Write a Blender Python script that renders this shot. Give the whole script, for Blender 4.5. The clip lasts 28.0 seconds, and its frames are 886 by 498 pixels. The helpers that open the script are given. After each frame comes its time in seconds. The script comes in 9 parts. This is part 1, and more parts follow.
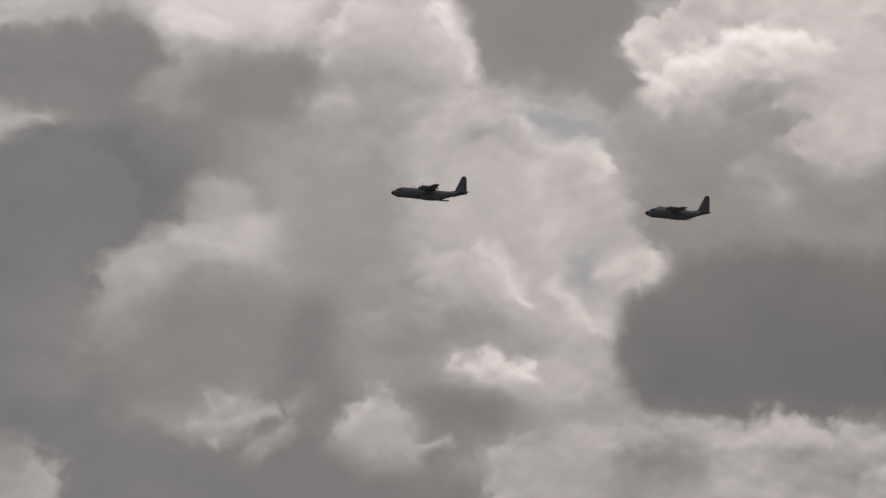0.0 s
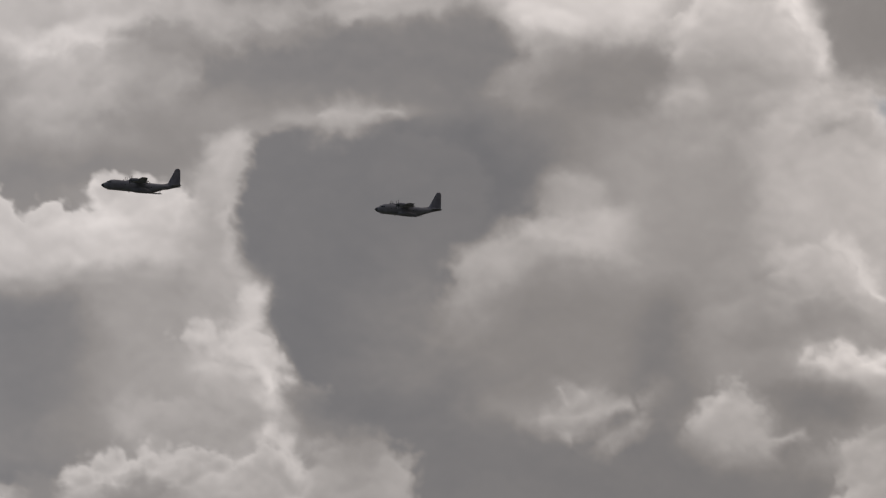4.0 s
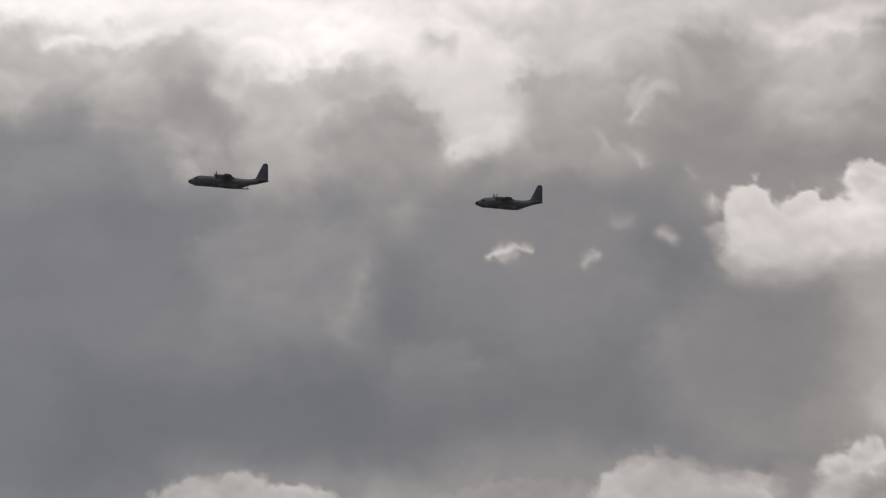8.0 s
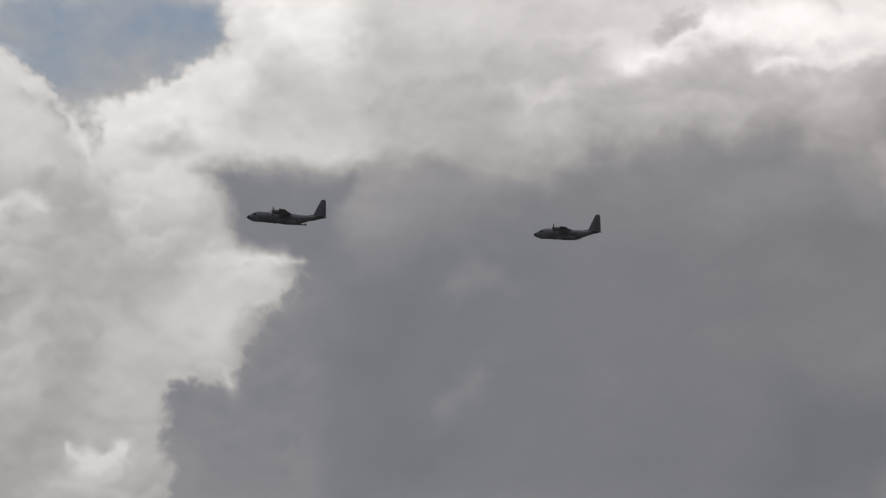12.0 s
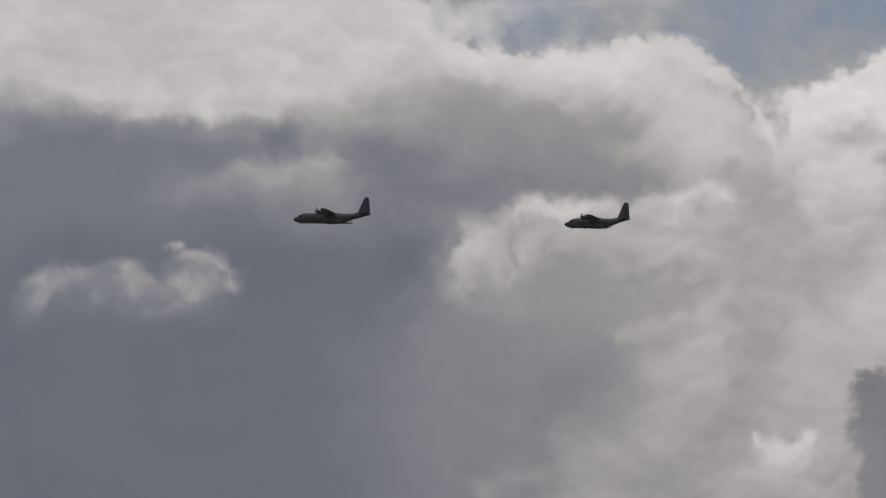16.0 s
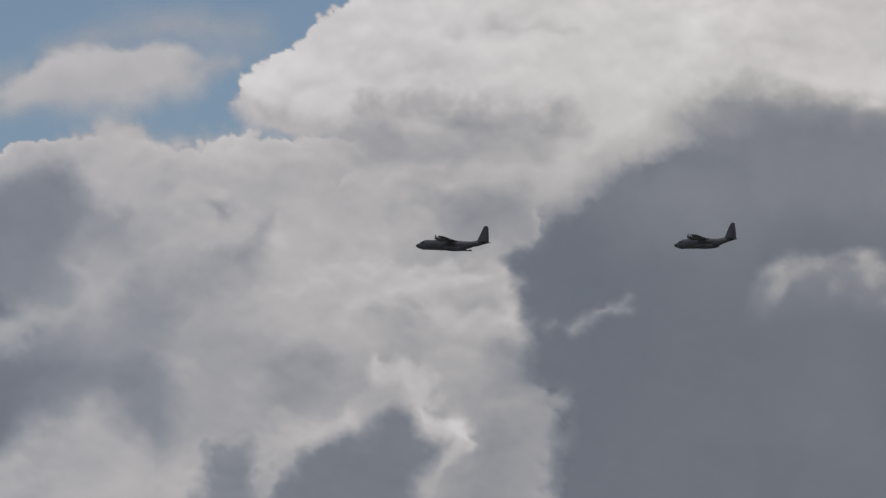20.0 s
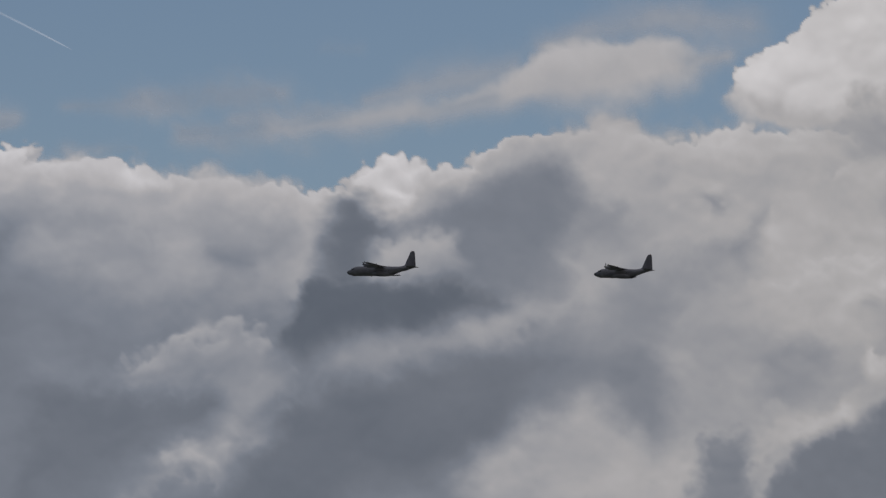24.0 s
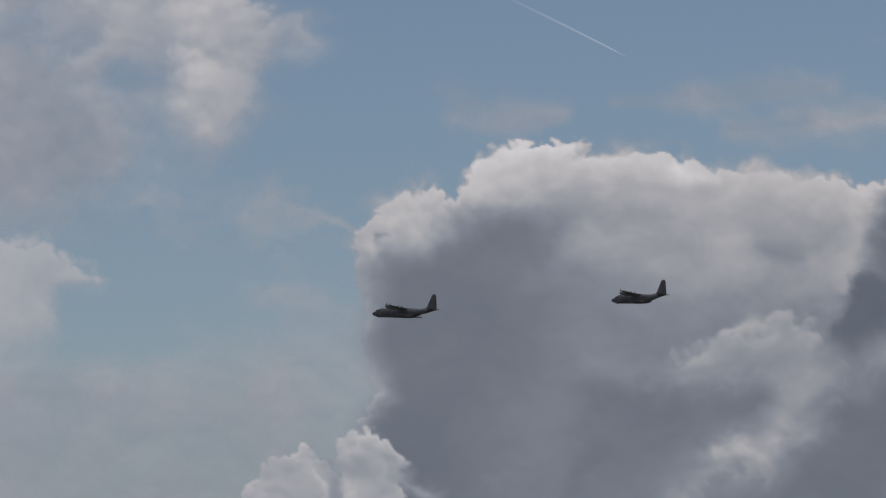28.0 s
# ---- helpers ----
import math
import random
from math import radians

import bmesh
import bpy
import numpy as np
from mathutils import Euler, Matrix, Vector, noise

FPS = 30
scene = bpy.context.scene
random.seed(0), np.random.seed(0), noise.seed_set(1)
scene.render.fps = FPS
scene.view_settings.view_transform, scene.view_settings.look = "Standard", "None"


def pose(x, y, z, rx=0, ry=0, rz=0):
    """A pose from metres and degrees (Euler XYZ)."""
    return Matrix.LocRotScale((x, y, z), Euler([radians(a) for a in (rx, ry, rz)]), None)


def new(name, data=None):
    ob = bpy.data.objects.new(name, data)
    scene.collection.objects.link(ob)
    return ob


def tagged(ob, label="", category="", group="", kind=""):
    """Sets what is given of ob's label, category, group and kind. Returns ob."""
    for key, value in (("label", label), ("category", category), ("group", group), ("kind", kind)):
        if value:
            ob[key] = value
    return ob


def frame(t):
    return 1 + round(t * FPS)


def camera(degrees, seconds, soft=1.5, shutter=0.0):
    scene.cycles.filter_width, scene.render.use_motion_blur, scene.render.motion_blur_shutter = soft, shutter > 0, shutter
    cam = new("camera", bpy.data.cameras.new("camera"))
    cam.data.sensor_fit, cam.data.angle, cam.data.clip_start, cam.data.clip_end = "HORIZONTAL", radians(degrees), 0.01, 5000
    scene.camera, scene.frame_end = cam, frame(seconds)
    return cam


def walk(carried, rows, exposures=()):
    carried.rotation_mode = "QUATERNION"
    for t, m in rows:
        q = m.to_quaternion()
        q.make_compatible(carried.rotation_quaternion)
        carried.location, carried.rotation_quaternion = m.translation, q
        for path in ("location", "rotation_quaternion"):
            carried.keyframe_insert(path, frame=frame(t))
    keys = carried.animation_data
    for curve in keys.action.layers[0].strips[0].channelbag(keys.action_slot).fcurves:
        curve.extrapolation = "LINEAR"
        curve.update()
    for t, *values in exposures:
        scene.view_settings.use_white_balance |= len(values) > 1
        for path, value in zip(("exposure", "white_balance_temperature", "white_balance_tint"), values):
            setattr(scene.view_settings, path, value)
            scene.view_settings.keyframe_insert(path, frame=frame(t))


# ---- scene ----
# ---- camera: a long lens on a tripod at eye height, panning after the two aircraft ----
# the camera's own exposure and white balance drift a little as the sky changes (seconds, stops, kelvin, tint)
EXPOSURE = [(0, -0.42, 6500, 10), (4.5, -0.44, 6500, 10), (5, -0.44, 6500, 10), (6, -0.33, 6500, 10), (8, -0.28, 6500, 10), (9, -0.36, 6500, 10), (10, -0.28, 6500, 10), (11, -0.24, 6500, 10), (12, -0.31, 6500, 10.5), (13, -0.37, 6500, 11), (15.5, -0.55, 6500, 13), (16, -0.52, 6500, 13), (17, -0.27, 6500, 12), (18, -0.13, 6500, 11), (19, -0.2, 6500, 10), (20, -0.36, 6500, 10), (22.5, -0.54, 6500, 10), (24, -0.5, 6500, 10), (26, -0.42, 6500, 10), (28, -0.42, 6500, 10)]
SOFT = 1.35
EYE = (0.0, 0.0, 1.7)
cam = camera(7.20, 28.0, soft=SOFT)
# seconds, turn to the left, tilt up (degrees)
PAN = [
    (0, 0.000, 3.982), (0.5, 0.387, 3.976), (1, 0.556, 3.961), (1.5, 0.755, 3.969),
    (2, 1.145, 3.956), (2.5, 1.521, 3.946), (4.5, 4.486, 3.911), (5, 6.752, 3.834),
    (5.5, 7.983, 3.830), (6, 8.237, 3.859), (6.5, 8.161, 3.814), (7, 8.225, 3.777),
    (7.5, 8.447, 3.819), (8, 9.038, 3.845), (8.5, 9.787, 4.252), (9, 10.856, 4.218),
    (9.5, 11.650, 4.134), (10, 12.394, 4.074), (10.5, 12.949, 4.065), (11, 13.660, 4.037),
    (11.5, 14.144, 4.037), (12, 14.860, 4.018), (12.5, 15.501, 4.002), (13, 16.370, 3.998),
    (13.5, 17.053, 4.005), (15.5, 19.653, 3.955), (16, 20.453, 3.936), (16.5, 21.144, 3.910),
    (17, 21.894, 3.891), (17.5, 22.520, 3.837), (18, 23.542, 3.752), (18.5, 24.314, 3.705),
    (19, 25.161, 3.772), (19.5, 25.583, 3.824), (20, 26.465, 3.854), (20.5, 27.001, 3.888),
    (22.5, 28.718, 3.878), (23, 29.214, 3.849), (23.5, 29.890, 3.825), (24, 30.498, 3.803),
    (24.5, 31.200, 3.795), (25, 31.772, 3.801), (25.5, 32.461, 3.795), (26, 32.864, 3.778),
    (26.5, 33.599, 3.772), (27, 34.400, 3.759), (27.5, 34.691, 3.754), (28, 34.975, 3.760),
]
walk(cam, [(t, pose(*EYE, 90 + tilt, 0, turn)) for t, turn, tilt in PAN], exposures=EXPOSURE)

# ---- daylight: the sun stands high behind the clouds ----
SUN_AZ, SUN_EL = 18.0, 46.0            # degrees to the left of north, above the horizon
world = bpy.data.worlds.new("sky")
scene.world = world
world.use_nodes = True
wt = world.node_tree
sky = wt.nodes.new("ShaderNodeTexSky")
sky.sky_type, sky.sun_disc = "NISHITA", False
sky.sun_elevation, sky.sun_rotation = radians(SUN_EL), radians(-SUN_AZ)
sky.air_density, sky.dust_density, sky.ozone_density = 0.66, 0.25, 3.0
wt.nodes["Background"].inputs["Strength"].default_value = 0.051
wt.links.new(sky.outputs[0], wt.nodes["Background"].inputs["Color"])

sun = new("sun", bpy.data.lights.new("sun", "SUN"))
sun.data.energy, sun.data.angle, sun.data.color = 5.0, radians(0.53), (1.0, 0.97, 0.93)
sun.matrix_basis = pose(0, 0, 3000, SUN_EL - 90, 0, SUN_AZ)


# ---- materials ----
def material(name):
    m = bpy.data.materials.new(name)
    m.use_nodes = True
    n = m.node_tree.nodes
    return m, n, m.node_tree.links, n["Principled BSDF"]


def paint(name, colour, rough, metal=0.0, wear=0.25, scale=0.35):
    """Weathered paint: broad stains, fine streaks along the airflow, a little relief."""
    m, n, l, b = material(name)
    co = n.new("ShaderNodeTexCoord")
    mp = n.new("ShaderNodeMapping")
    mp.inputs["Scale"].default_value = (0.25, 1.0, 1.6)
    l.new(co.outputs["Object"], mp.inputs[0])
    broad, fine = n.new("ShaderNodeTexNoise"), n.new("ShaderNodeTexNoise")
    broad.inputs["Scale"].default_value, broad.inputs["Detail"].default_value = scale, 5
    fine.inputs["Scale"].default_value, fine.inputs["Detail"].default_value = 6.0, 6
    l.new(co.outputs["Object"], broad.inputs["Vector"])
    l.new(mp.outputs[0], fine.inputs["Vector"])
    add = n.new("ShaderNodeMath")
    add.operation = "MULTIPLY_ADD"
    l.new(fine.outputs["Fac"], add.inputs[0])
    add.inputs[1].default_value = 0.45
    l.new(broad.outputs["Fac"], add.inputs[2])
    ramp = n.new("ShaderNodeValToRGB")
    ramp.color_ramp.elements[0].position, ramp.color_ramp.elements[1].position = 0.45, 1.0
    ramp.color_ramp.elements[0].color = (*[c * (1 - wear) for c in colour], 1)
    ramp.color_ramp.elements[1].color = (*[min(1, c * (1 + wear)) for c in colour], 1)
    l.new(add.outputs[0], ramp.inputs[0])
    l.new(ramp.outputs[0], b.inputs["Base Color"])
    bump = n.new("ShaderNodeBump")
    bump.inputs["Strength"].default_value, bump.inputs["Distance"].default_value = 0.15, 0.01
    l.new(fine.outputs["Fac"], bump.inputs["Height"])
    l.new(bump.outputs[0], b.inputs["Normal"])
    b.inputs["Roughness"].default_value, b.inputs["Metallic"].default_value = rough, metal
    return m


GREY = paint("aircraft_grey_paint", (0.330, 0.318, 0.345), 0.6)
DARK = paint("dark_grey_paint", (0.30, 0.288, 0.315), 0.6)
BLACK = paint("black_radome_paint", (0.09, 0.085, 0.09), 0.45)
METAL = paint("burnt_steel", (0.16, 0.14, 0.12), 0.4, 0.9)
RUBBER = paint("propeller_black", (0.02, 0.02, 0.02), 0.5)
GLASS, _n, _l, _b = material("cockpit_glass")
_b.inputs["Base Color"].default_value = (0.02, 0.025, 0.03, 1)
_b.inputs["Roughness"].default_value, _b.inputs["IOR"].default_value = 0.08, 1.5
LIGHT_RED, _n, _l, _b = material("red_beacon_lens")
_b.inputs["Base Color"].default_value, _b.inputs["Roughness"].default_value = (0.25, 0.02, 0.015, 1), 0.2

GRASS, n, l, b = material("airfield_grass")
co = n.new("ShaderNodeTexCoord")
n1, n2 = n.new("ShaderNodeTexNoise"), n.new("ShaderNodeTexNoise")
n1.inputs["Scale"].default_value, n1.inputs["Detail"].default_value = 0.02, 6
n2.inputs["Scale"].default_value, n2.inputs["Detail"].default_value = 3.0, 8
l.new(co.outputs["Object"], n1.inputs["Vector"]), l.new(co.outputs["Object"], n2.inputs["Vector"])
mx = n.new("ShaderNodeMix")
mx.data_type, mx.blend_type = "RGBA", "MIX"
# tones set for the light bounced onto the aircraft bellies
mx.inputs[6].default_value, mx.inputs[7].default_value = (0.10, 0.11, 0.075, 1), (0.20, 0.21, 0.16, 1)
ad = n.new("ShaderNodeMath")
ad.operation = "MULTIPLY"
l.new(n1.outputs["Fac"], ad.inputs[0]), l.new(n2.outputs["Fac"], ad.inputs[1])
gn = n.new("ShaderNodeMath")
gn.operation, gn.use_clamp = "MULTIPLY", True
l.new(ad.outputs[0], gn.inputs[0])
gn.inputs[1].default_value = 2.2
l.new(gn.outputs[0], mx.inputs[0])
l.new(mx.outputs[2], b.inputs["Base Color"])
b.inputs["Roughness"].default_value = 0.95


def cloud_material():
    """Cloud: sunlight from behind seeps through, scaled by light and shade painted at each point; where it frays out,
    the sky shows.
    """
    m, n, l, b = material("cloud")
    n.remove(b)
    painted, cover, warm, haze_tint = (n.new("ShaderNodeAttribute") for _ in range(4))
    painted.attribute_name, cover.attribute_name, warm.attribute_name, haze_tint.attribute_name = "painted_light", "cover", "warmth", "haze_tint"
    tint = n.new("ShaderNodeMix")
    tint.data_type = "RGBA"
    tint.inputs[6].default_value, tint.inputs[7].default_value = CLOUD_COOL, CLOUD_WARM
    l.new(warm.outputs["Fac"], tint.inputs[0])
    hazy = n.new("ShaderNodeMix")
    hazy.data_type = "RGBA"
    hazy.inputs[7].default_value = CLOUD_HAZE_TINT
    l.new(haze_tint.outputs["Fac"], hazy.inputs[0]), l.new(tint.outputs[2], hazy.inputs[6])
    # fine vapour grain
    geo = n.new("ShaderNodeNewGeometry")
    grain = n.new("ShaderNodeTexNoise")
    grain.inputs["Scale"].default_value, grain.inputs["Detail"].default_value = 0.12, 6
    l.new(geo.outputs["Position"], grain.inputs["Vector"])
    gr = n.new("ShaderNodeMapRange")
    gr.inputs["To Min"].default_value, gr.inputs["To Max"].default_value = 0.975, 1.025
    l.new(grain.outputs["Fac"], gr.inputs["Value"])
    mul = n.new("ShaderNodeMath")
    mul.operation = "MULTIPLY"
    l.new(painted.outputs["Fac"], mul.inputs[0]), l.new(gr.outputs[0], mul.inputs[1])
    sc = n.new("ShaderNodeVectorMath")
    sc.operation = "SCALE"
    l.new(hazy.outputs[2], sc.inputs[0]), l.new(mul.outputs[0], sc.inputs["Scale"])
    nrm, neg = n.new("ShaderNodeVectorMath"), n.new("ShaderNodeVectorMath")
    nrm.operation, neg.operation = "NORMALIZE", "SCALE"
    neg.inputs["Scale"].default_value = -1.0
    l.new(geo.outputs["Position"], nrm.inputs[0]), l.new(nrm.outputs[0], neg.inputs[0])
    tr, hole, mix = n.new("ShaderNodeBsdfTranslucent"), n.new("ShaderNodeBsdfTransparent"), n.new("ShaderNodeMixShader")
    l.new(sc.outputs[0], tr.inputs["Color"]), l.new(neg.outputs[0], tr.inputs["Normal"])
    l.new(cover.outputs["Fac"], mix.inputs[0]), l.new(hole.outputs[0], mix.inputs[1]), l.new(tr.outputs[0], mix.inputs[2])
    l.new(mix.outputs[0], n["Material Output"].inputs["Surface"])
    return m


# cool and warm stand in for the light's colour on dark and bright parts
CLOUD_COOL, CLOUD_WARM, CLOUD_HAZE_TINT = (0.828, 0.98, 1.242, 1), (1.06, 0.98, 0.93, 1), (0.985, 1.0, 0.945, 1)
CLOUD = cloud_material()


# ---- ground: one unseen grass sheet out to the horizon, added to bounce light upwards ----
bm = bmesh.new()
bmesh.ops.create_circle(bm, cap_ends=True, radius=4700, segments=96)
me = bpy.data.meshes.new("ground")
bm.to_mesh(me)
bm.free()
me.materials.append(GRASS)
tagged(new("ground", me), "unseen flat grass ground, added as bounce for the aircraft bellies", "ground", kind="structure")

# ---- clouds: lobes of vapour laid over one another on a far shell, light and shade painted in ----
SHELL = 4600.0                          # metres from the camera
STEP = 0.0135                           # degrees between the shell's points in the flown sector


def axis(lo, hi, out_lo, out_hi):
    """Even steps over the flown sector, widening steps outside it."""
    mid = np.arange(lo, hi, STEP)
    up = hi + (out_hi - hi) * (np.linspace(0, 1, 28)[1:] ** 1.8)
    down = lo - (lo - out_lo) * (np.linspace(1, 0, 28)[:-1] ** 1.8)
    return np.concatenate([down, mid, up])


# runs on unseen overhead and all round, to keep the sun off the aircraft
AZ, EL = np.meshgrid(axis(-4.0, 39.4, -160, 198).astype(np.float32), axis(1.6, 6.55, 0.5, 78).astype(np.float32), indexing="ij")
DICE = np.random.RandomState(7).permutation(512)
DICE = np.concatenate([DICE, DICE])
TURN = (np.random.RandomState(8).rand(512) * 2 * math.pi).astype(np.float32)
TURN_COS, TURN_SIN = np.cos(TURN), np.sin(TURN)


def perlin(x, y):
    xi, yi = np.floor(x).astype(int), np.floor(y).astype(int)
    xf, yf = x - xi, y - yi
    u, v = (f * f * f * (f * (f * 6 - 15) + 10) for f in (xf, yf))

    def corner(dx, dy):
        k = DICE[DICE[(xi + dx) & 511] + ((yi + dy) & 511)]
        return TURN_COS[k] * (xf - dx) + TURN_SIN[k] * (yf - dy)
    top = corner(0, 0) * (1 - u) + corner(1, 0) * u
    low = corner(0, 1) * (1 - u) + corner(1, 1) * u
    return (top * (1 - v) + low * v) * 1.5


def fbm(size, octaves, shift=0.0, gain=0.5, x=None, y=None):
    """Cloud noise with its largest swirl `size` degrees across."""
    x, y = (AZ, EL) if x is None else (x, y)
    total, amp, f, s = 0.0, 1.0, 1.0 / size, 0.0
    for k in range(octaves):
        total = total + amp * perlin(x * f + shift + 17.3 * k, y * f * 1.1 + shift * 0.7 + 5.1 * k)
        s, amp, f = s + amp, amp * gain, f * 2.03
    return total / s


def domes(size, shift, x, y):
    """Rounded heads of vapour about `size` degrees apart, 0 in the creases and 1 on top."""
    x, y = x / size + shift, y / size * 1.15 + shift * 0.6
    xi, yi = np.floor(x).astype(int), np.floor(y).astype(int)
    near = 0.0
    for dx in (-1, 0, 1):
        for dy in (-1, 0, 1):
            k = DICE[DICE[(xi + dx) & 511] + ((yi + dy) & 511)]
            px, py = xi + dx + 0.5 + 0.42 * np.cos(TURN[k]), yi + dy + 0.5 + 0.42 * np.sin(TURN[k] * 3.7)
            near = near + np.exp(-14.0 * ((x - px) ** 2 + (y - py) ** 2))
    return np.clip(1 + np.log(near + 1e-6) / 6.5, 0, 1.3)


def puffs(size, shift, x, y):
    """Heads of vapour heaped before one another, the lower before the higher, as painted shade: -1 at each one's foot,
    1 at its crown.
    """
    x, y = x / size + shift, y / size * 1.2 + shift * 0.6
    xi, yi = np.floor(x).astype(int), np.floor(y).astype(int)
    front, shade = np.full(x.shape, 1e9, np.float32), np.zeros(x.shape, np.float32)
    for dx in (-1, 0, 1):
        for dy in (-1, 0, 1):
            k = DICE[DICE[(xi + dx) & 511] + ((yi + dy) & 511)]
            px, py = xi + dx + 0.5 + 0.4 * TURN_COS[k], yi + dy + 0.5 + 0.4 * TURN_SIN[k]
            r = 0.55 + 0.25 * TURN_COS[(k * 7) & 511]
            h, d = (y - py) / r, np.hypot(x - px, y - py) / r
            mine = (d < 1) & (py < front)
            front = np.where(mine, py, front)
            shade = np.where(mine, 0.75 * h + 0.35 * np.clip(h, 0, 1) * d * d, shade)
    return shade


def spread(field, n):
    """A field smoothed over n cells each way, three times."""
    for _ in range(3):
        for ax in (0, 1):
            pad = np.pad(field, [(n + 1, n) if k == ax else (0, 0) for k in (0, 1)], mode="edge")
            total = np.cumsum(pad, axis=ax)
            size = field.shape[ax]
            field = (np.take(total, np.arange(2 * n + 1, size + 2 * n + 1), axis=ax) - np.take(total, np.arange(size), axis=ax)) / (2 * n + 1)
    return field


# the stirring of the air: everything below is carried along by it
WARP_A = fbm(1.1, 6, 3.1), fbm(1.1, 6, 40.7)
WARP_B = fbm(0.30, 4, 23.1, 0.55), fbm(0.30, 4, 57.7, 0.55)
XW, YW = AZ + 0.16 * WARP_A[0] + 0.05 * WARP_B[0], EL + 0.16 * WARP_A[1] + 0.05 * WARP_B[1]
HEADS = domes(0.46, 3.3, XW, YW) + 0.45 * domes(0.21, 9.1, XW, YW) + 0.18 * domes(0.095, 15.7, XW, YW)
FLOW = fbm(0.36, 3, 71.3, 0.5)
STRANDS = 0.15 + 0.85 * np.clip(0.45 + 2.1 * fbm(0.42, 4, 66.1, 0.5, XW + 0.12 * WARP_B[1], YW - 0.12 * WARP_B[0]), 0, 1)
FRAY = domes(0.17, 31.0, XW, YW) + 0.5 * domes(0.075, 47.0, XW, YW) - 0.9
FINE = domes(0.052, 61.0, XW, YW) - 0.75
# brightness painted into the clouds, sunlit and shaded parts alike
PAINTED_LIGHT = 0.50 + 0 * AZ
COVER = 1.0 + 0 * AZ
PUFFY = 0.1 + 0 * AZ
OWNER = np.zeros(AZ.shape, int)
PIECE = np.zeros(AZ.shape, int)          # which lobe each point belongs to
CLOUDS, KINDS = [], ["veil"]


def cloud(label):
    """Begins a cloud; the lobes that follow belong to it."""
    CLOUDS.append(label)


def lobe(az, el, w, h, tilt, light, soft, puff, cover=1.0, own=True, torn=False):
    """One lobe: place and half size in degrees, the brightness painted on it, how soft and how puffy its edge is, how
    much sky it hides.
    """
    reach = 1.7 * max(w, h) + 0.3
    i0, i1 = np.searchsorted(AZ[:, 0], (az - reach, az + reach))
    j0, j1 = np.searchsorted(EL[0], (el - reach, el + reach))
    box = np.s_[i0:i1, j0:j1]
    if i1 <= i0 or j1 <= j0:
        return
    rag = min(1.0, 0.05 + 1.2 * min(w, h))
    k = min(1.0, 1.5 * puff)
    curl = min(0.28, 0.6 * min(w, h)) * (0.3 + 0.7 * k)
    x = -(AZ[box] - az) + rag * 0.24 * WARP_A[0][box] + curl * WARP_B[0][box]
    y = EL[box] - el + rag * 0.22 * WARP_A[1][box] + curl * WARP_B[1][box]
    c, s = math.cos(radians(tilt)), math.sin(radians(tilt))
    u, v = (x * c + y * s) / w, (y * c - x * s) / h
    d = np.sqrt(u * u + v * v) - (0.03 + 0.15 * max(puff, 0.7 - 2.5 * soft)) * min(1.6, 0.22 / min(w, h)) * (k * FRAY[box] + (1 - k) * 1.3 * FLOW[box])
    # crisp towards the sun, melting away below
    edge = soft + (0.9 * puff * np.clip(0.15 - v, 0, 1) if own else 0)
    a = np.clip((1 + soft * 0.6 - d) / (1.2 * edge + 0.02), 0, 1)
    a = a * a * (3 - 2 * a)
    body = a
    if torn:
        a = a * STRANDS[box]
    # a bright rim and a lighter top painted in, as if sunlit
    rim = np.exp(-((0.95 - d) / 0.22) ** 2) * np.clip(v + 0.35, 0, 1)
    PAINTED_LIGHT[box] += (light + puff * (0.08 * np.clip(v, -1, 1) + 0.06 * rim) - PAINTED_LIGHT[box]) * a
    PUFFY[box] += (puff - PUFFY[box]) * a
    COVER[box] += (cover - COVER[box]) * (np.minimum(1, 1.6 * a) if cover > 0.98 else a)
    KINDS.append("strand" if torn else "billow" if puff >= 0.4 else "shaded_belly" if light < 0.5 else "veil")
    OWNER[box][body > 0.5] = len(CLOUDS) if own else 0
    PIECE[box][body > 0.5] = len(KINDS) - 1 if own else 0


def distance(path, x, y, closed):
    """Degrees from each point to a line through the places of path; with the share of the way along it."""
    ends = list(zip(path, path[1:] + path[:1])) if closed else list(zip(path, path[1:]))
    near, along, inside = np.full(x.shape, 99.0, np.float32), np.zeros(x.shape, np.float32), np.zeros(x.shape, bool)
    for k, ((x0, y0), (x1, y1)) in enumerate(ends):
        dx, dy = x1 - x0, y1 - y0
        u = np.clip(((x - x0) * dx + (y - y0) * dy) / (dx * dx + dy * dy + 1e-9), 0, 1)
        d = np.hypot(x - x0 - u * dx, y - y0 - u * dy)
        along = np.where(d < near, (k + u) / len(ends), along)
        near = np.minimum(near, d)
        if closed and y0 != y1:
            inside ^= ((y < y0) != (y < y1)) & (x < x0 + (y - y0) * dx / dy)
    return near, along, inside


def spot(path, reach):
    """The window of the shell round some places, and the stirred directions in it."""
    az, el = [p[0] for p in path], [p[1] for p in path]
    i0, i1 = np.searchsorted(AZ[:, 0], (min(az) - reach, max(az) + reach))
    j0, j1 = np.searchsorted(EL[0], (min(el) - reach, max(el) + reach))
    return np.s_[i0:i1, j0:j1]


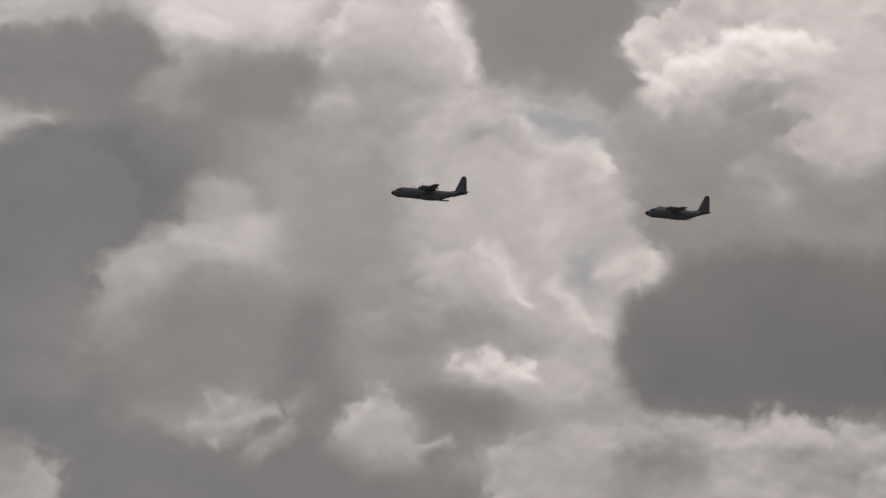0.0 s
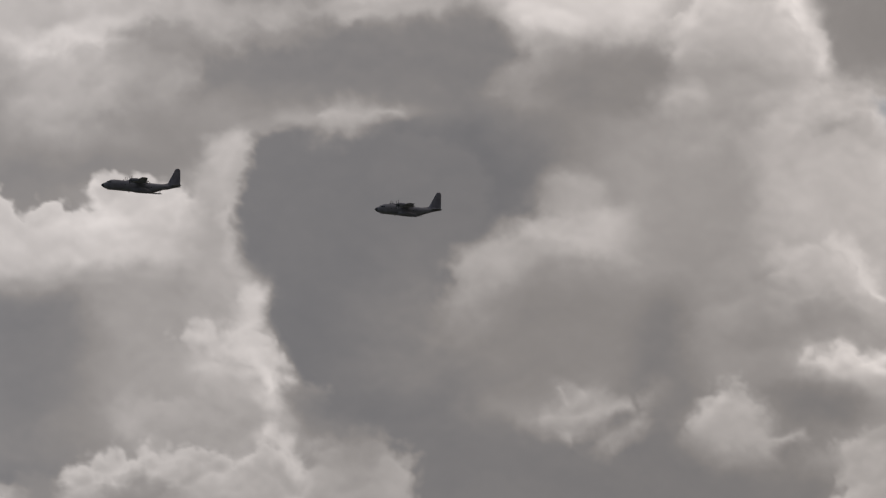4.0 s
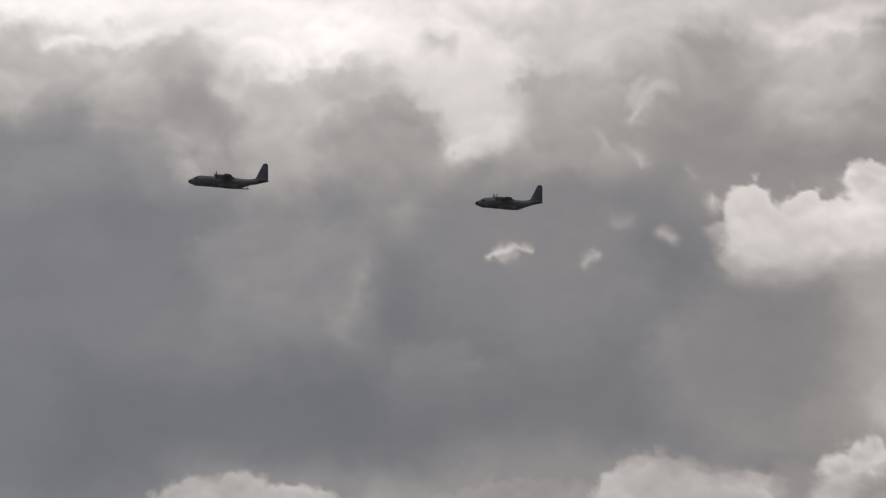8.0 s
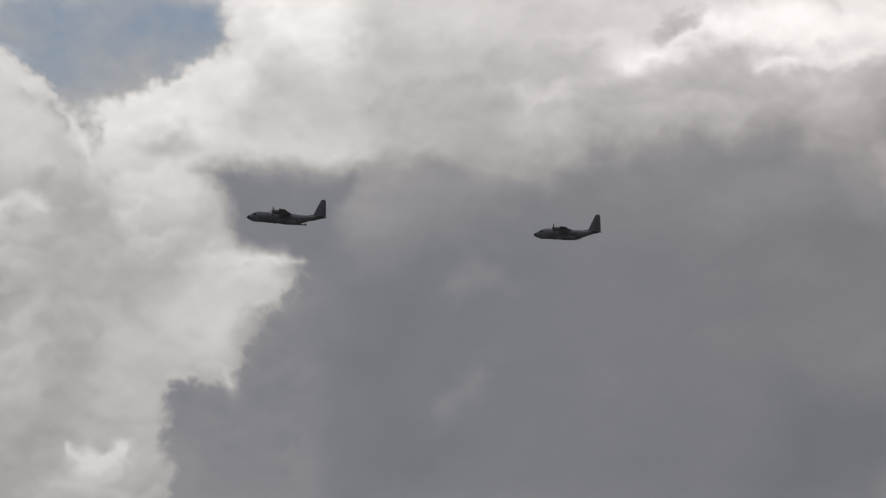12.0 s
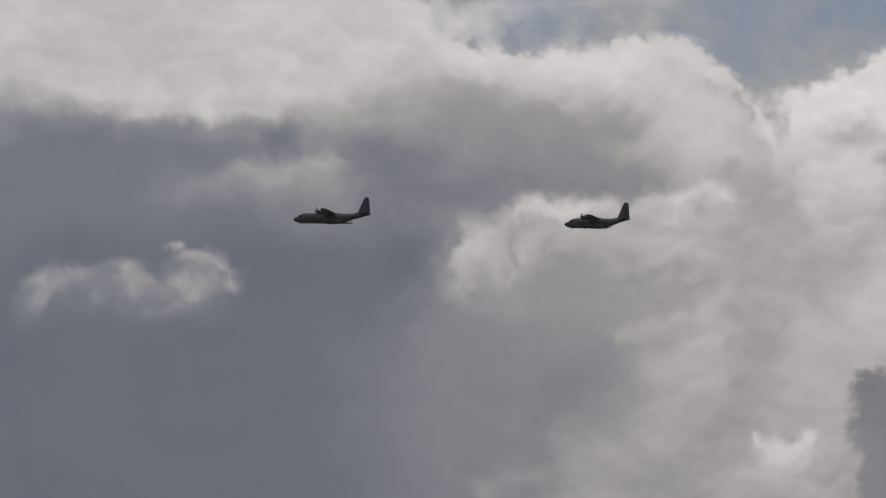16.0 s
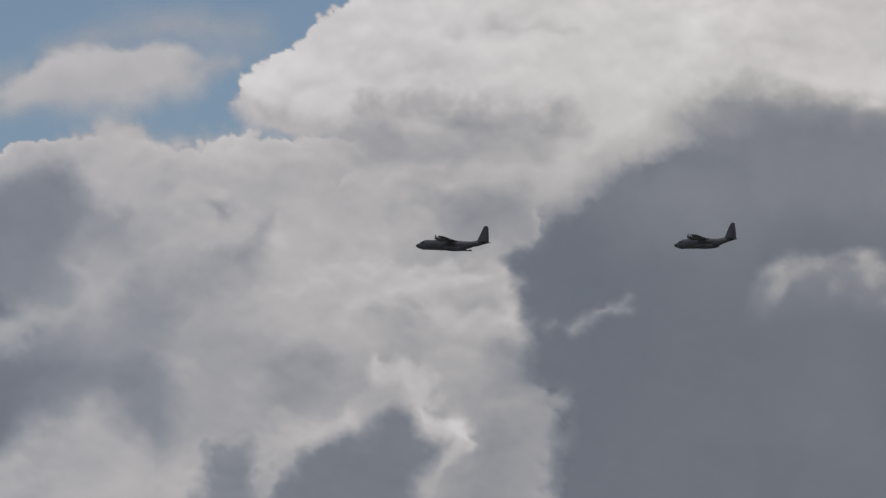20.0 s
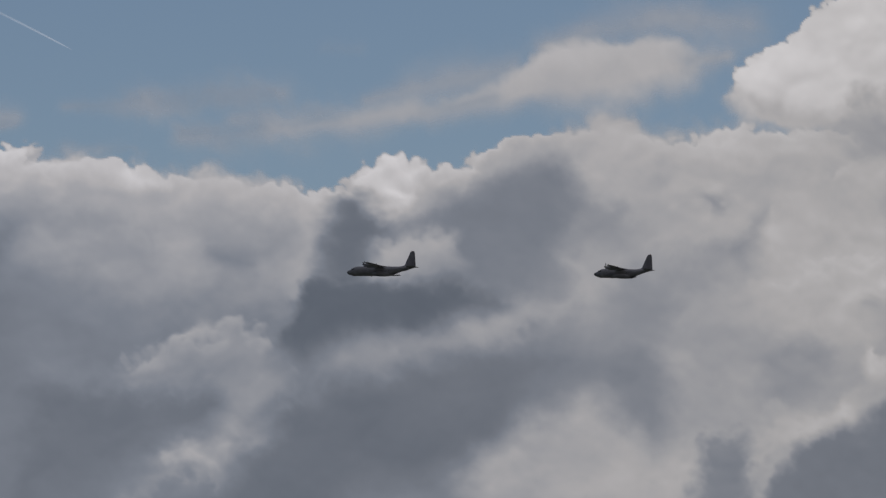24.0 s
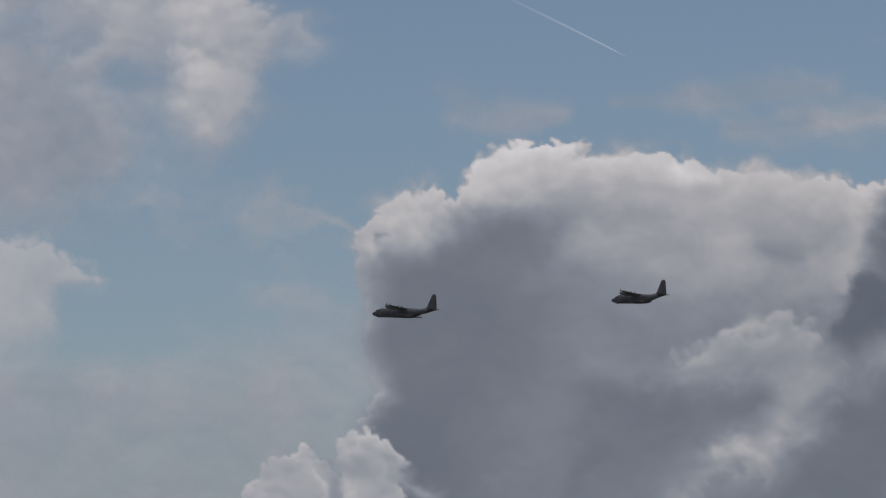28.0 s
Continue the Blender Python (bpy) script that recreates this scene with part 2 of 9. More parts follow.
def settle(box, a, light, puff, cover, kind):
    """Lays a body of vapour of density a, with its painted brightness, over what lies there."""
    PAINTED_LIGHT[box] += (light - PAINTED_LIGHT[box]) * a
    PUFFY[box] += (puff - PUFFY[box]) * a
    COVER[box] += (cover - COVER[box]) * (np.minimum(1, 1.6 * a) if cover > 0.98 else a)
    KINDS.append(kind)
    OWNER[box][a > 0.5] = len(CLOUDS)
    PIECE[box][a > 0.5] = len(KINDS) - 1


def mass(outline, light, rim, soft=0.06, fade=0.25, bumps=0.05, deep=0.15, puff=0.15, cover=1.0):
    """A body of cloud inside an outline: crisp (soft) and with a lit rim painted on (rim, over a depth) towards the
    sun, melting away (fade) below.
    """
    box = spot(outline, 0.4 + max(soft, fade))
    wide = 0.5 * (soft + fade)
    x = AZ[box] + (0.05 + 0.45 * wide) * WARP_A[0][box] + (0.8 * bumps + 0.12 * wide) * WARP_B[0][box]
    y = EL[box] + (0.05 + 0.45 * wide) * WARP_A[1][box] + (0.8 * bumps + 0.12 * wide) * WARP_B[1][box]
    near, _, inside = distance(outline, x, y, True)
    s = np.where(inside, near, -near)
    slope = np.gradient(spread(s, 4), axis=1) / np.gradient(EL[box], axis=1)
    top = np.clip((0.85 if rim > light else 0.5) - 0.85 * slope, 0, 1)
    if rim > light:
        soft = 0.6 * soft
    edge = 1.8 * (fade + (soft - fade) * top)
    s = s + bumps * np.minimum(1, 0.2 / edge) * (0.4 + 0.6 * top) * (1.5 * FRAY[box] + 0.3 * FINE[box])
    slope = np.gradient(spread(s, 2), axis=1) / np.gradient(EL[box], axis=1)
    up = np.clip(0.35 - 0.75 * slope, 0, 1)
    a = np.clip(0.5 + s / edge, 0, 1)
    a = a * a * (3 - 2 * a)
    settle(box, a, light + (rim - light) * np.exp(-np.clip(s, 0, None) / deep) * (0.15 + 0.85 * up), puff, cover, "billow" if rim > light + 0.08 else "shaded_belly" if light < 0.5 else "veil")


# also lays painted bright rims and dark shade on a cloud
def streak(path, wide, light, soft=1.0, bumps=0.03, puff=0.15, cover=1.0, torn=0.35, calm=0.0):
    """A band of vapour along a bent line, its half width running through the numbers of wide, frayed on the way unless the air is calm."""
    box = spot(path, 2.2 * max(wide) + 0.3)
    stir = (0.10 + 0.5 * max(wide)) * (1 - calm)
    x = AZ[box] + stir * WARP_A[0][box] + (0.04 + bumps) * (1 - calm) * WARP_B[0][box]
    y = EL[box] + stir * WARP_A[1][box] + (0.04 + bumps) * (1 - calm) * WARP_B[1][box]
    near, along, _ = distance(path, x, y, False)
    w = np.interp(along, np.linspace(0, 1, len(wide)), wide) * np.clip(1 + (1 - calm) * (FLOW[box] + 0.45 * FRAY[box]), 0.35, 1.9)
    a = np.exp(-0.75 * (near / (w + 0.004)) ** (0.8 + 1.1 / max(0.6, soft))) * (1 - torn + torn * STRANDS[box])
    settle(box, a, light, puff, cover, "strand" if torn > 0.4 else "billow")


def wisp(az, el, w, h, tilt, light, soft, puff, cover=1.0):
    """A scrap of cloud torn into strands."""
    lobe(az, el, 1.15 * w, 1.15 * h, tilt, light, soft, puff, cover, torn=True)


def gap(az, el, w, h, tilt, soft, cover):
    """A hole in the clouds, through which the blue shows."""
    lobe(az, el, w, h, tilt, 0.6, soft, 0.15, cover, own=False)


cloud("broad grey cloud bank with bright torn edges")
lobe(0.00, 4.63, 7.81, 3.49, 0, 0.562, 0.6, 0.08)
lobe(3.01, 4.39, 1.19, 0.92, 0, 0.441, 0.7, 0.06)
lobe(3.19, 3.06, 0.87, 0.51, 0, 0.493, 0.8, 0.15)
lobe(2.23, 2.28, 1.52, 0.28, 0, 0.462, 0.6, 0.25)
lobe(3.11, 5.90, 0.78, 0.10, 5, 0.651, 0.6, 0.35)
lobe(3.48, 5.07, 0.41, 0.08, 0, 0.64, 0.7, 0.3)
lobe(1.63, 3.43, 0.87, 0.51, 0, 0.551, 0.8, 0.08)
lobe(0.57, 4.91, 0.87, 0.60, 0, 0.609, 0.9, 0.1)
lobe(1.36, 5.32, 0.78, 0.28, 0, 0.525, 0.7, 0.2)
lobe(2.14, 5.68, 0.39, 0.46, -20, 0.798, 0.8, 0.3)
lobe(1.36, 5.85, 0.78, 0.23, 5, 0.777, 0.8, 0.3)
lobe(0.67, 5.82, 0.28, 0.23, 0, 0.588, 0.8, 0.3)
lobe(0.20, 5.69, 0.51, 0.51, 0, 0.693, 0.5, 0.5)
lobe(0.06, 5.87, 0.28, 0.18, 0, 0.735, 0.6, 0.5)
lobe(-1.27, 5.41, 0.51, 0.32, 0, 0.514, 0.4, 0.05)
lobe(-0.67, 5.32, 0.41, 0.18, 10, 0.546, 0.7, 0.2)

cloud("sunlit cumulus heads with bright rims")
lobe(-2.57, 5.31, 1.10, 0.57, 0, 0.693, 0.25, 0.6)
lobe(-2.38, 5.48, 0.64, 0.28, 15, 0.871, 0.6, 0.8)
lobe(-1.67, 5.64, 0.17, 0.18, 0, 0.777, 0.3, 0.7)
lobe(-1.87, 5.41, 0.28, 0.18, 20, 0.756, 0.5, 0.7)
lobe(-3.40, 5.72, 0.37, 0.46, 0, 0.714, 0.7, 0.5)
lobe(-2.15, 5.87, 0.60, 0.16, 0, 0.63, 0.7, 0.4)
lobe(-2.89, 5.15, 0.25, 0.10, 0, 0.756, 0.5, 0.7)
lobe(-3.35, 4.67, 0.28, 0.23, 30, 0.651, 0.7, 0.6)
lobe(-2.38, 4.81, 0.60, 0.28, 0, 0.514, 0.7, 0.25)
lobe(-3.07, 4.49, 0.60, 0.28, 0, 0.525, 0.8, 0.2)

cloud("broken grey cloud with glowing patches")
lobe(3.29, 5.47, 1.47, 0.30, 0, 0.436, 0.7, 0.1)
lobe(3.33, 5.91, 0.46, 0.12, 0, 0.724, 0.9, 0.3)
lobe(1.53, 5.78, 0.60, 0.28, -20, 0.766, 0.8, 0.3)
lobe(2.25, 5.41, 0.28, 0.18, 30, 0.672, 1, 0.3)
lobe(3.56, 5.05, 0.41, 0.07, 0, 0.583, 1, 0.15)
lobe(1.58, 5.29, 0.51, 0.32, 0, 0.525, 0.7, 0.15)
lobe(0.24, 5.20, 0.73, 0.37, 0, 0.598, 0.9, 0.25)
lobe(0.33, 5.71, 0.64, 0.41, 0, 0.693, 0.6, 0.4)
lobe(0.10, 5.71, 0.37, 0.37, -30, 0.777, 0.35, 0.5)
lobe(-0.08, 5.66, 0.18, 0.29, 35, 0.777, 0.5, 0.5)
lobe(0.84, 5.11, 0.18, 0.11, 0, 0.672, 1, 0.3)
lobe(4.07, 5.70, 0.55, 0.18, 0, 0.493, 0.9, 0.1)

cloud("dark smooth cloud between bright heads")
lobe(-0.87, 5.70, 0.69, 0.41, 0, 0.493, 0.2, 0.05)
lobe(-1.10, 5.29, 0.46, 0.18, 0, 0.546, 0.8, 0.1)
lobe(-1.00, 5.06, 0.37, 0.12, 5, 0.63, 0.7, 0.1, 0.7)

cloud("tall backlit cumulus column")
lobe(-0.54, 4.14, 1.01, 1.19, 0, 0.688, 0.7, 0.35)
lobe(-0.36, 5.02, 0.37, 0.28, 0, 0.714, 0.6, 0.6)
lobe(-0.73, 4.79, 0.32, 0.28, 20, 0.714, 0.5, 0.7)
lobe(-1.14, 4.67, 0.26, 0.23, 0, 0.756, 0.3, 0.9)
lobe(-1.23, 4.19, 0.41, 0.28, 0, 0.693, 0.5, 0.7)
lobe(-0.06, 3.78, 0.28, 0.28, 0, 0.724, 0.4, 0.7)
lobe(-1.46, 3.77, 0.37, 0.28, 0, 0.724, 0.4, 0.8)
lobe(-1.14, 3.27, 0.46, 0.25, 0, 0.724, 0.5, 0.8)
lobe(-0.36, 3.27, 0.41, 0.23, 0, 0.578, 0.9, 0.3)
lobe(0.10, 3.41, 0.41, 0.37, 0, 0.557, 1, 0.12)

cloud("dark grey cloud mass with a flat base")
lobe(-2.15, 4.14, 0.55, 0.92, 0, 0.525, 0.7, 0.1)
lobe(-2.83, 3.22, 1.52, 0.60, 0, 0.425, 0.2, 0.12)
lobe(-3.07, 3.63, 1.06, 0.51, 0, 0.452, 0.6, 0.12)
lobe(-2.06, 3.17, 0.60, 0.51, 20, 0.441, 0.15, 0.2)
lobe(-3.15, 2.80, 1.74, 0.18, 0, 0.43, 0.25, 0.1)
lobe(-1.73, 3.13, 0.28, 0.32, 0, 0.446, 0.2, 0.25)
lobe(-1.74, 3.54, 0.23, 0.16, 0, 0.452, 0.25, 0.3)

cloud("pale patch of torn cloud lit from behind")
lobe(1.99, 3.91, 0.73, 0.26, 15, 0.604, 1.1, 0.3)
lobe(1.62, 4.08, 0.37, 0.16, 10, 0.714, 1.1, 0.35)
lobe(1.95, 4.01, 0.28, 0.12, 25, 0.693, 1.1, 0.4)
lobe(1.79, 4.37, 0.23, 0.18, -20, 0.651, 1.2, 0.3)
lobe(2.45, 3.78, 0.28, 0.18, 25, 0.651, 1.1, 0.3)

cloud("low bank of grey cloud")
lobe(1.00, 3.18, 0.28, 0.46, 10, 0.473, 0.9, 0.05)
lobe(1.07, 2.63, 0.46, 0.28, 0, 0.462, 0.8, 0.1)
lobe(2.18, 2.21, 1.38, 0.28, 0, 0.467, 0.8, 0.15)
lobe(1.44, 2.12, 1.10, 0.28, 0, 0.462, 0.8, 0.15)
lobe(0.15, 2.26, 0.55, 0.28, 0, 0.493, 0.9, 0.2)
lobe(2.18, 3.13, 0.69, 0.32, 0, 0.541, 1.1, 0.1)

cloud("heap of sunlit cumulus low over the horizon")
lobe(-1.23, 2.58, 0.83, 0.51, 0, 0.598, 0.8, 0.4)
lobe(-1.36, 2.12, 1.29, 0.32, 0, 0.63, 0.5, 0.5)
lobe(-0.72, 2.58, 0.28, 0.28, 0, 0.619, 0.8, 0.5)
lobe(-1.18, 2.42, 0.28, 0.14, 0, 0.704, 0.6, 0.7)
lobe(-2.42, 2.39, 0.32, 0.14, 0, 0.693, 0.6, 0.7)

cloud("sunlit puff with a shaded underside")
lobe(-0.36, 2.95, 0.41, 0.26, 0, 0.662, 0.8, 0.6)
lobe(-0.40, 3.04, 0.32, 0.16, 0, 0.756, 0.5, 0.8)
lobe(-0.61, 2.95, 0.16, 0.17, 0, 0.714, 0.7, 0.7)
lobe(0.01, 2.70, 0.37, 0.20, 0, 0.525, 0.8, 0.3)
lobe(-0.45, 2.67, 0.37, 0.16, 0, 0.514, 0.8, 0.3)

cloud("small ragged puff low in the grey")
lobe(0.57, 2.47, 0.41, 0.23, 0, 0.598, 1.1, 0.5)
lobe(0.61, 2.58, 0.23, 0.11, 20, 0.651, 1, 0.6)
lobe(0.40, 2.42, 0.28, 0.12, -20, 0.64, 1.1, 0.6)
lobe(0.75, 2.44, 0.14, 0.09, 0, 0.63, 1, 0.6)

cloud("bright ragged cloud edge beside the dark bank")
lobe(3.95, 5.50, 1.06, 0.34, 0, 0.446, 0.6, 0.1)
lobe(3.33, 5.87, 0.46, 0.10, 0, 0.704, 0.9, 0.35)
lobe(3.90, 5.04, 0.55, 0.08, 4, 0.567, 0.9, 0.3)
lobe(4.87, 5.39, 0.51, 0.28, 0, 0.578, 0.8, 0.3)
lobe(4.69, 3.55, 0.46, 1.10, 0, 0.578, 0.8, 0.4)
lobe(3.47, 3.59, 0.85, 1.29, 0, 0.425, 0.5, 0.05)
lobe(4.71, 4.63, 0.19, 0.23, -10, 0.64, 0.7, 0.5)
lobe(4.74, 4.15, 0.11, 0.32, 0, 0.662, 0.5, 0.6)
lobe(4.60, 3.55, 0.10, 0.21, -10, 0.672, 0.5, 0.7)

cloud("heaped cumulus low on the horizon")
lobe(3.95, 2.03, 0.51, 0.18, 0, 0.598, 0.6, 0.7)
lobe(4.37, 2.19, 0.28, 0.20, 0, 0.63, 0.6, 0.8)

cloud("huge dark grey storm bank")
lobe(8.52, 2.92, 3.49, 1.19, 0, 0.425, 0.4, 0.05)
lobe(6.22, 2.87, 1.52, 0.87, 0, 0.483, 0.8, 0.1)
lobe(6.22, 4.85, 1.52, 0.37, 0, 0.483, 0.6, 0.1)
lobe(7.97, 4.34, 0.92, 0.73, 0, 0.478, 0.8, 0.12)
lobe(4.42, 4.43, 0.14, 0.37, -10, 0.63, 0.5, 0.4)
lobe(4.38, 3.15, 0.28, 0.37, -20, 0.662, 0.7, 0.7)
lobe(4.24, 3.56, 0.12, 0.18, -20, 0.662, 0.6, 0.8)
lobe(4.15, 2.41, 0.37, 0.37, 0, 0.64, 0.7, 0.8)
lobe(4.84, 2.46, 0.60, 0.28, 0, 0.609, 0.8, 0.6)
lobe(4.24, 2.78, 0.23, 0.28, 0, 0.693, 0.6, 0.8)

cloud("glowing upper cloud layer")
lobe(8.62, 5.03, 0.32, 0.32, -25, 0.756, 1, 0.2)
lobe(7.00, 5.40, 0.73, 0.39, 0, 0.546, 0.6, 0.15)
lobe(5.71, 5.52, 0.32, 0.37, -40, 0.788, 0.9, 0.2)
lobe(4.09, 5.58, 0.83, 0.23, 0, 0.462, 0.8, 0.12)
lobe(3.64, 5.02, 0.37, 0.07, 4, 0.578, 1, 0.3)

cloud("bright white cumulus cloud with a knobbly top")
lobe(5.76, 3.93, 1.06, 0.22, 0, 0.704, 0.45, 0.6)
lobe(6.56, 4.11, 0.22, 0.26, 0, 0.745, 0.3, 0.9)
lobe(6.72, 3.93, 0.17, 0.16, 0, 0.693, 0.5, 0.8)
lobe(6.08, 4.14, 0.17, 0.16, 0, 0.745, 0.3, 0.9)
lobe(5.57, 4.34, 0.22, 0.22, 0, 0.766, 0.3, 0.9)
lobe(5.20, 4.34, 0.23, 0.20, 0, 0.745, 0.35, 0.9)
lobe(4.93, 4.16, 0.28, 0.21, 0, 0.724, 0.4, 0.8)
lobe(4.67, 4.02, 0.17, 0.21, 0, 0.693, 0.5, 0.7)
lobe(4.60, 4.66, 0.14, 0.28, -15, 0.662, 0.6, 0.5)
lobe(5.85, 3.68, 0.87, 0.07, 0, 0.567, 0.8, 0.35)

cloud("low bright cloud line under the storm bank")
lobe(6.95, 1.96, 0.41, 0.17, 0, 0.609, 0.7, 0.8)
lobe(6.45, 1.90, 0.28, 0.12, 0, 0.662, 0.5, 0.9)

cloud("bright upper deck of cloud")
lobe(9.04, 5.73, 4.13, 0.30, 0, 0.819, 0.9, 0.2)
lobe(8.55, 5.00, 0.28, 0.28, -35, 0.756, 1.1, 0.2)
lobe(6.84, 5.43, 0.46, 0.32, 0, 0.546, 0.6, 0.15)
lobe(6.01, 5.59, 0.51, 0.28, 0, 0.83, 0.9, 0.25)
lobe(8.04, 4.86, 0.41, 0.28, -20, 0.609, 1.2, 0.15)

cloud("dark blue-grey storm bank, smooth below")
lobe(7.35, 3.30, 1.38, 0.69, 0, 0.499, 0.9, 0.06)
lobe(6.07, 3.11, 0.69, 0.51, 0, 0.557, 1, 0.1)
lobe(5.84, 2.56, 0.55, 0.28, 0, 0.588, 1, 0.15)

cloud("line of bright cloud along the horizon")
lobe(6.53, 1.90, 0.51, 0.13, 0, 0.609, 0.9, 0.6)
lobe(6.62, 1.96, 0.23, 0.07, 0, 0.651, 0.9, 0.7)
lobe(6.21, 1.91, 0.28, 0.09, 0, 0.693, 0.8, 0.7)
lobe(5.75, 2.05, 0.28, 0.14, 0, 0.609, 0.9, 0.6)


cloud("white upper cloud deck")
lobe(14.88, 5.88, 2.66, 0.39, 0, 0.83, 0.7, 0.45)
lobe(16.26, 5.19, 1.01, 0.34, 0, 0.745, 0.6, 0.4)
lobe(15.48, 4.96, 0.21, 0.14, 0, 0.84, 1, 0.3)

cloud("hazy white cloud gap")
lobe(16.85, 3.85, 1.01, 0.96, 0, 0.714, 0.4, 0.2)
lobe(17.09, 4.63, 0.37, 0.14, 0, 0.819, 0.7, 0.4)
lobe(16.58, 4.54, 0.23, 0.14, 0, 0.777, 0.6, 0.4)

cloud("towering dark violet-grey storm cloud")
lobe(16.19, 4.41, 0.53, 0.34, 0, 0.457, 0.12, 0.3)
lobe(15.75, 4.22, 0.32, 0.28, 0, 0.473, 0.5, 0.2)
lobe(15.52, 4.59, 0.18, 0.14, 0, 0.588, 0.7, 0.3)


cloud("pale billows on the face of the storm bank")
lobe(9.19, 4.58, 0.41, 0.37, 0, 0.578, 1.1, 0.2)

# ---- clouds of the middle ----
# patch of blue sky
gap(18.50, 5.75, 2.21, 0.39, 0, 0.4, 0.64)
gap(17.49, 5.62, 0.87, 0.39, 20, 0.5, 0.6)
gap(17.90, 5.25, 0.37, 0.23, 0, 0.6, 0.65)

cloud("thin white veil over the blue gap")
streak([(22.05, 5.92), (20.67, 5.84), (20.12, 5.75)], (0.184, 0.184, 0.092), 0.714, soft=1.5, cover=0.85)
streak([(19.84, 5.93), (18.83, 6.03), (17.90, 6.08)], (0.064, 0.092, 0.074), 0.693, soft=1.6, cover=0.75)
streak([(18.64, 5.63), (18.36, 5.59)], (0.037, 0.037), 0.673, soft=1.5, cover=0.65)
streak([(20.56, 5.73), (20.29, 5.78), (19.92, 5.92)], (0.138, 0.120, 0.092), 0.739, soft=1.5, cover=0.9)

cloud("wide grey face under the cloud roof")
mass([(29.08, 5.08), (20.84, 5.14), (19.00, 4.67), (17.84, 4.76), (17.15, 4.58), (17.17, 1.55), (29.05, 1.53)], 0.543, 0.543, soft=0.3, fade=0.3, puff=0.05)
mass([(20.47, 4.03), (19.92, 4.22), (18.54, 4.44), (17.61, 4.72), (16.24, 4.57), (13.50, 4.09), (13.52, 1.54), (19.28, 1.55), (19.92, 3.11)], 0.616, 0.649, soft=0.4, fade=0.6, puff=0.2)

cloud("long bright roof of cloud")
mass([(28.65, 6.63), (20.84, 6.70), (20.56, 5.73), (20.15, 5.56), (19.46, 5.57), (18.95, 5.63), (18.53, 5.58), (18.16, 5.41), (17.98, 5.11), (17.80, 4.85), (18.07, 4.63), (18.53, 4.60), (19.04, 4.65), (19.32, 5.00), (19.92, 5.09), (20.84, 5.09), (21.76, 4.99), (23.15, 4.98), (24.07, 5.03), (25.44, 5.07), (28.63, 5.22)], 0.747, 0.780, soft=0.1, fade=0.3, bumps=0.03, deep=0.2, puff=0.2)
streak([(20.43, 5.55), (19.92, 5.48), (19.27, 5.50), (18.63, 5.48), (18.30, 5.36)], (0.046, 0.083, 0.101, 0.101, 0.064), 0.796, soft=1.5, bumps=0.03)
streak([(19.92, 5.09), (19.64, 5.14), (19.32, 5.09)], (0.074, 0.092, 0.064), 0.804, soft=1.5, bumps=0.03, puff=0.2)
mass([(21.07, 5.27), (20.56, 5.32), (19.92, 5.27), (19.92, 5.09), (20.56, 5.04), (21.03, 5.09)], 0.657, 0.690, soft=0.3, fade=0.3, puff=0.2)
mass([(19.00, 5.04), (18.35, 5.09), (18.03, 4.86), (18.26, 4.63), (18.90, 4.67)], 0.780, 0.812, soft=0.4, fade=0.4, puff=0.2)
streak([(23.79, 5.04), (22.92, 5.02), (21.86, 5.02)], (0.037, 0.055, 0.037), 0.773, soft=1.6, bumps=0.02)
streak([(18.35, 5.27), (18.16, 5.18), (18.03, 4.97)], (0.037, 0.055, 0.028), 0.657, soft=1.4)

cloud("dark band under the cloud roof")
mass([(28.63, 5.17), (26.36, 5.06), (24.53, 4.92), (23.38, 4.92), (22.13, 4.90), (21.30, 5.00), (20.75, 4.97), (19.92, 5.00), (19.41, 4.86), (19.18, 4.58), (19.55, 4.40), (20.38, 4.49), (21.12, 4.58), (22.13, 4.58), (23.37, 4.62), (24.52, 4.62), (26.81, 4.65)], 0.478, 0.478, soft=0.12, fade=0.3, bumps=0.03, puff=0.05)
mass([(23.61, 4.88), (22.45, 4.90), (21.76, 4.86), (21.86, 4.70), (22.91, 4.67), (23.56, 4.72)], 0.441, 0.441, soft=0.3, fade=0.3)
mass([(20.89, 4.88), (20.66, 4.93), (20.56, 4.77), (20.79, 4.68)], 0.616, 0.649, soft=0.3, fade=0.3, puff=0.2)
streak([(22.73, 4.37), (22.22, 4.42), (21.99, 4.51), (21.85, 4.54)], (0.055, 0.074, 0.064, 0.046), 0.609, soft=1.4, bumps=0.03, puff=0.2)
streak([(21.58, 4.49), (21.30, 4.58), (21.16, 4.58)], (0.055, 0.092, 0.064), 0.616, soft=1.4, bumps=0.03, puff=0.2)
streak([(21.49, 4.38), (21.21, 4.45), (20.84, 4.45)], (0.074, 0.092, 0.055), 0.576, soft=1.6)
streak([(24.61, 4.43), (23.60, 4.44)], (0.092, 0.064), 0.577, soft=1.6)
mass([(19.36, 4.58), (18.53, 4.58), (17.94, 4.53), (17.84, 4.40), (18.54, 4.37), (19.18, 4.35)], 0.591, 0.624, soft=0.3, fade=0.3)

cloud("pale grey bank beside the storm wall")
mass([(25.62, 4.86), (24.70, 4.95), (24.10, 4.86), (23.96, 4.77), (24.52, 4.65), (24.79, 4.45), (25.35, 4.26), (25.72, 4.35)], 0.626, 0.656, soft=0.3, fade=0.3, puff=0.2)
streak([(24.98, 4.40), (24.79, 4.56), (24.61, 4.68), (24.24, 4.81), (23.96, 4.79)], (0.064, 0.074, 0.064, 0.064, 0.037), 0.656, soft=1.3, bumps=0.03, puff=0.2)
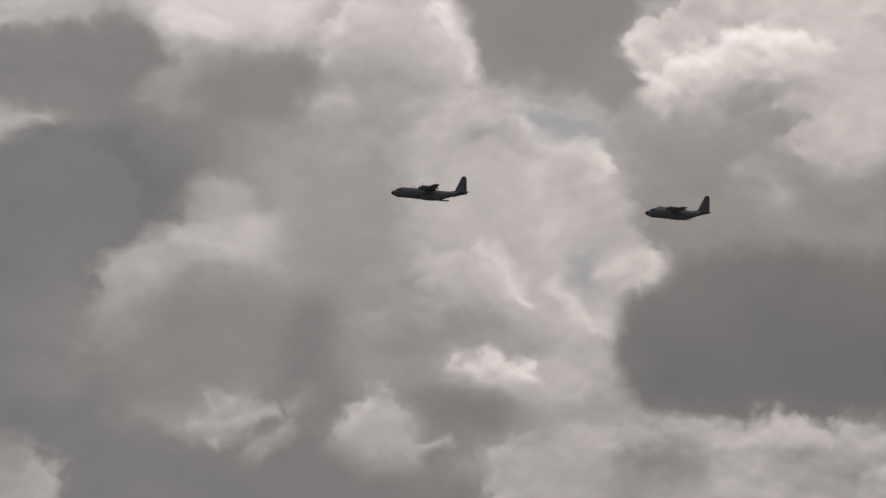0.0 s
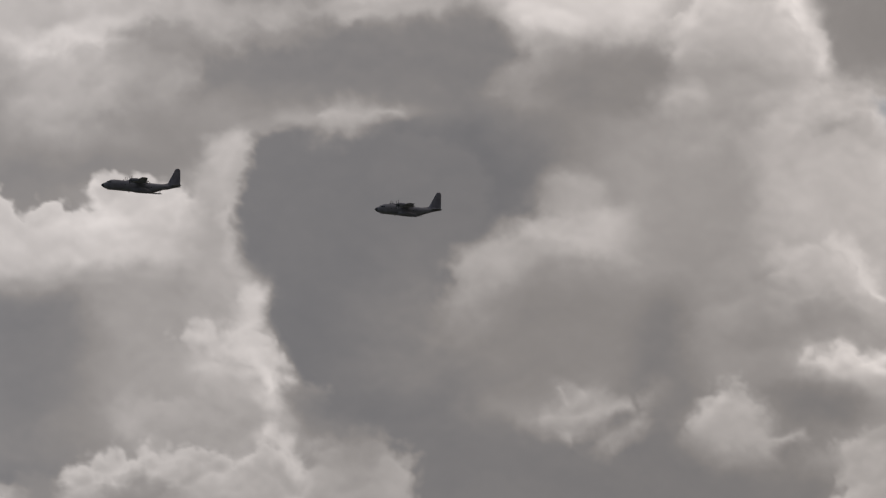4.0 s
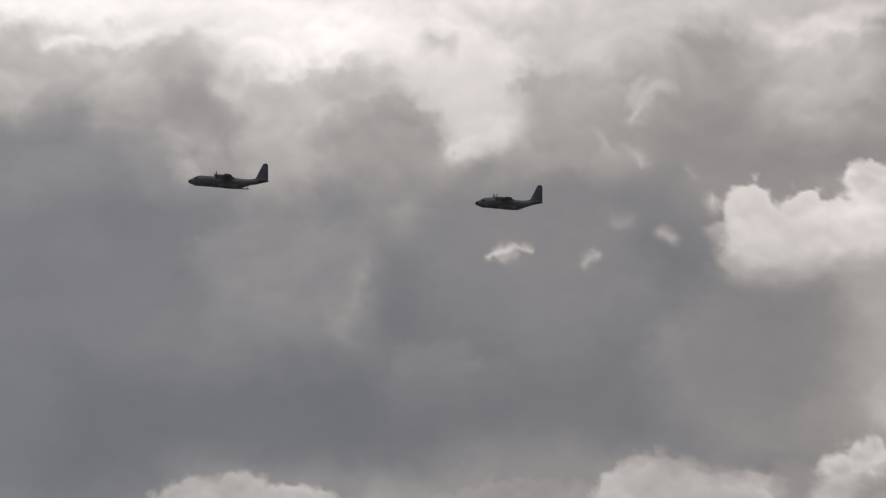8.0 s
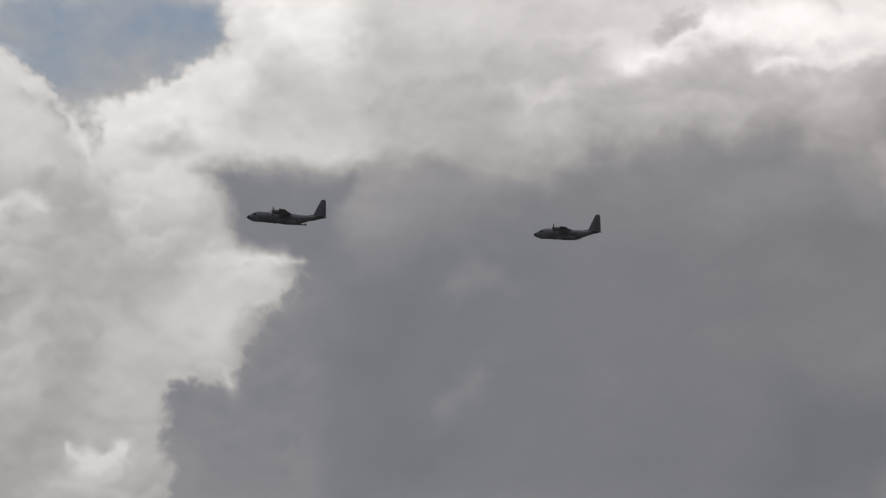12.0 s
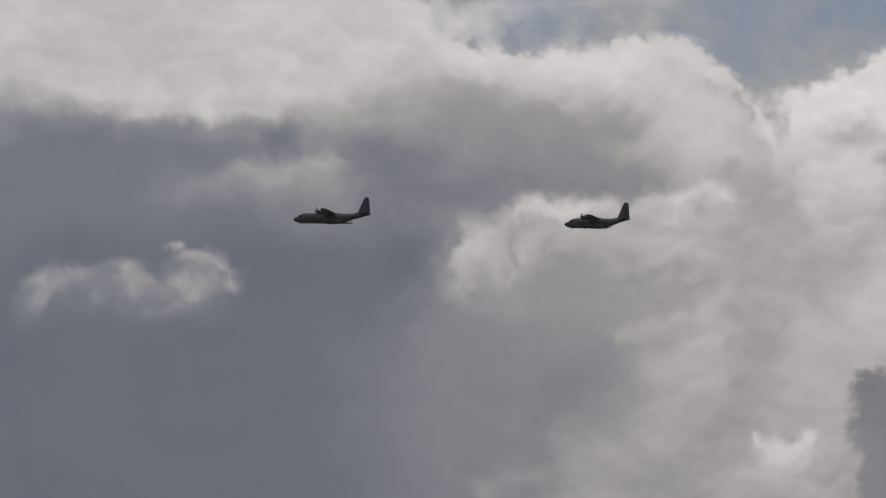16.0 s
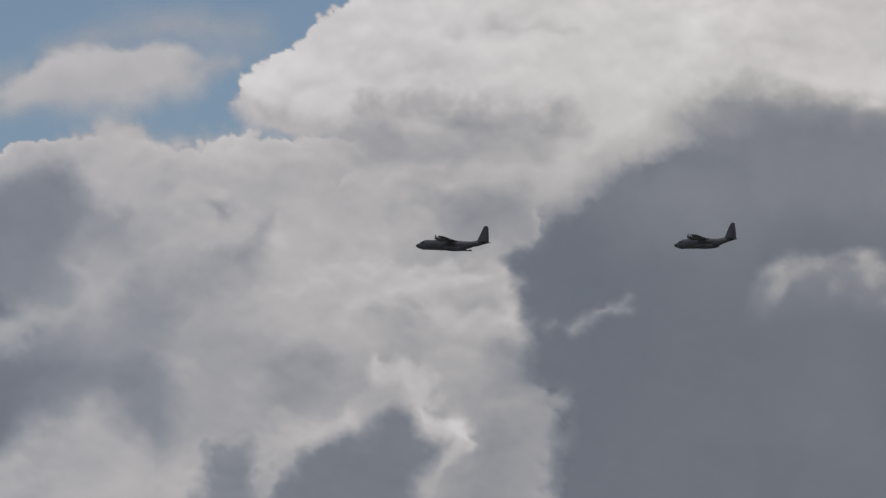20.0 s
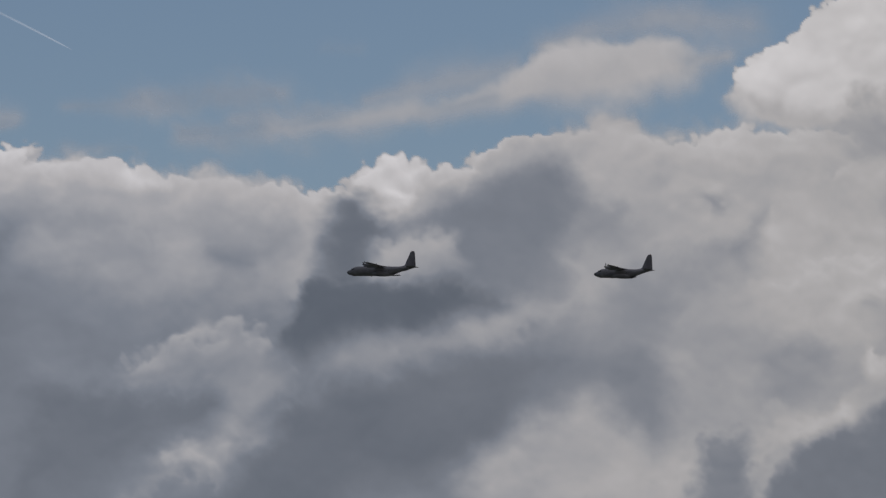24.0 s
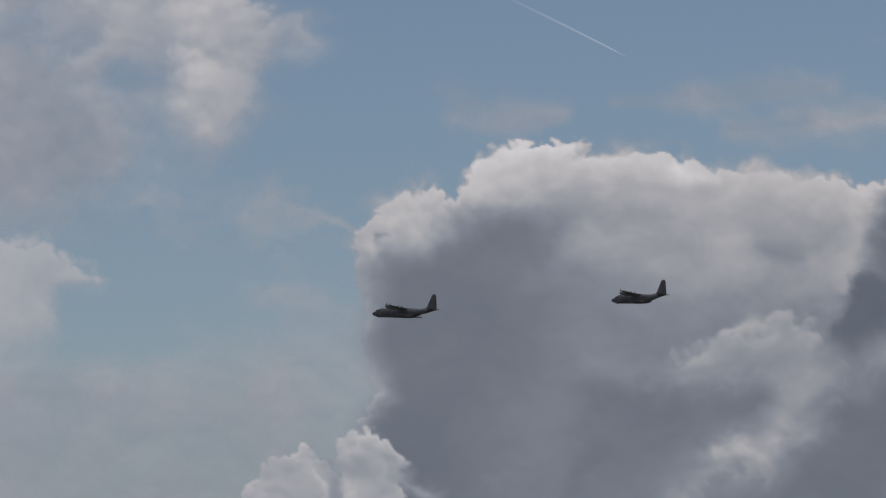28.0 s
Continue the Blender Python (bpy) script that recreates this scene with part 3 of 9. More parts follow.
mass([(24.33, 5.04), (23.96, 5.09), (23.69, 4.97), (23.32, 4.97), (22.49, 4.95), (21.93, 4.90), (21.94, 4.72), (22.86, 4.72), (23.59, 4.74), (23.87, 4.84)], 0.515, 0.544, soft=0.15, fade=0.35, bumps=0.03, puff=0.06)
streak([(23.32, 5.04), (22.63, 5.05), (22.40, 5.04)], (0.037, 0.055, 0.037), 0.792, soft=1.6)
mass([(21.70, 5.08), (21.11, 5.13), (20.09, 5.07), (20.10, 4.80), (21.01, 4.85), (21.47, 4.90)], 0.595, 0.625, soft=0.3, fade=0.3, puff=0.2)
mass([(23.04, 4.58), (22.40, 4.49), (22.03, 4.58), (21.29, 4.67), (21.20, 4.48), (21.57, 4.35), (22.40, 4.30), (22.95, 4.40)], 0.581, 0.610, soft=0.3, fade=0.4, bumps=0.04, puff=0.2)
streak([(22.07, 4.51), (21.75, 4.56), (21.29, 4.65)], (0.046, 0.064, 0.064), 0.625, soft=1.4, bumps=0.04, puff=0.3)
mass([(21.71, 4.35), (20.56, 4.53), (20.10, 4.20), (20.56, 3.79), (21.39, 3.98)], 0.551, 0.580, soft=0.5, fade=0.5, puff=0.2)

cloud("dark slate-blue storm cloud")
mass([(25.99, 4.06), (25.21, 4.34), (24.06, 4.44), (22.68, 4.26), (21.67, 4.12), (20.56, 4.22), (20.38, 3.89), (20.38, 3.39), (20.56, 3.11), (21.48, 3.02), (22.54, 3.11), (24.51, 2.83), (25.98, 2.73)], 0.412, 0.412, soft=0.35, fade=0.6, bumps=0.03, puff=0.03)
mass([(26.35, 3.37), (24.52, 3.56), (23.37, 3.38), (22.54, 3.11), (22.49, 2.47), (22.91, 1.55), (26.33, 1.54)], 0.363, 0.363, soft=0.8, fade=0.8, bumps=0.03, puff=0.03)
mass([(22.45, 3.02), (21.48, 3.20), (20.56, 3.11), (19.92, 2.75), (19.64, 2.29), (20.10, 1.55), (22.31, 1.55)], 0.465, 0.465, soft=0.5, fade=0.6, bumps=0.03, puff=0.05)
mass([(20.29, 3.02), (19.55, 3.20), (19.09, 3.02), (19.18, 2.65), (19.64, 2.42), (20.15, 2.65)], 0.518, 0.518, soft=0.5, fade=0.5)
streak([(20.10, 1.96), (19.92, 2.06), (19.64, 2.10)], (0.092, 0.101, 0.055), 0.583, soft=1.5, bumps=0.03, puff=0.2)

cloud("combed white cloud crest")
mass([(20.38, 3.66), (20.24, 3.99), (20.06, 4.13), (19.69, 4.22), (19.23, 4.31), (18.63, 4.38), (18.31, 4.21), (17.98, 4.03), (18.08, 3.80), (18.54, 3.57), (19.23, 3.57), (20.01, 3.53)], 0.641, 0.690, soft=0.2, fade=0.5, bumps=0.05, deep=0.2, puff=0.2)
streak([(20.03, 4.10), (20.17, 3.99), (20.26, 3.76), (20.31, 3.48)], (0.046, 0.064, 0.064, 0.037), 0.706, soft=1.2, bumps=0.03, puff=0.2, torn=0.3)
streak([(19.96, 4.03), (20.06, 3.85), (20.01, 3.57)], (0.037, 0.064, 0.037), 0.682, soft=1.3, bumps=0.03, torn=0.4)
streak([(19.53, 4.22), (19.73, 4.08), (19.83, 3.85), (19.96, 3.62)], (0.046, 0.064, 0.064, 0.037), 0.706, soft=1.2, bumps=0.03, torn=0.3)
streak([(19.92, 4.08), (19.90, 3.94), (19.86, 3.80)], (0.032, 0.041, 0.028), 0.583, soft=1.8)
streak([(19.53, 4.03), (19.64, 3.80), (19.69, 3.62)], (0.041, 0.055, 0.037), 0.583, soft=1.8)
streak([(20.43, 3.76), (20.38, 3.53)], (0.046, 0.037), 0.575, soft=1.5)
streak([(19.46, 4.24), (19.18, 4.33), (19.00, 4.35)], (0.037, 0.055, 0.037), 0.747, soft=1.2, bumps=0.04, puff=0.3)
streak([(18.90, 4.26), (18.67, 4.35), (18.49, 4.35), (18.54, 4.12), (18.72, 3.98)], (0.046, 0.064, 0.074, 0.083, 0.064), 0.755, soft=1.3, bumps=0.04, puff=0.3)
streak([(18.31, 4.12), (18.03, 4.30), (18.12, 4.03), (18.44, 3.80)], (0.046, 0.064, 0.083, 0.064), 0.722, soft=1.4, bumps=0.03, puff=0.2)
mass([(19.37, 3.99), (18.90, 4.03), (18.77, 3.76), (19.00, 3.53), (19.32, 3.66)], 0.616, 0.649, soft=0.4, fade=0.4, puff=0.2)

cloud("pale veil of lit cloud")
mass([(18.77, 3.30), (18.08, 3.39), (17.25, 3.48), (16.88, 3.20), (17.07, 2.74), (17.71, 2.47), (18.54, 2.65)], 0.681, 0.714, soft=0.3, fade=0.5, puff=0.2)
mass([(19.28, 2.47), (18.72, 2.74), (18.08, 2.65), (17.81, 2.38), (17.99, 1.55), (19.18, 1.55)], 0.616, 0.649, soft=0.5, fade=0.5, puff=0.2)
mass([(17.80, 4.58), (17.25, 4.67), (16.88, 4.48), (17.16, 4.21), (17.62, 4.12), (17.85, 4.30)], 0.706, 0.739, soft=0.3, fade=0.5, puff=0.2)
streak([(18.07, 4.63), (17.71, 4.65), (17.43, 4.76), (16.88, 4.67)], (0.046, 0.064, 0.074, 0.064), 0.780, soft=1.4, bumps=0.03, puff=0.2)
mass([(20.39, 3.73), (20.93, 3.45), (19.97, 3.55), (19.14, 3.64), (19.00, 3.27), (19.28, 2.81), (19.74, 2.35), (20.38, 1.89), (21.57, 2.35)], 0.507, 0.499, soft=0.5, fade=0.5, puff=0.04)
mass([(21.12, 4.87), (20.30, 4.78), (19.28, 4.70), (18.73, 4.47), (19.15, 4.33), (19.74, 4.26), (20.43, 4.19), (21.12, 4.18)], 0.476, 0.484, soft=0.4, fade=0.4)
mass([(20.67, 5.19), (19.47, 5.20), (18.73, 4.97), (18.55, 4.65), (19.28, 4.60), (20.39, 4.69)], 0.563, 0.594, soft=0.4, fade=0.4, puff=0.08)
mass([(18.82, 5.16), (18.18, 5.16), (17.90, 4.97), (17.81, 4.70), (18.27, 4.56), (18.69, 4.74)], 0.717, 0.749, soft=0.3, fade=0.4, puff=0.2)
streak([(18.09, 5.16), (17.99, 5.00), (17.97, 4.93)], (0.023, 0.032, 0.018), 0.594, soft=1.2)
streak([(17.90, 4.97), (17.79, 4.79), (17.72, 4.65)], (0.046, 0.055, 0.037), 0.808, soft=1.4)
mass([(19.24, 4.33), (19.01, 4.35), (18.73, 4.26), (18.27, 4.28), (18.09, 4.10), (18.45, 3.87), (19.05, 3.92), (19.37, 4.05)], 0.638, 0.693, soft=0.2, fade=0.5, bumps=0.05, puff=0.2)
mass([(19.14, 3.82), (18.45, 3.92), (18.18, 3.73), (18.36, 3.46), (18.91, 3.46)], 0.626, 0.658, soft=0.4, fade=0.5, puff=0.2)
mass([(18.09, 4.65), (17.44, 4.65), (16.79, 4.61), (16.56, 4.10), (16.15, 3.83), (16.33, 3.32), (16.61, 3.09), (17.26, 3.09), (17.81, 3.27), (18.18, 3.73), (18.27, 4.19)], 0.654, 0.685, soft=0.3, fade=0.4, puff=0.2)
mass([(17.16, 3.87), (16.29, 3.92), (16.06, 3.83), (16.33, 3.32), (16.61, 3.14), (17.16, 3.27)], 0.749, 0.780, soft=0.4, fade=0.4, puff=0.2)
mass([(17.44, 4.65), (17.03, 4.70), (16.79, 4.52), (16.98, 4.33), (17.44, 4.42)], 0.757, 0.788, soft=0.4, fade=0.4, puff=0.2)
streak([(17.39, 4.42), (17.28, 4.40)], (0.046, 0.046), 0.658, soft=1.4, bumps=0.03)
streak([(18.18, 4.47), (18.09, 4.56)], (0.092, 0.074), 0.634, soft=1.6, bumps=0.03)
mass([(18.91, 3.46), (17.81, 3.46), (17.35, 3.09), (17.21, 2.72), (17.35, 2.45), (18.08, 2.35), (18.91, 2.63), (19.19, 3.04)], 0.662, 0.693, soft=0.5, fade=0.5, puff=0.2)
mass([(19.37, 2.81), (18.73, 2.90), (18.45, 2.54), (18.91, 2.26), (19.37, 2.35)], 0.594, 0.626, soft=0.5, fade=0.5, puff=0.2)
streak([(17.72, 3.32), (17.60, 3.41), (17.49, 3.46)], (0.064, 0.083, 0.055), 0.658, soft=1.9, bumps=0.04)
streak([(18.04, 2.81), (17.95, 2.91)], (0.064, 0.046), 0.610, soft=1.8, bumps=0.04)
streak([(17.81, 3.04), (17.78, 2.81)], (0.046, 0.037), 0.753, soft=1.6)
mass([(18.73, 2.45), (17.90, 2.63), (17.35, 2.68), (17.26, 2.45), (17.90, 1.62), (18.91, 1.62)], 0.638, 0.669, soft=0.5, fade=0.5, puff=0.2)
streak([(17.85, 2.35), (17.72, 2.39), (17.72, 2.24), (17.78, 2.19)], (0.041, 0.055, 0.064, 0.041), 0.792, soft=1.5, bumps=0.03, puff=0.4)
streak([(17.67, 2.22), (17.49, 2.35), (17.44, 2.40)], (0.055, 0.060, 0.037), 0.776, soft=1.5, bumps=0.03, puff=0.4)
streak([(18.08, 2.12), (17.85, 2.12), (17.62, 2.15)], (0.046, 0.074, 0.055), 0.713, soft=1.4)
mass([(17.90, 4.10), (17.53, 4.29), (17.16, 4.19), (16.98, 3.92), (17.26, 3.73), (17.72, 3.73)], 0.677, 0.725, soft=0.15, fade=0.45, bumps=0.06, puff=0.25)
mass([(18.73, 3.82), (18.36, 4.01), (18.09, 3.89), (18.18, 3.64), (18.59, 3.59)], 0.638, 0.701, soft=0.15, fade=0.45, bumps=0.06, puff=0.25)
mass([(17.72, 3.14), (17.35, 3.27), (17.03, 3.14), (17.07, 2.86), (17.44, 2.77)], 0.685, 0.733, soft=0.15, fade=0.45, bumps=0.06, puff=0.25)
mass([(18.50, 3.18), (18.08, 3.32), (17.81, 3.14), (17.90, 2.86), (18.36, 2.86)], 0.654, 0.709, soft=0.15, fade=0.45, bumps=0.06, puff=0.25)
mass([(18.54, 2.45), (18.08, 2.58), (17.90, 2.40), (18.08, 2.17), (18.50, 2.17)], 0.638, 0.693, soft=0.15, fade=0.45, bumps=0.06, puff=0.25)
mass([(19.28, 3.73), (18.87, 3.82), (18.68, 3.55), (18.91, 3.27), (19.28, 3.36)], 0.586, 0.634, soft=0.2, fade=0.5, bumps=0.06, puff=0.25)
mass([(19.97, 3.09), (19.46, 3.27), (19.14, 3.04), (19.28, 2.72), (19.83, 2.67)], 0.555, 0.594, soft=0.2, fade=0.5, bumps=0.06, puff=0.2)
mass([(18.70, 4.06), (17.92, 4.20), (17.55, 3.93), (17.64, 3.47), (18.19, 3.28), (18.70, 3.46)], 0.646, 0.684, soft=0.25, fade=0.4, bumps=0.06, puff=0.25)
mass([(18.01, 3.24), (17.64, 3.44), (17.36, 3.28), (17.55, 2.82), (18.05, 2.64)], 0.615, 0.653, soft=0.2, fade=0.4, bumps=0.06, puff=0.25)
mass([(17.46, 3.54), (17.00, 3.47), (16.95, 3.19), (17.32, 3.10)], 0.684, 0.715, soft=0.25, fade=0.3, bumps=0.06, puff=0.25)
mass([(18.56, 2.82), (17.91, 2.92), (17.55, 2.69), (17.91, 2.36), (18.55, 2.36)], 0.607, 0.646, soft=0.25, fade=0.4, bumps=0.06, puff=0.25)
streak([(18.47, 4.33), (18.29, 4.42), (18.10, 4.36)], (0.064, 0.074, 0.055), 0.761, soft=1.3, bumps=0.05, puff=0.3)
streak([(18.37, 3.42), (18.19, 3.58)], (0.064, 0.064), 0.723, soft=1.3, bumps=0.05, puff=0.3)
streak([(17.73, 3.28), (17.64, 3.37)], (0.046, 0.046), 0.576, soft=1.4, bumps=0.04)
streak([(18.05, 2.82), (17.98, 2.91)], (0.046, 0.037), 0.569, soft=1.4, bumps=0.04)
mass([(20.24, 3.39), (19.46, 3.53), (18.91, 3.39), (19.00, 3.02), (19.64, 3.02)], 0.551, 0.583, soft=0.5, fade=0.5, puff=0.06)
mass([(19.78, 3.57), (19.69, 3.85), (19.27, 4.01), (19.04, 3.94), (19.00, 3.57), (19.37, 3.39)], 0.567, 0.600, soft=0.3, fade=0.4, bumps=0.05, puff=0.12)
mass([(20.20, 3.02), (19.64, 3.16), (19.04, 2.93), (19.09, 2.47), (19.74, 2.38), (20.20, 2.65)], 0.510, 0.510, soft=0.45, fade=0.5, puff=0.06)
mass([(19.00, 3.80), (18.54, 3.75), (18.26, 3.66), (18.54, 3.46), (18.95, 3.46)], 0.575, 0.608, soft=0.25, fade=0.4, bumps=0.05, puff=0.15)
mass([(18.03, 4.49), (17.61, 4.56), (17.50, 4.12), (17.80, 3.98), (18.03, 4.12)], 0.616, 0.649, soft=0.2, fade=0.35, bumps=0.06, puff=0.2)
mass([(17.62, 4.00), (17.06, 4.12), (16.85, 3.80), (17.25, 3.54), (17.66, 3.66)], 0.641, 0.673, soft=0.2, fade=0.4, bumps=0.06, puff=0.2)
mass([(18.12, 3.45), (17.80, 3.57), (17.62, 3.38), (17.76, 2.97), (17.99, 2.79), (18.08, 3.02)], 0.616, 0.649, soft=0.2, fade=0.35, bumps=0.06, puff=0.2)
mass([(18.63, 2.74), (17.99, 2.74), (17.80, 2.56), (18.17, 2.33), (18.63, 2.38)], 0.616, 0.649, soft=0.35, fade=0.4, bumps=0.05, puff=0.2)
mass([(17.62, 3.38), (17.16, 3.43), (16.98, 3.02), (17.16, 2.65), (17.62, 2.74)], 0.681, 0.714, soft=0.3, fade=0.4, bumps=0.05, puff=0.2)
mass([(19.46, 2.29), (18.77, 2.47), (18.31, 2.28), (18.08, 1.55), (19.55, 1.55)], 0.591, 0.624, soft=0.4, fade=0.5, bumps=0.05, puff=0.12)
streak([(19.04, 3.20), (18.77, 3.31), (18.54, 3.39)], (0.055, 0.074, 0.055), 0.665, soft=1.3, bumps=0.05, puff=0.25)
streak([(18.35, 3.38), (18.19, 3.55), (18.12, 3.66)], (0.055, 0.064, 0.046), 0.681, soft=1.3, bumps=0.05, puff=0.25)
streak([(17.48, 4.33), (17.25, 4.48)], (0.055, 0.064), 0.739, soft=1.3, bumps=0.04, puff=0.25)
streak([(17.85, 2.42), (17.74, 2.28), (17.62, 2.31), (17.48, 2.40)], (0.037, 0.046, 0.037, 0.037), 0.780, soft=1.2, bumps=0.04, puff=0.3)

cloud("bright white cloud above the notch")
mass([(17.72, 5.11), (17.44, 5.30), (17.03, 5.46), (16.61, 5.60), (16.52, 6.77), (11.45, 6.73), (11.46, 5.32), (13.75, 5.15), (15.13, 5.11), (15.60, 4.93), (15.60, 4.65), (16.29, 4.70), (16.79, 4.65), (17.16, 4.70), (17.67, 4.65)], 0.808, 0.840, soft=0.15, fade=0.35, bumps=0.04, puff=0.2)
streak([(17.72, 5.04), (17.35, 5.16), (16.98, 5.34)], (0.110, 0.120, 0.092), 0.784, soft=1.4, bumps=0.03, puff=0.15)
mass([(17.37, 4.93), (17.03, 5.04), (16.89, 4.88), (17.03, 4.75), (17.30, 4.77)], 0.666, 0.697, soft=0.25, fade=0.3, bumps=0.04, puff=0.2)
mass([(16.75, 5.43), (16.24, 5.43), (15.59, 5.20), (15.69, 4.97), (16.52, 4.88), (16.79, 5.11)], 0.753, 0.784, soft=0.5, fade=0.4, puff=0.2)
mass([(16.47, 5.16), (16.15, 5.20), (16.06, 5.07), (16.38, 5.00)], 0.681, 0.713, soft=0.4, fade=0.3, puff=0.2)
streak([(15.55, 5.16), (15.36, 5.04), (15.41, 4.84), (15.55, 4.77)], (0.064, 0.092, 0.092, 0.046), 0.832, soft=1.3, bumps=0.04, puff=0.25)

cloud("towering dark violet-grey storm cloud")
mass([(15.55, 5.20), (15.36, 5.34), (14.99, 5.43), (14.53, 5.45), (14.21, 5.34), (13.84, 5.10), (13.29, 5.15), (12.37, 5.10), (11.46, 4.63), (11.47, 3.72), (13.30, 4.09), (14.68, 4.28), (15.46, 4.28), (15.55, 4.51), (15.23, 4.83)], 0.563, 0.595, soft=0.2, fade=0.5, bumps=0.04, puff=0.08)
mass([(14.54, 4.51), (13.98, 4.69), (13.29, 4.83), (12.38, 4.68), (9.64, 4.52), (9.67, 1.61), (17.03, 1.62), (17.12, 2.35), (17.17, 2.47), (17.08, 2.65), (17.16, 2.81), (17.09, 2.91), (16.98, 2.96), (16.80, 2.94), (16.54, 2.90), (16.51, 3.07), (16.38, 3.23), (16.31, 3.39), (16.17, 3.53), (16.08, 3.73), (15.97, 3.82), (16.06, 3.91), (15.67, 4.28)], 0.511, 0.511, soft=0.06, fade=0.09, bumps=0.06, puff=0.05)
mass([(15.69, 4.15), (15.14, 4.51), (14.12, 4.51), (14.31, 4.10), (15.37, 3.82)], 0.507, 0.507, soft=0.4, fade=0.5)
mass([(16.86, 4.65), (16.66, 4.70), (16.24, 4.66), (15.78, 4.65), (15.57, 4.70), (15.48, 4.54), (15.60, 4.42), (15.67, 4.24), (15.78, 3.96), (15.97, 3.87), (16.20, 3.94), (16.52, 4.01), (16.65, 4.19), (16.67, 4.38), (16.76, 4.49)], 0.468, 0.468, soft=0.2, fade=0.1, bumps=0.045, puff=0.06)
mass([(16.33, 3.41), (16.06, 3.62), (15.64, 3.66), (15.37, 3.32), (15.64, 3.00), (16.10, 3.04)], 0.531, 0.563, soft=0.2, fade=0.5, bumps=0.06, puff=0.12)
mass([(16.89, 2.54), (16.52, 2.68), (16.11, 2.54), (16.15, 2.08), (16.80, 2.03)], 0.480, 0.499, soft=0.2, fade=0.4, bumps=0.06, puff=0.1)
mass([(16.43, 3.09), (16.06, 3.27), (15.87, 2.91), (16.15, 2.54), (16.52, 2.63)], 0.476, 0.476, soft=0.4, fade=0.4)
mass([(17.07, 2.86), (16.66, 2.86), (16.52, 2.72), (16.80, 2.54), (17.03, 2.63)], 0.472, 0.472, soft=0.2, fade=0.3)
streak([(20.29, 3.87), (20.16, 4.10), (19.93, 4.20), (19.61, 4.26), (19.15, 4.32), (18.73, 4.23)], (0.064, 0.074, 0.064, 0.064, 0.064, 0.055), 0.729, soft=1.1, bumps=0.05, puff=0.35)
streak([(20.29, 3.82), (20.34, 3.59)], (0.064, 0.037), 0.674, soft=1.3, torn=0.5)
streak([(16.80, 3.09), (16.73, 3.15), (16.61, 3.09), (16.59, 2.95)], (0.037, 0.046, 0.046, 0.037), 0.705, soft=1.2, bumps=0.03, puff=0.35)
streak([(16.50, 3.87), (16.24, 3.92), (15.97, 3.89)], (0.055, 0.046, 0.028), 0.824, soft=1.4)

# patch of blue sky
gap(29.62, 5.32, 2.57, 1.84, 0, 0.1, 0)
gap(28.33, 5.60, 1.38, 0.83, 0, 0.1, 0)

# open blue sky
gap(30.95, 5.35, 3.12, 1.65, 0, 0.1, 0)
gap(34.62, 4.96, 3.21, 1.93, 0, 0.1, 0)

# open blue sky to the end
gap(37.43, 3.95, 3.21, 3.21, 0, 0.1, 0)
gap(34.44, 5.10, 3.21, 1.52, 0, 0.1, 0)
gap(41.33, 3.92, 3.21, 3.21, 0, 0.3, 0)

# ---- clouds of the last third ----

cloud("long pale cloud in the blue")
streak([(29.67, 5.43), (29.25, 5.58), (28.70, 5.68), (28.01, 5.63)], (0.074, 0.129, 0.147, 0.138), 0.602, soft=1.5, puff=0.05, cover=0.6, torn=0.1, calm=0.7)
streak([(31.10, 5.01), (30.78, 5.10), (30.31, 5.19), (29.94, 5.27)], (0.055, 0.092, 0.110, 0.083), 0.595, soft=1.5, puff=0.05, cover=0.55, torn=0.1, calm=0.7)
mass([(30.59, 4.91), (30.31, 5.07), (29.85, 5.27), (29.62, 5.45), (29.25, 5.49), (28.75, 5.50), (28.47, 5.41), (28.42, 5.22), (28.61, 5.11), (29.16, 5.00), (29.85, 4.95)], 0.658, 0.691, soft=0.12, fade=0.22, bumps=0.015, puff=0.06, cover=0.96)
streak([(30.82, 4.89), (30.50, 4.94), (30.08, 5.04)], (0.055, 0.064, 0.055), 0.611, soft=1.5, puff=0.05, cover=0.7, torn=0.1, calm=0.6)
streak([(28.47, 5.31), (28.19, 5.36)], (0.092, 0.046), 0.601, soft=1.6, cover=0.5, torn=0.1, calm=0.6)

cloud("slender streaks of cloud in the blue")
streak([(32.21, 4.84), (31.70, 4.80), (31.24, 4.84), (30.73, 4.94)], (0.055, 0.097, 0.110, 0.064), 0.629, soft=1.3, puff=0.05, cover=0.85, torn=0.1, calm=0.75)
streak([(32.62, 4.72), (32.25, 4.72), (31.97, 4.79)], (0.055, 0.101, 0.074), 0.588, soft=1.5, puff=0.05, cover=0.6, torn=0.1, calm=0.7)
streak([(33.59, 4.95), (33.08, 4.98), (32.53, 5.01), (31.79, 5.07)], (0.037, 0.064, 0.101, 0.064), 0.581, soft=1.5, puff=0.05, cover=0.52, torn=0.15, calm=0.7)
streak([(34.88, 5.04), (34.69, 4.97)], (0.101, 0.083), 0.575, soft=1.6, cover=0.32, torn=0.2, calm=0.5)
streak([(34.88, 4.82), (34.46, 4.85), (34.00, 4.87)], (0.064, 0.092, 0.046), 0.599, soft=1.5, puff=0.05, cover=0.6, torn=0.1, calm=0.7)
streak([(33.54, 4.61), (33.17, 4.63)], (0.046, 0.037), 0.573, soft=1.6, cover=0.32, torn=0.2, calm=0.6)
streak([(31.47, 5.42), (31.19, 5.42)], (0.037, 0.037), 0.563, soft=1.8, cover=0.2, torn=0.1, calm=0.7)

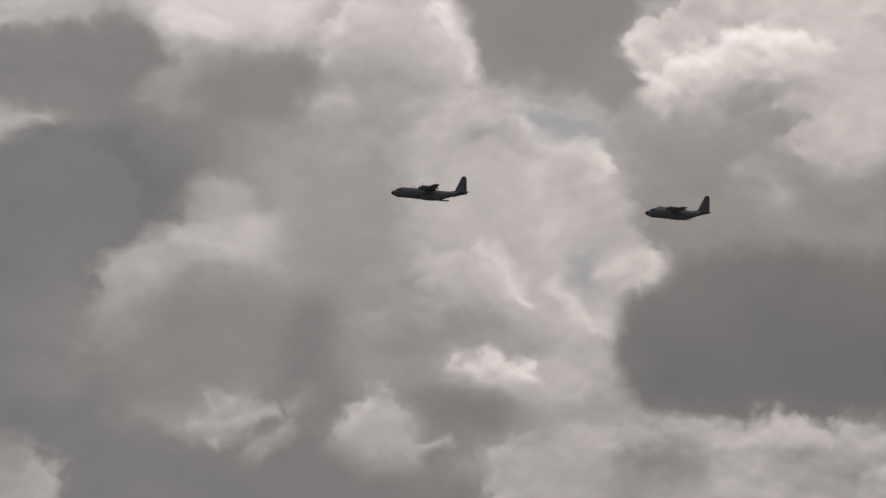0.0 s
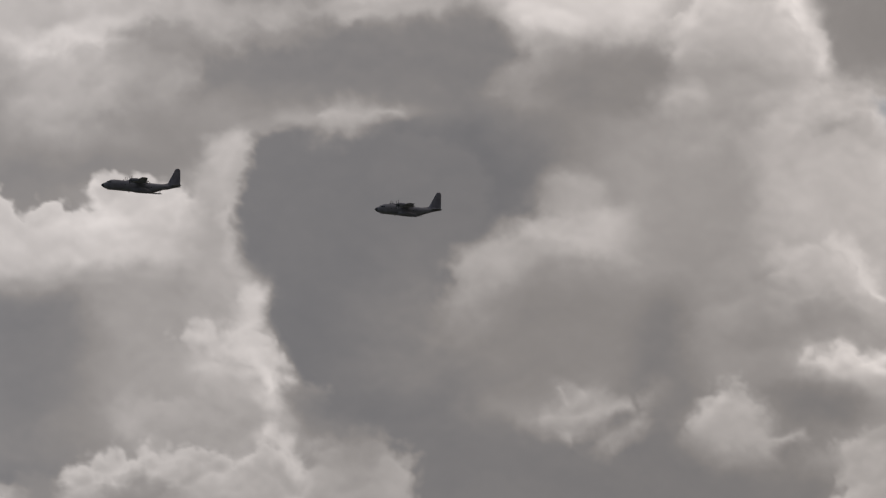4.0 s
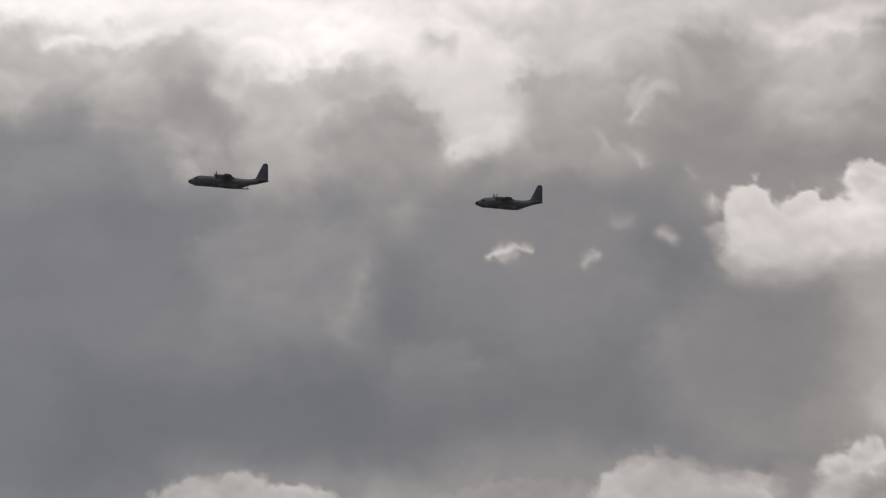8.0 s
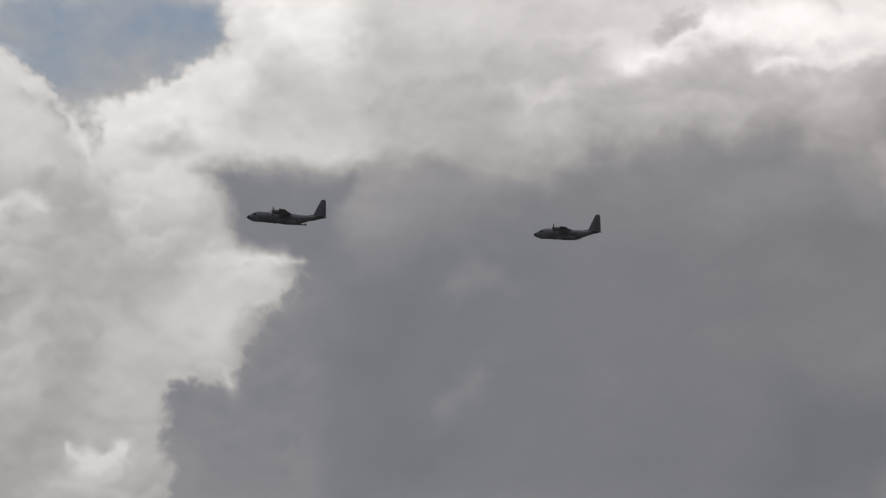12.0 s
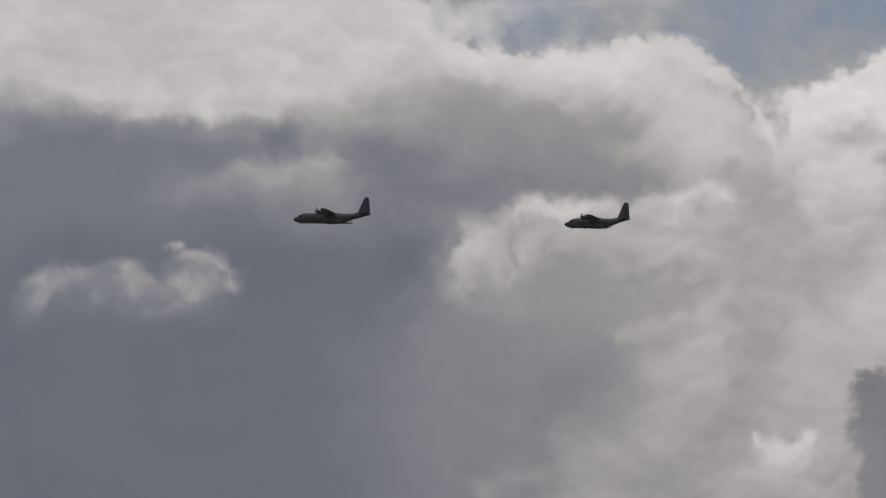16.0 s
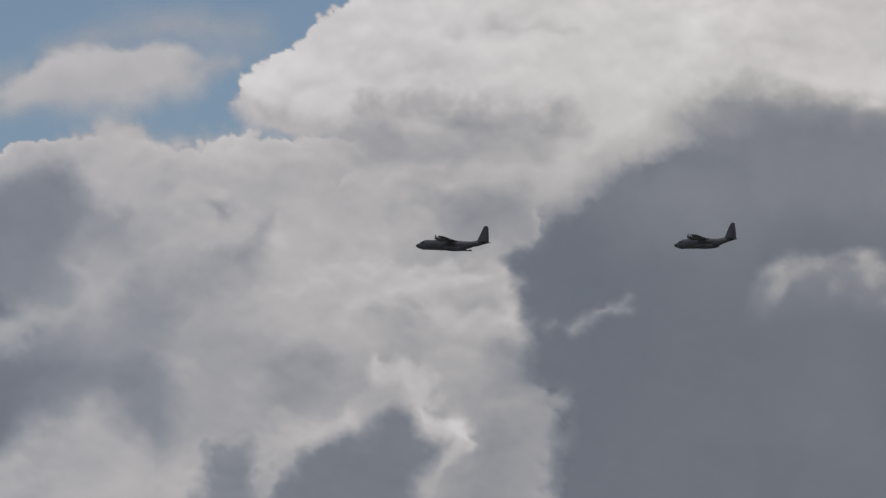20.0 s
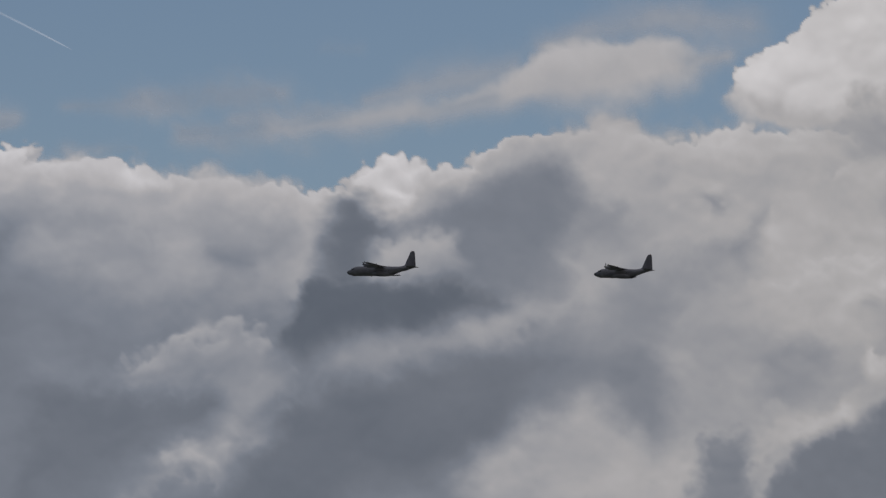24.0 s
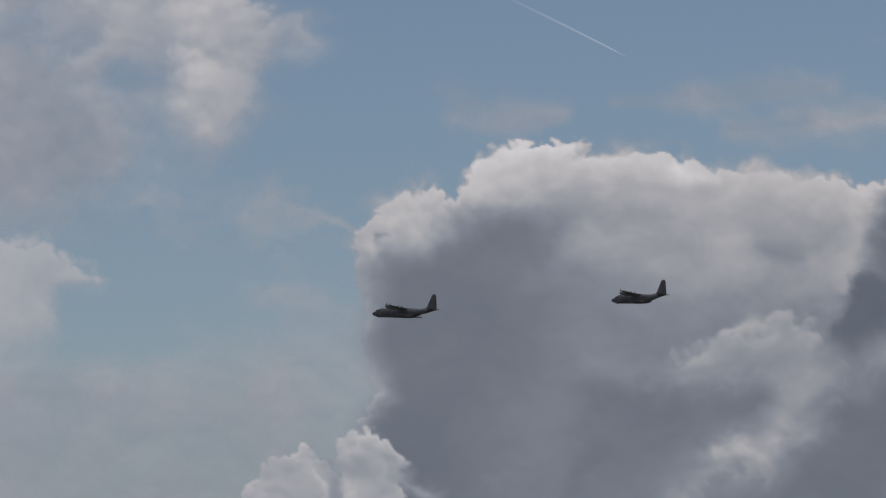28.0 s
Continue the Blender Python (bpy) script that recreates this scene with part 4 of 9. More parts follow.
cloud("faint streaks of cloud over the big cumulus")
streak([(33.52, 4.91), (32.96, 5.03), (32.50, 5.02), (31.86, 5.07)], (0.023, 0.064, 0.074, 0.037), 0.566, soft=1.5, cover=0.45)
streak([(32.60, 4.79), (32.27, 4.75), (32.04, 4.82)], (0.046, 0.074, 0.037), 0.565, soft=1.5, cover=0.45)
streak([(32.14, 4.88), (31.68, 4.84), (31.36, 4.88)], (0.037, 0.083, 0.074), 0.597, soft=1.3, cover=0.6)
streak([(34.90, 4.98), (34.67, 4.84), (34.35, 4.81), (34.02, 4.84)], (0.046, 0.101, 0.083, 0.023), 0.576, soft=1.5, cover=0.42)
streak([(33.56, 4.60), (33.06, 4.64)], (0.046, 0.023), 0.566, soft=1.6, cover=0.35)

cloud("hazy veil of thin cloud")
streak([(37.85, 4.08), (37.20, 4.11), (36.74, 4.15), (36.19, 4.04), (35.82, 3.95)], (0.037, 0.101, 0.129, 0.120, 0.037), 0.613, soft=1.4, cover=0.5)
streak([(37.25, 3.92), (36.65, 3.95), (36.01, 3.95)], (0.064, 0.110, 0.046), 0.595, soft=1.6, cover=0.4)
streak([(36.60, 3.28), (36.28, 3.33), (36.01, 3.26)], (0.120, 0.184, 0.110), 0.611, soft=1.5, cover=0.5)
streak([(36.93, 4.45), (36.65, 4.52)], (0.156, 0.092), 0.570, soft=1.8, cover=0.2)
mass([(39.49, 2.79), (38.30, 2.84), (37.29, 2.77), (36.28, 2.94), (35.64, 3.03), (35.45, 2.66), (35.59, 2.29), (35.82, 1.19), (39.49, 1.19)], 0.579, 0.611, soft=0.5, fade=0.5, bumps=0.03, cover=0.75)
mass([(37.06, 3.21), (36.37, 3.21), (35.82, 3.21), (35.55, 2.84), (35.55, 2.48), (36.28, 2.48), (37.20, 2.66)], 0.586, 0.618, soft=0.6, fade=0.6, bumps=0.04, cover=0.4)

cloud("torn grey-white cloud drifting in the blue")
mass([(39.28, 6.05), (36.29, 6.06), (36.01, 5.60), (36.19, 5.28), (36.56, 4.87), (37.21, 4.68), (37.48, 4.27), (38.03, 3.94), (39.27, 3.85)], 0.571, 0.604, soft=0.4, fade=0.5, bumps=0.05, puff=0.2, cover=0.45)
mass([(38.20, 5.96), (37.10, 5.96), (36.50, 5.74), (36.03, 5.60), (36.17, 5.23), (36.63, 4.86), (36.95, 4.75), (37.28, 5.00), (37.74, 5.04), (38.20, 4.86)], 0.603, 0.636, soft=0.25, fade=0.4, bumps=0.07, puff=0.25, cover=0.8)
mass([(37.26, 6.06), (36.75, 6.06), (36.42, 5.74), (36.31, 5.51), (36.42, 5.19), (36.61, 4.91), (36.88, 4.76), (37.11, 4.91), (37.21, 5.23), (37.12, 5.51)], 0.627, 0.676, soft=0.16, fade=0.3, bumps=0.07, deep=0.3, puff=0.3, cover=0.95)
mass([(36.29, 5.51), (36.15, 5.67), (36.00, 5.46), (36.03, 5.35), (36.24, 5.40)], 0.618, 0.650, soft=0.2, fade=0.3, bumps=0.05, cover=0.8)
streak([(36.03, 5.72), (35.92, 5.65)], (0.064, 0.046), 0.569, soft=1.5, cover=0.4, torn=0.5)
mass([(37.99, 5.18), (37.76, 5.46), (37.72, 5.69), (37.39, 6.06), (37.21, 6.06), (37.35, 5.60), (37.62, 5.28), (37.60, 4.86), (37.76, 4.59), (37.94, 4.77)], 0.604, 0.653, soft=0.2, fade=0.3, bumps=0.07, deep=0.3, puff=0.25, cover=0.95)
mass([(39.05, 6.05), (37.90, 6.05), (37.81, 5.73), (37.99, 5.55), (38.18, 5.64), (38.31, 5.55), (38.50, 5.59), (39.05, 5.63)], 0.605, 0.654, soft=0.2, fade=0.3, bumps=0.07, deep=0.3, puff=0.3, cover=0.92)
mass([(39.28, 5.50), (38.41, 5.50), (38.08, 5.27), (37.94, 5.09), (37.53, 4.77), (37.53, 4.45), (37.80, 4.17), (38.22, 4.03), (39.27, 3.94)], 0.572, 0.605, soft=0.4, fade=0.4, bumps=0.06, puff=0.2, cover=0.9)
streak([(37.53, 5.09), (37.30, 5.14)], (0.110, 0.138), 0.571, soft=1.6, cover=0.4, torn=0.5)
streak([(37.41, 4.61), (37.34, 4.63)], (0.064, 0.037), 0.591, soft=1.6, cover=0.4)
mass([(39.27, 3.85), (38.31, 3.83), (38.08, 3.67), (37.76, 3.58), (37.80, 3.44), (38.08, 3.35), (38.17, 3.12), (38.40, 2.98), (39.27, 2.93)], 0.654, 0.687, soft=0.14, fade=0.3, bumps=0.05, deep=0.3, cover=0.92)
streak([(38.68, 3.96), (38.31, 4.01), (37.89, 4.01)], (0.092, 0.110, 0.046), 0.573, soft=1.6, cover=0.5)

cloud("cumulus ridge with a sunlit crest")
mass([(34.05, 4.46), (33.50, 4.54), (33.18, 4.56), (32.97, 4.46), (32.58, 4.39), (32.12, 4.33), (31.52, 4.31), (31.31, 4.37), (31.11, 4.51), (30.97, 4.56), (30.65, 4.52), (30.32, 4.52), (30.09, 4.68), (29.54, 4.74), (29.24, 4.82), (29.06, 4.83), (28.96, 4.70), (28.80, 4.63), (28.43, 4.71), (28.06, 4.78), (27.51, 4.75), (25.67, 4.69), (25.69, 1.44), (34.04, 1.44)], 0.604, 0.744, soft=0.05, fade=0.2, bumps=0.045, deep=0.14, puff=0.14)

cloud("massive cumulus with a brilliant top and dark heart")
mass([(35.57, 1.38), (35.60, 2.16), (35.64, 2.34), (35.49, 2.62), (35.57, 2.84), (35.66, 3.03), (35.64, 3.35), (35.71, 3.70), (35.68, 3.97), (35.41, 4.18), (35.18, 4.27), (34.90, 4.20), (34.73, 4.25), (34.67, 4.45), (34.44, 4.56), (34.16, 4.65), (33.85, 4.64), (33.70, 4.50), (33.47, 4.54), (33.17, 4.54), (32.99, 4.43), (32.60, 4.38), (32.14, 4.31), (31.68, 4.32), (31.54, 3.85), (31.77, 3.02), (31.59, 2.29), (31.69, 1.37)], 0.575, 0.760, soft=0.05, fade=0.12, bumps=0.05, deep=0.16, puff=0.16)
mass([(33.77, 4.48), (33.06, 4.45), (32.14, 4.27), (31.13, 4.26), (30.30, 4.21), (30.30, 3.61), (31.40, 3.62), (31.91, 3.39), (32.60, 3.42), (33.01, 3.58), (33.29, 3.76), (33.54, 3.92), (33.77, 3.97), (33.80, 4.20)], 0.685, 0.734, soft=0.12, fade=0.5, bumps=0.05, deep=0.2, puff=0.2)
mass([(35.62, 3.88), (35.27, 3.95), (34.90, 3.96), (34.67, 4.04), (34.44, 4.18), (34.16, 4.25), (33.82, 4.20), (33.80, 3.95), (33.89, 3.76), (33.61, 3.58), (33.80, 3.30), (33.70, 2.84), (33.98, 2.29), (33.75, 1.37), (35.54, 1.38), (35.57, 2.36), (35.43, 2.62), (35.51, 2.84), (35.64, 3.05), (35.59, 3.40)], 0.450, 0.450, soft=0.26, fade=0.26, bumps=0.035, deep=0.1, puff=0.06)
mass([(34.16, 3.58), (33.52, 3.49), (33.34, 2.94), (33.52, 2.29), (33.34, 1.37), (34.17, 1.37), (33.98, 2.57)], 0.494, 0.494, soft=0.6, fade=0.6, puff=0.05)
streak([(35.59, 3.70), (35.62, 3.90), (35.41, 4.11), (35.20, 4.21)], (0.064, 0.074, 0.092, 0.074), 0.682, soft=1.1, bumps=0.03, puff=0.3)
mass([(35.41, 4.13), (35.18, 4.25), (34.95, 4.17), (34.90, 4.02), (35.18, 3.97), (35.36, 3.99)], 0.657, 0.746, soft=0.1, fade=0.3, bumps=0.04, deep=0.12, puff=0.35)
mass([(34.73, 4.25), (34.65, 4.44), (34.42, 4.55), (34.14, 4.63), (33.86, 4.61), (33.77, 4.41), (33.98, 4.34), (34.30, 4.29), (34.49, 4.18), (34.67, 4.20)], 0.720, 0.789, soft=0.07, fade=0.28, bumps=0.05, deep=0.14, puff=0.4)
mass([(33.70, 4.48), (33.47, 4.52), (33.17, 4.53), (32.92, 4.41), (32.64, 4.31), (32.69, 4.18), (33.10, 4.18), (33.43, 4.18), (33.66, 4.22)], 0.707, 0.751, soft=0.1, fade=0.4, bumps=0.04, deep=0.14, puff=0.3)
mass([(32.78, 4.31), (31.68, 4.24), (31.03, 4.19), (31.04, 3.85), (31.77, 3.80), (32.60, 3.85), (33.15, 3.81), (33.06, 4.08)], 0.685, 0.717, soft=0.4, fade=0.5, bumps=0.05, puff=0.2)
mass([(33.57, 3.21), (32.83, 3.03), (32.14, 3.21), (31.77, 2.93), (31.91, 2.47), (32.24, 2.15), (32.83, 2.29), (33.34, 2.57), (33.70, 2.84)], 0.613, 0.646, soft=0.5, fade=0.5, bumps=0.05, puff=0.2)
streak([(32.28, 3.12), (32.14, 3.19), (32.00, 3.07), (31.96, 2.80)], (0.046, 0.083, 0.083, 0.064), 0.613, soft=1.4, bumps=0.03, puff=0.3)
streak([(33.15, 2.94), (33.34, 2.80)], (0.046, 0.092), 0.558, soft=1.6)
mass([(34.53, 2.57), (33.94, 2.61), (33.34, 2.48), (32.83, 2.29), (32.93, 1.97), (33.29, 1.37), (34.63, 1.38)], 0.494, 0.494, soft=0.5, fade=0.5, bumps=0.04, puff=0.06)
streak([(31.87, 2.29), (32.01, 2.43), (32.14, 2.29), (32.24, 2.15)], (0.083, 0.120, 0.120, 0.083), 0.645, soft=1.3, bumps=0.03, puff=0.25)
streak([(32.74, 2.15), (32.56, 2.18), (32.42, 2.11), (32.19, 2.15)], (0.064, 0.092, 0.074, 0.046), 0.638, soft=1.2, bumps=0.04, puff=0.4)
streak([(32.60, 2.04), (32.74, 1.88), (32.95, 1.70)], (0.064, 0.074, 0.083), 0.597, soft=1.3, bumps=0.03, puff=0.3)
streak([(34.53, 1.88), (34.17, 2.02)], (0.074, 0.046), 0.495, soft=1.6)
mass([(33.87, 4.36), (32.94, 4.41), (31.65, 4.29), (31.47, 3.94), (32.02, 3.71), (32.94, 3.83), (33.63, 3.99)], 0.686, 0.718, soft=0.3, fade=0.6, bumps=0.05, puff=0.2)
mass([(34.72, 4.36), (34.63, 4.52), (34.33, 4.60), (33.87, 4.57), (33.66, 4.36), (33.73, 4.20), (34.05, 4.18), (34.51, 4.18)], 0.704, 0.777, soft=0.1, fade=0.35, bumps=0.05, deep=0.14, puff=0.4)
mass([(35.57, 3.83), (35.48, 4.02), (35.25, 4.11), (35.04, 4.02), (35.13, 3.83), (35.43, 3.74)], 0.641, 0.722, soft=0.1, fade=0.3, bumps=0.05, deep=0.12, puff=0.35)

cloud("small bright cumulus below the big cloud")
mass([(36.60, 1.73), (36.51, 1.90), (36.28, 2.05), (36.10, 2.12), (35.94, 1.99), (35.82, 1.88), (35.80, 2.16), (35.73, 2.24), (35.55, 2.27), (35.36, 2.18), (35.27, 2.09), (35.34, 1.88), (35.27, 1.38), (36.74, 1.37)], 0.609, 0.739, soft=0.05, fade=0.12, bumps=0.05, deep=0.14, puff=0.4)
streak([(35.89, 1.88), (35.87, 1.73)], (0.074, 0.101), 0.520, soft=1.2, puff=0.3)
streak([(35.41, 1.97), (35.27, 1.79), (35.04, 1.70)], (0.046, 0.064, 0.046), 0.568, soft=1.4, bumps=0.04, puff=0.3)
streak([(36.28, 1.97), (36.42, 1.86)], (0.064, 0.083), 0.671, soft=1.2, bumps=0.03, puff=0.4)
streak([(35.64, 1.88), (35.59, 1.65)], (0.110, 0.138), 0.609, soft=1.4, bumps=0.03, puff=0.4)

cloud("sunlit dome and shaded hollows of the ridge")
streak([(33.78, 4.46), (33.50, 4.49), (33.23, 4.50), (32.99, 4.38), (32.72, 4.32)], (0.046, 0.064, 0.074, 0.064, 0.037), 0.782, soft=1.3, bumps=0.03, puff=0.3)
mass([(33.96, 4.28), (33.04, 4.26), (31.98, 4.19), (31.48, 4.10), (31.47, 3.64), (31.98, 3.46), (33.04, 3.36), (33.96, 3.54)], 0.590, 0.623, soft=0.5, fade=0.6, bumps=0.05, puff=0.2)
mass([(33.96, 3.45), (32.81, 3.37), (31.98, 3.46), (31.57, 3.28), (31.75, 2.91), (32.12, 2.63), (33.49, 2.63), (33.95, 2.86)], 0.491, 0.491, soft=0.5, fade=0.5, bumps=0.05, puff=0.14)
streak([(33.41, 4.24), (32.99, 4.15), (32.67, 4.24)], (0.064, 0.083, 0.064), 0.657, soft=1.5, bumps=0.03)
streak([(32.81, 3.87), (32.58, 3.92)], (0.092, 0.092), 0.632, soft=1.6, bumps=0.03)
streak([(32.40, 3.76), (32.12, 3.69)], (0.064, 0.064), 0.524, soft=1.6)
streak([(31.98, 3.64), (31.80, 3.83), (31.52, 3.92)], (0.083, 0.101, 0.083), 0.631, soft=1.6)
mass([(33.13, 2.91), (32.71, 3.07), (32.35, 3.14), (32.29, 3.27), (32.19, 3.23), (32.07, 3.14), (31.89, 3.00), (31.98, 2.77), (32.48, 2.77), (33.08, 2.79)], 0.573, 0.648, soft=0.12, fade=0.4, bumps=0.05, deep=0.1, puff=0.3)
streak([(32.71, 3.09), (32.44, 3.14)], (0.037, 0.055), 0.648, soft=1.3, bumps=0.03, puff=0.3)
streak([(32.99, 2.91), (32.81, 2.88)], (0.037, 0.037), 0.615, soft=1.4, bumps=0.03)
mass([(33.95, 2.67), (33.03, 2.68), (32.30, 2.68), (32.21, 2.45), (32.39, 2.22), (32.76, 2.08), (33.03, 1.85), (33.95, 1.71)], 0.450, 0.458, soft=0.3, fade=0.5, bumps=0.05, puff=0.12)
streak([(32.12, 2.68), (31.98, 2.59), (31.93, 2.36), (31.98, 2.27)], (0.092, 0.110, 0.101, 0.064), 0.581, soft=1.3, bumps=0.03, puff=0.2)
streak([(32.76, 2.10), (32.57, 2.15), (32.44, 2.06), (32.34, 1.94), (32.21, 2.17), (32.02, 2.24)], (0.046, 0.074, 0.064, 0.055, 0.064, 0.055), 0.632, soft=1.2, bumps=0.04, puff=0.4)
mass([(32.94, 1.76), (32.76, 1.94), (32.57, 1.99), (32.39, 1.85), (32.30, 1.44), (33.03, 1.44)], 0.466, 0.520, soft=0.12, fade=0.3, bumps=0.04, puff=0.2)
mass([(31.39, 4.13), (31.31, 4.31), (31.13, 4.49), (30.97, 4.54), (30.69, 4.50), (30.65, 4.33), (30.74, 4.15), (30.92, 4.04), (31.11, 4.08), (31.25, 4.20)], 0.663, 0.803, soft=0.08, fade=0.25, bumps=0.045, deep=0.16, puff=0.35)
mass([(30.74, 4.47), (30.32, 4.49), (30.28, 4.34), (30.37, 4.15), (30.65, 4.13)], 0.654, 0.728, soft=0.15, fade=0.4, bumps=0.04, deep=0.14, puff=0.3)
streak([(31.01, 4.33), (30.83, 4.27), (30.92, 4.15)], (0.046, 0.074, 0.074), 0.786, soft=1.4, bumps=0.03, puff=0.3)
mass([(31.38, 4.06), (31.31, 4.23), (31.20, 4.13), (31.06, 4.01), (30.92, 4.01), (31.06, 3.83), (31.11, 3.55), (31.47, 3.55), (31.43, 3.83)], 0.440, 0.440, soft=0.14, fade=0.3, bumps=0.035, puff=0.12)
streak([(30.48, 4.08), (30.55, 4.01)], (0.064, 0.083), 0.530, soft=1.4)
mass([(31.06, 3.92), (30.65, 3.99), (30.32, 3.94), (30.28, 3.78), (30.55, 3.65), (30.92, 3.60)], 0.629, 0.662, soft=0.35, fade=0.4, bumps=0.04, puff=0.2)
mass([(30.48, 4.04), (30.28, 4.20), (29.91, 4.34), (29.54, 4.47), (29.45, 4.38), (29.59, 4.11), (29.77, 3.83), (29.72, 3.46), (30.09, 3.55), (30.18, 3.78), (30.32, 3.92)], 0.489, 0.489, soft=0.35, fade=0.4, bumps=0.04, puff=0.1)
mass([(31.68, 3.23), (31.61, 3.46), (31.43, 3.53), (30.92, 3.55), (30.46, 3.55), (30.18, 3.42), (30.05, 3.28), (30.37, 3.19), (30.74, 3.09), (31.34, 3.07), (31.66, 2.91), (31.80, 3.05)], 0.374, 0.382, soft=0.14, fade=0.3, bumps=0.03, puff=0.08)
mass([(30.18, 3.65), (29.63, 3.60), (29.59, 3.42), (29.95, 3.23), (30.28, 3.28)], 0.497, 0.497, soft=0.5, fade=0.5, bumps=0.04)
streak([(31.20, 2.98), (30.74, 3.05), (30.28, 3.13), (29.86, 3.21)], (0.074, 0.101, 0.092, 0.064), 0.605, soft=1.4, bumps=0.03)
streak([(30.74, 2.86), (30.28, 3.00), (29.91, 3.09)], (0.064, 0.083, 0.046), 0.588, soft=1.5, bumps=0.03)
mass([(32.39, 1.80), (32.16, 2.04), (31.91, 2.29), (31.94, 2.47), (31.79, 2.66), (31.38, 2.73), (30.74, 2.82), (30.18, 2.91), (29.86, 2.86), (29.77, 2.59), (30.00, 2.22), (30.28, 1.95), (30.55, 1.44), (32.57, 1.44)], 0.436, 0.436, soft=0.26, fade=0.45, bumps=0.045, puff=0.1)
mass([(31.01, 1.90), (30.64, 1.94), (30.28, 1.81), (30.37, 1.44), (31.19, 1.44)], 0.530, 0.530, soft=0.5, fade=0.5)

cloud("broad heap of pale cloud")
mass([(29.45, 4.57), (29.08, 4.70), (28.43, 4.61), (27.51, 4.52), (27.01, 4.33), (26.96, 3.92), (27.51, 3.69), (28.43, 3.83), (29.08, 4.01), (29.40, 4.20)], 0.660, 0.693, soft=0.5, fade=0.5, bumps=0.04, puff=0.2)
streak([(30.00, 4.52), (29.59, 4.59), (29.22, 4.70), (29.03, 4.75)], (0.064, 0.092, 0.092, 0.046), 0.653, soft=1.5, bumps=0.04, puff=0.25)
streak([(28.89, 4.52), (28.43, 4.59), (27.74, 4.56), (27.10, 4.42)], (0.064, 0.092, 0.101, 0.064), 0.702, soft=1.5, bumps=0.03)
mass([(29.49, 4.11), (29.08, 4.08), (29.03, 3.92), (29.31, 3.88)], 0.562, 0.595, soft=0.4, fade=0.4)
streak([(28.34, 4.15), (28.23, 4.10)], (0.055, 0.055), 0.570, soft=1.4, bumps=0.03)
streak([(27.97, 3.97), (27.86, 4.15)], (0.064, 0.064), 0.578, soft=1.5)
streak([(27.81, 3.92), (27.83, 4.15)], (0.037, 0.037), 0.684, soft=1.4, bumps=0.02)
mass([(29.72, 3.88), (29.08, 3.88), (28.99, 3.60), (29.26, 3.37), (29.63, 3.51)], 0.612, 0.644, soft=0.4, fade=0.4, bumps=0.05, puff=0.2)
mass([(30.09, 3.28), (29.59, 3.42), (29.08, 3.32), (28.71, 3.37), (28.07, 3.55), (28.07, 3.28), (28.62, 2.91), (28.90, 2.36), (29.26, 2.63), (29.72, 2.54), (29.91, 2.86)], 0.537, 0.537, soft=0.4, fade=0.5, bumps=0.05, puff=0.1)
mass([(29.22, 2.73), (28.94, 2.68), (28.94, 2.27), (29.13, 2.31)], 0.488, 0.488, soft=0.4, fade=0.5)
mass([(28.62, 3.19), (27.88, 3.46), (27.15, 3.55), (26.96, 3.09), (27.52, 2.72), (28.21, 2.73), (28.67, 2.63)], 0.627, 0.660, soft=0.5, fade=0.5, bumps=0.05, puff=0.2)
mass([(29.82, 2.27), (29.36, 2.45), (28.90, 2.22), (28.53, 2.17), (28.62, 1.44), (30.00, 1.44)], 0.603, 0.636, soft=0.4, fade=0.5, bumps=0.05, puff=0.15)
mass([(27.75, 2.91), (27.49, 3.00), (27.52, 2.77), (27.72, 2.59)], 0.520, 0.520, soft=0.25, fade=0.3, bumps=0.04)
mass([(28.48, 1.80), (28.35, 2.17), (28.02, 2.27), (27.98, 1.94), (28.07, 1.44), (28.48, 1.44)], 0.496, 0.512, soft=0.25, fade=0.3, bumps=0.05, puff=0.2)
streak([(28.02, 1.94), (27.89, 2.13), (27.70, 2.22), (27.33, 2.40)], (0.046, 0.074, 0.083, 0.064), 0.660, soft=1.4, bumps=0.04, puff=0.3)
streak([(28.71, 1.85), (28.48, 1.94)], (0.055, 0.074), 0.660, soft=1.4, bumps=0.04, puff=0.3)
mass([(29.69, 2.51), (29.27, 2.60), (29.04, 2.28), (28.67, 2.10), (28.44, 2.01), (28.49, 1.50), (30.32, 1.50), (30.24, 2.10)], 0.637, 0.669, soft=0.4, fade=0.5, bumps=0.05, puff=0.2)
mass([(30.89, 4.07), (30.06, 4.21), (29.51, 4.39), (29.32, 4.17), (29.46, 3.89), (29.78, 3.52), (30.33, 3.34), (30.88, 3.33)], 0.479, 0.479, soft=0.3, fade=0.4, bumps=0.05, puff=0.1)
mass([(29.46, 4.12), (29.09, 4.17), (28.95, 3.98), (29.23, 3.84), (29.46, 3.93)], 0.550, 0.581, soft=0.25, fade=0.3, bumps=0.05)
mass([(29.27, 2.97), (28.95, 2.97), (28.77, 2.60), (28.86, 2.28), (29.18, 2.51)], 0.494, 0.494, soft=0.25, fade=0.4, bumps=0.05, puff=0.12)
mass([(28.86, 3.71), (28.31, 3.62), (28.22, 3.29), (28.63, 3.06), (29.09, 3.15), (29.09, 3.48)], 0.533, 0.565, soft=0.35, fade=0.4, bumps=0.05, puff=0.12)
mass([(30.88, 2.97), (30.33, 3.01), (29.69, 3.15), (29.41, 2.97), (29.69, 2.60), (30.14, 2.23), (30.88, 1.96)], 0.447, 0.447, soft=0.3, fade=0.4, bumps=0.05, puff=0.08)
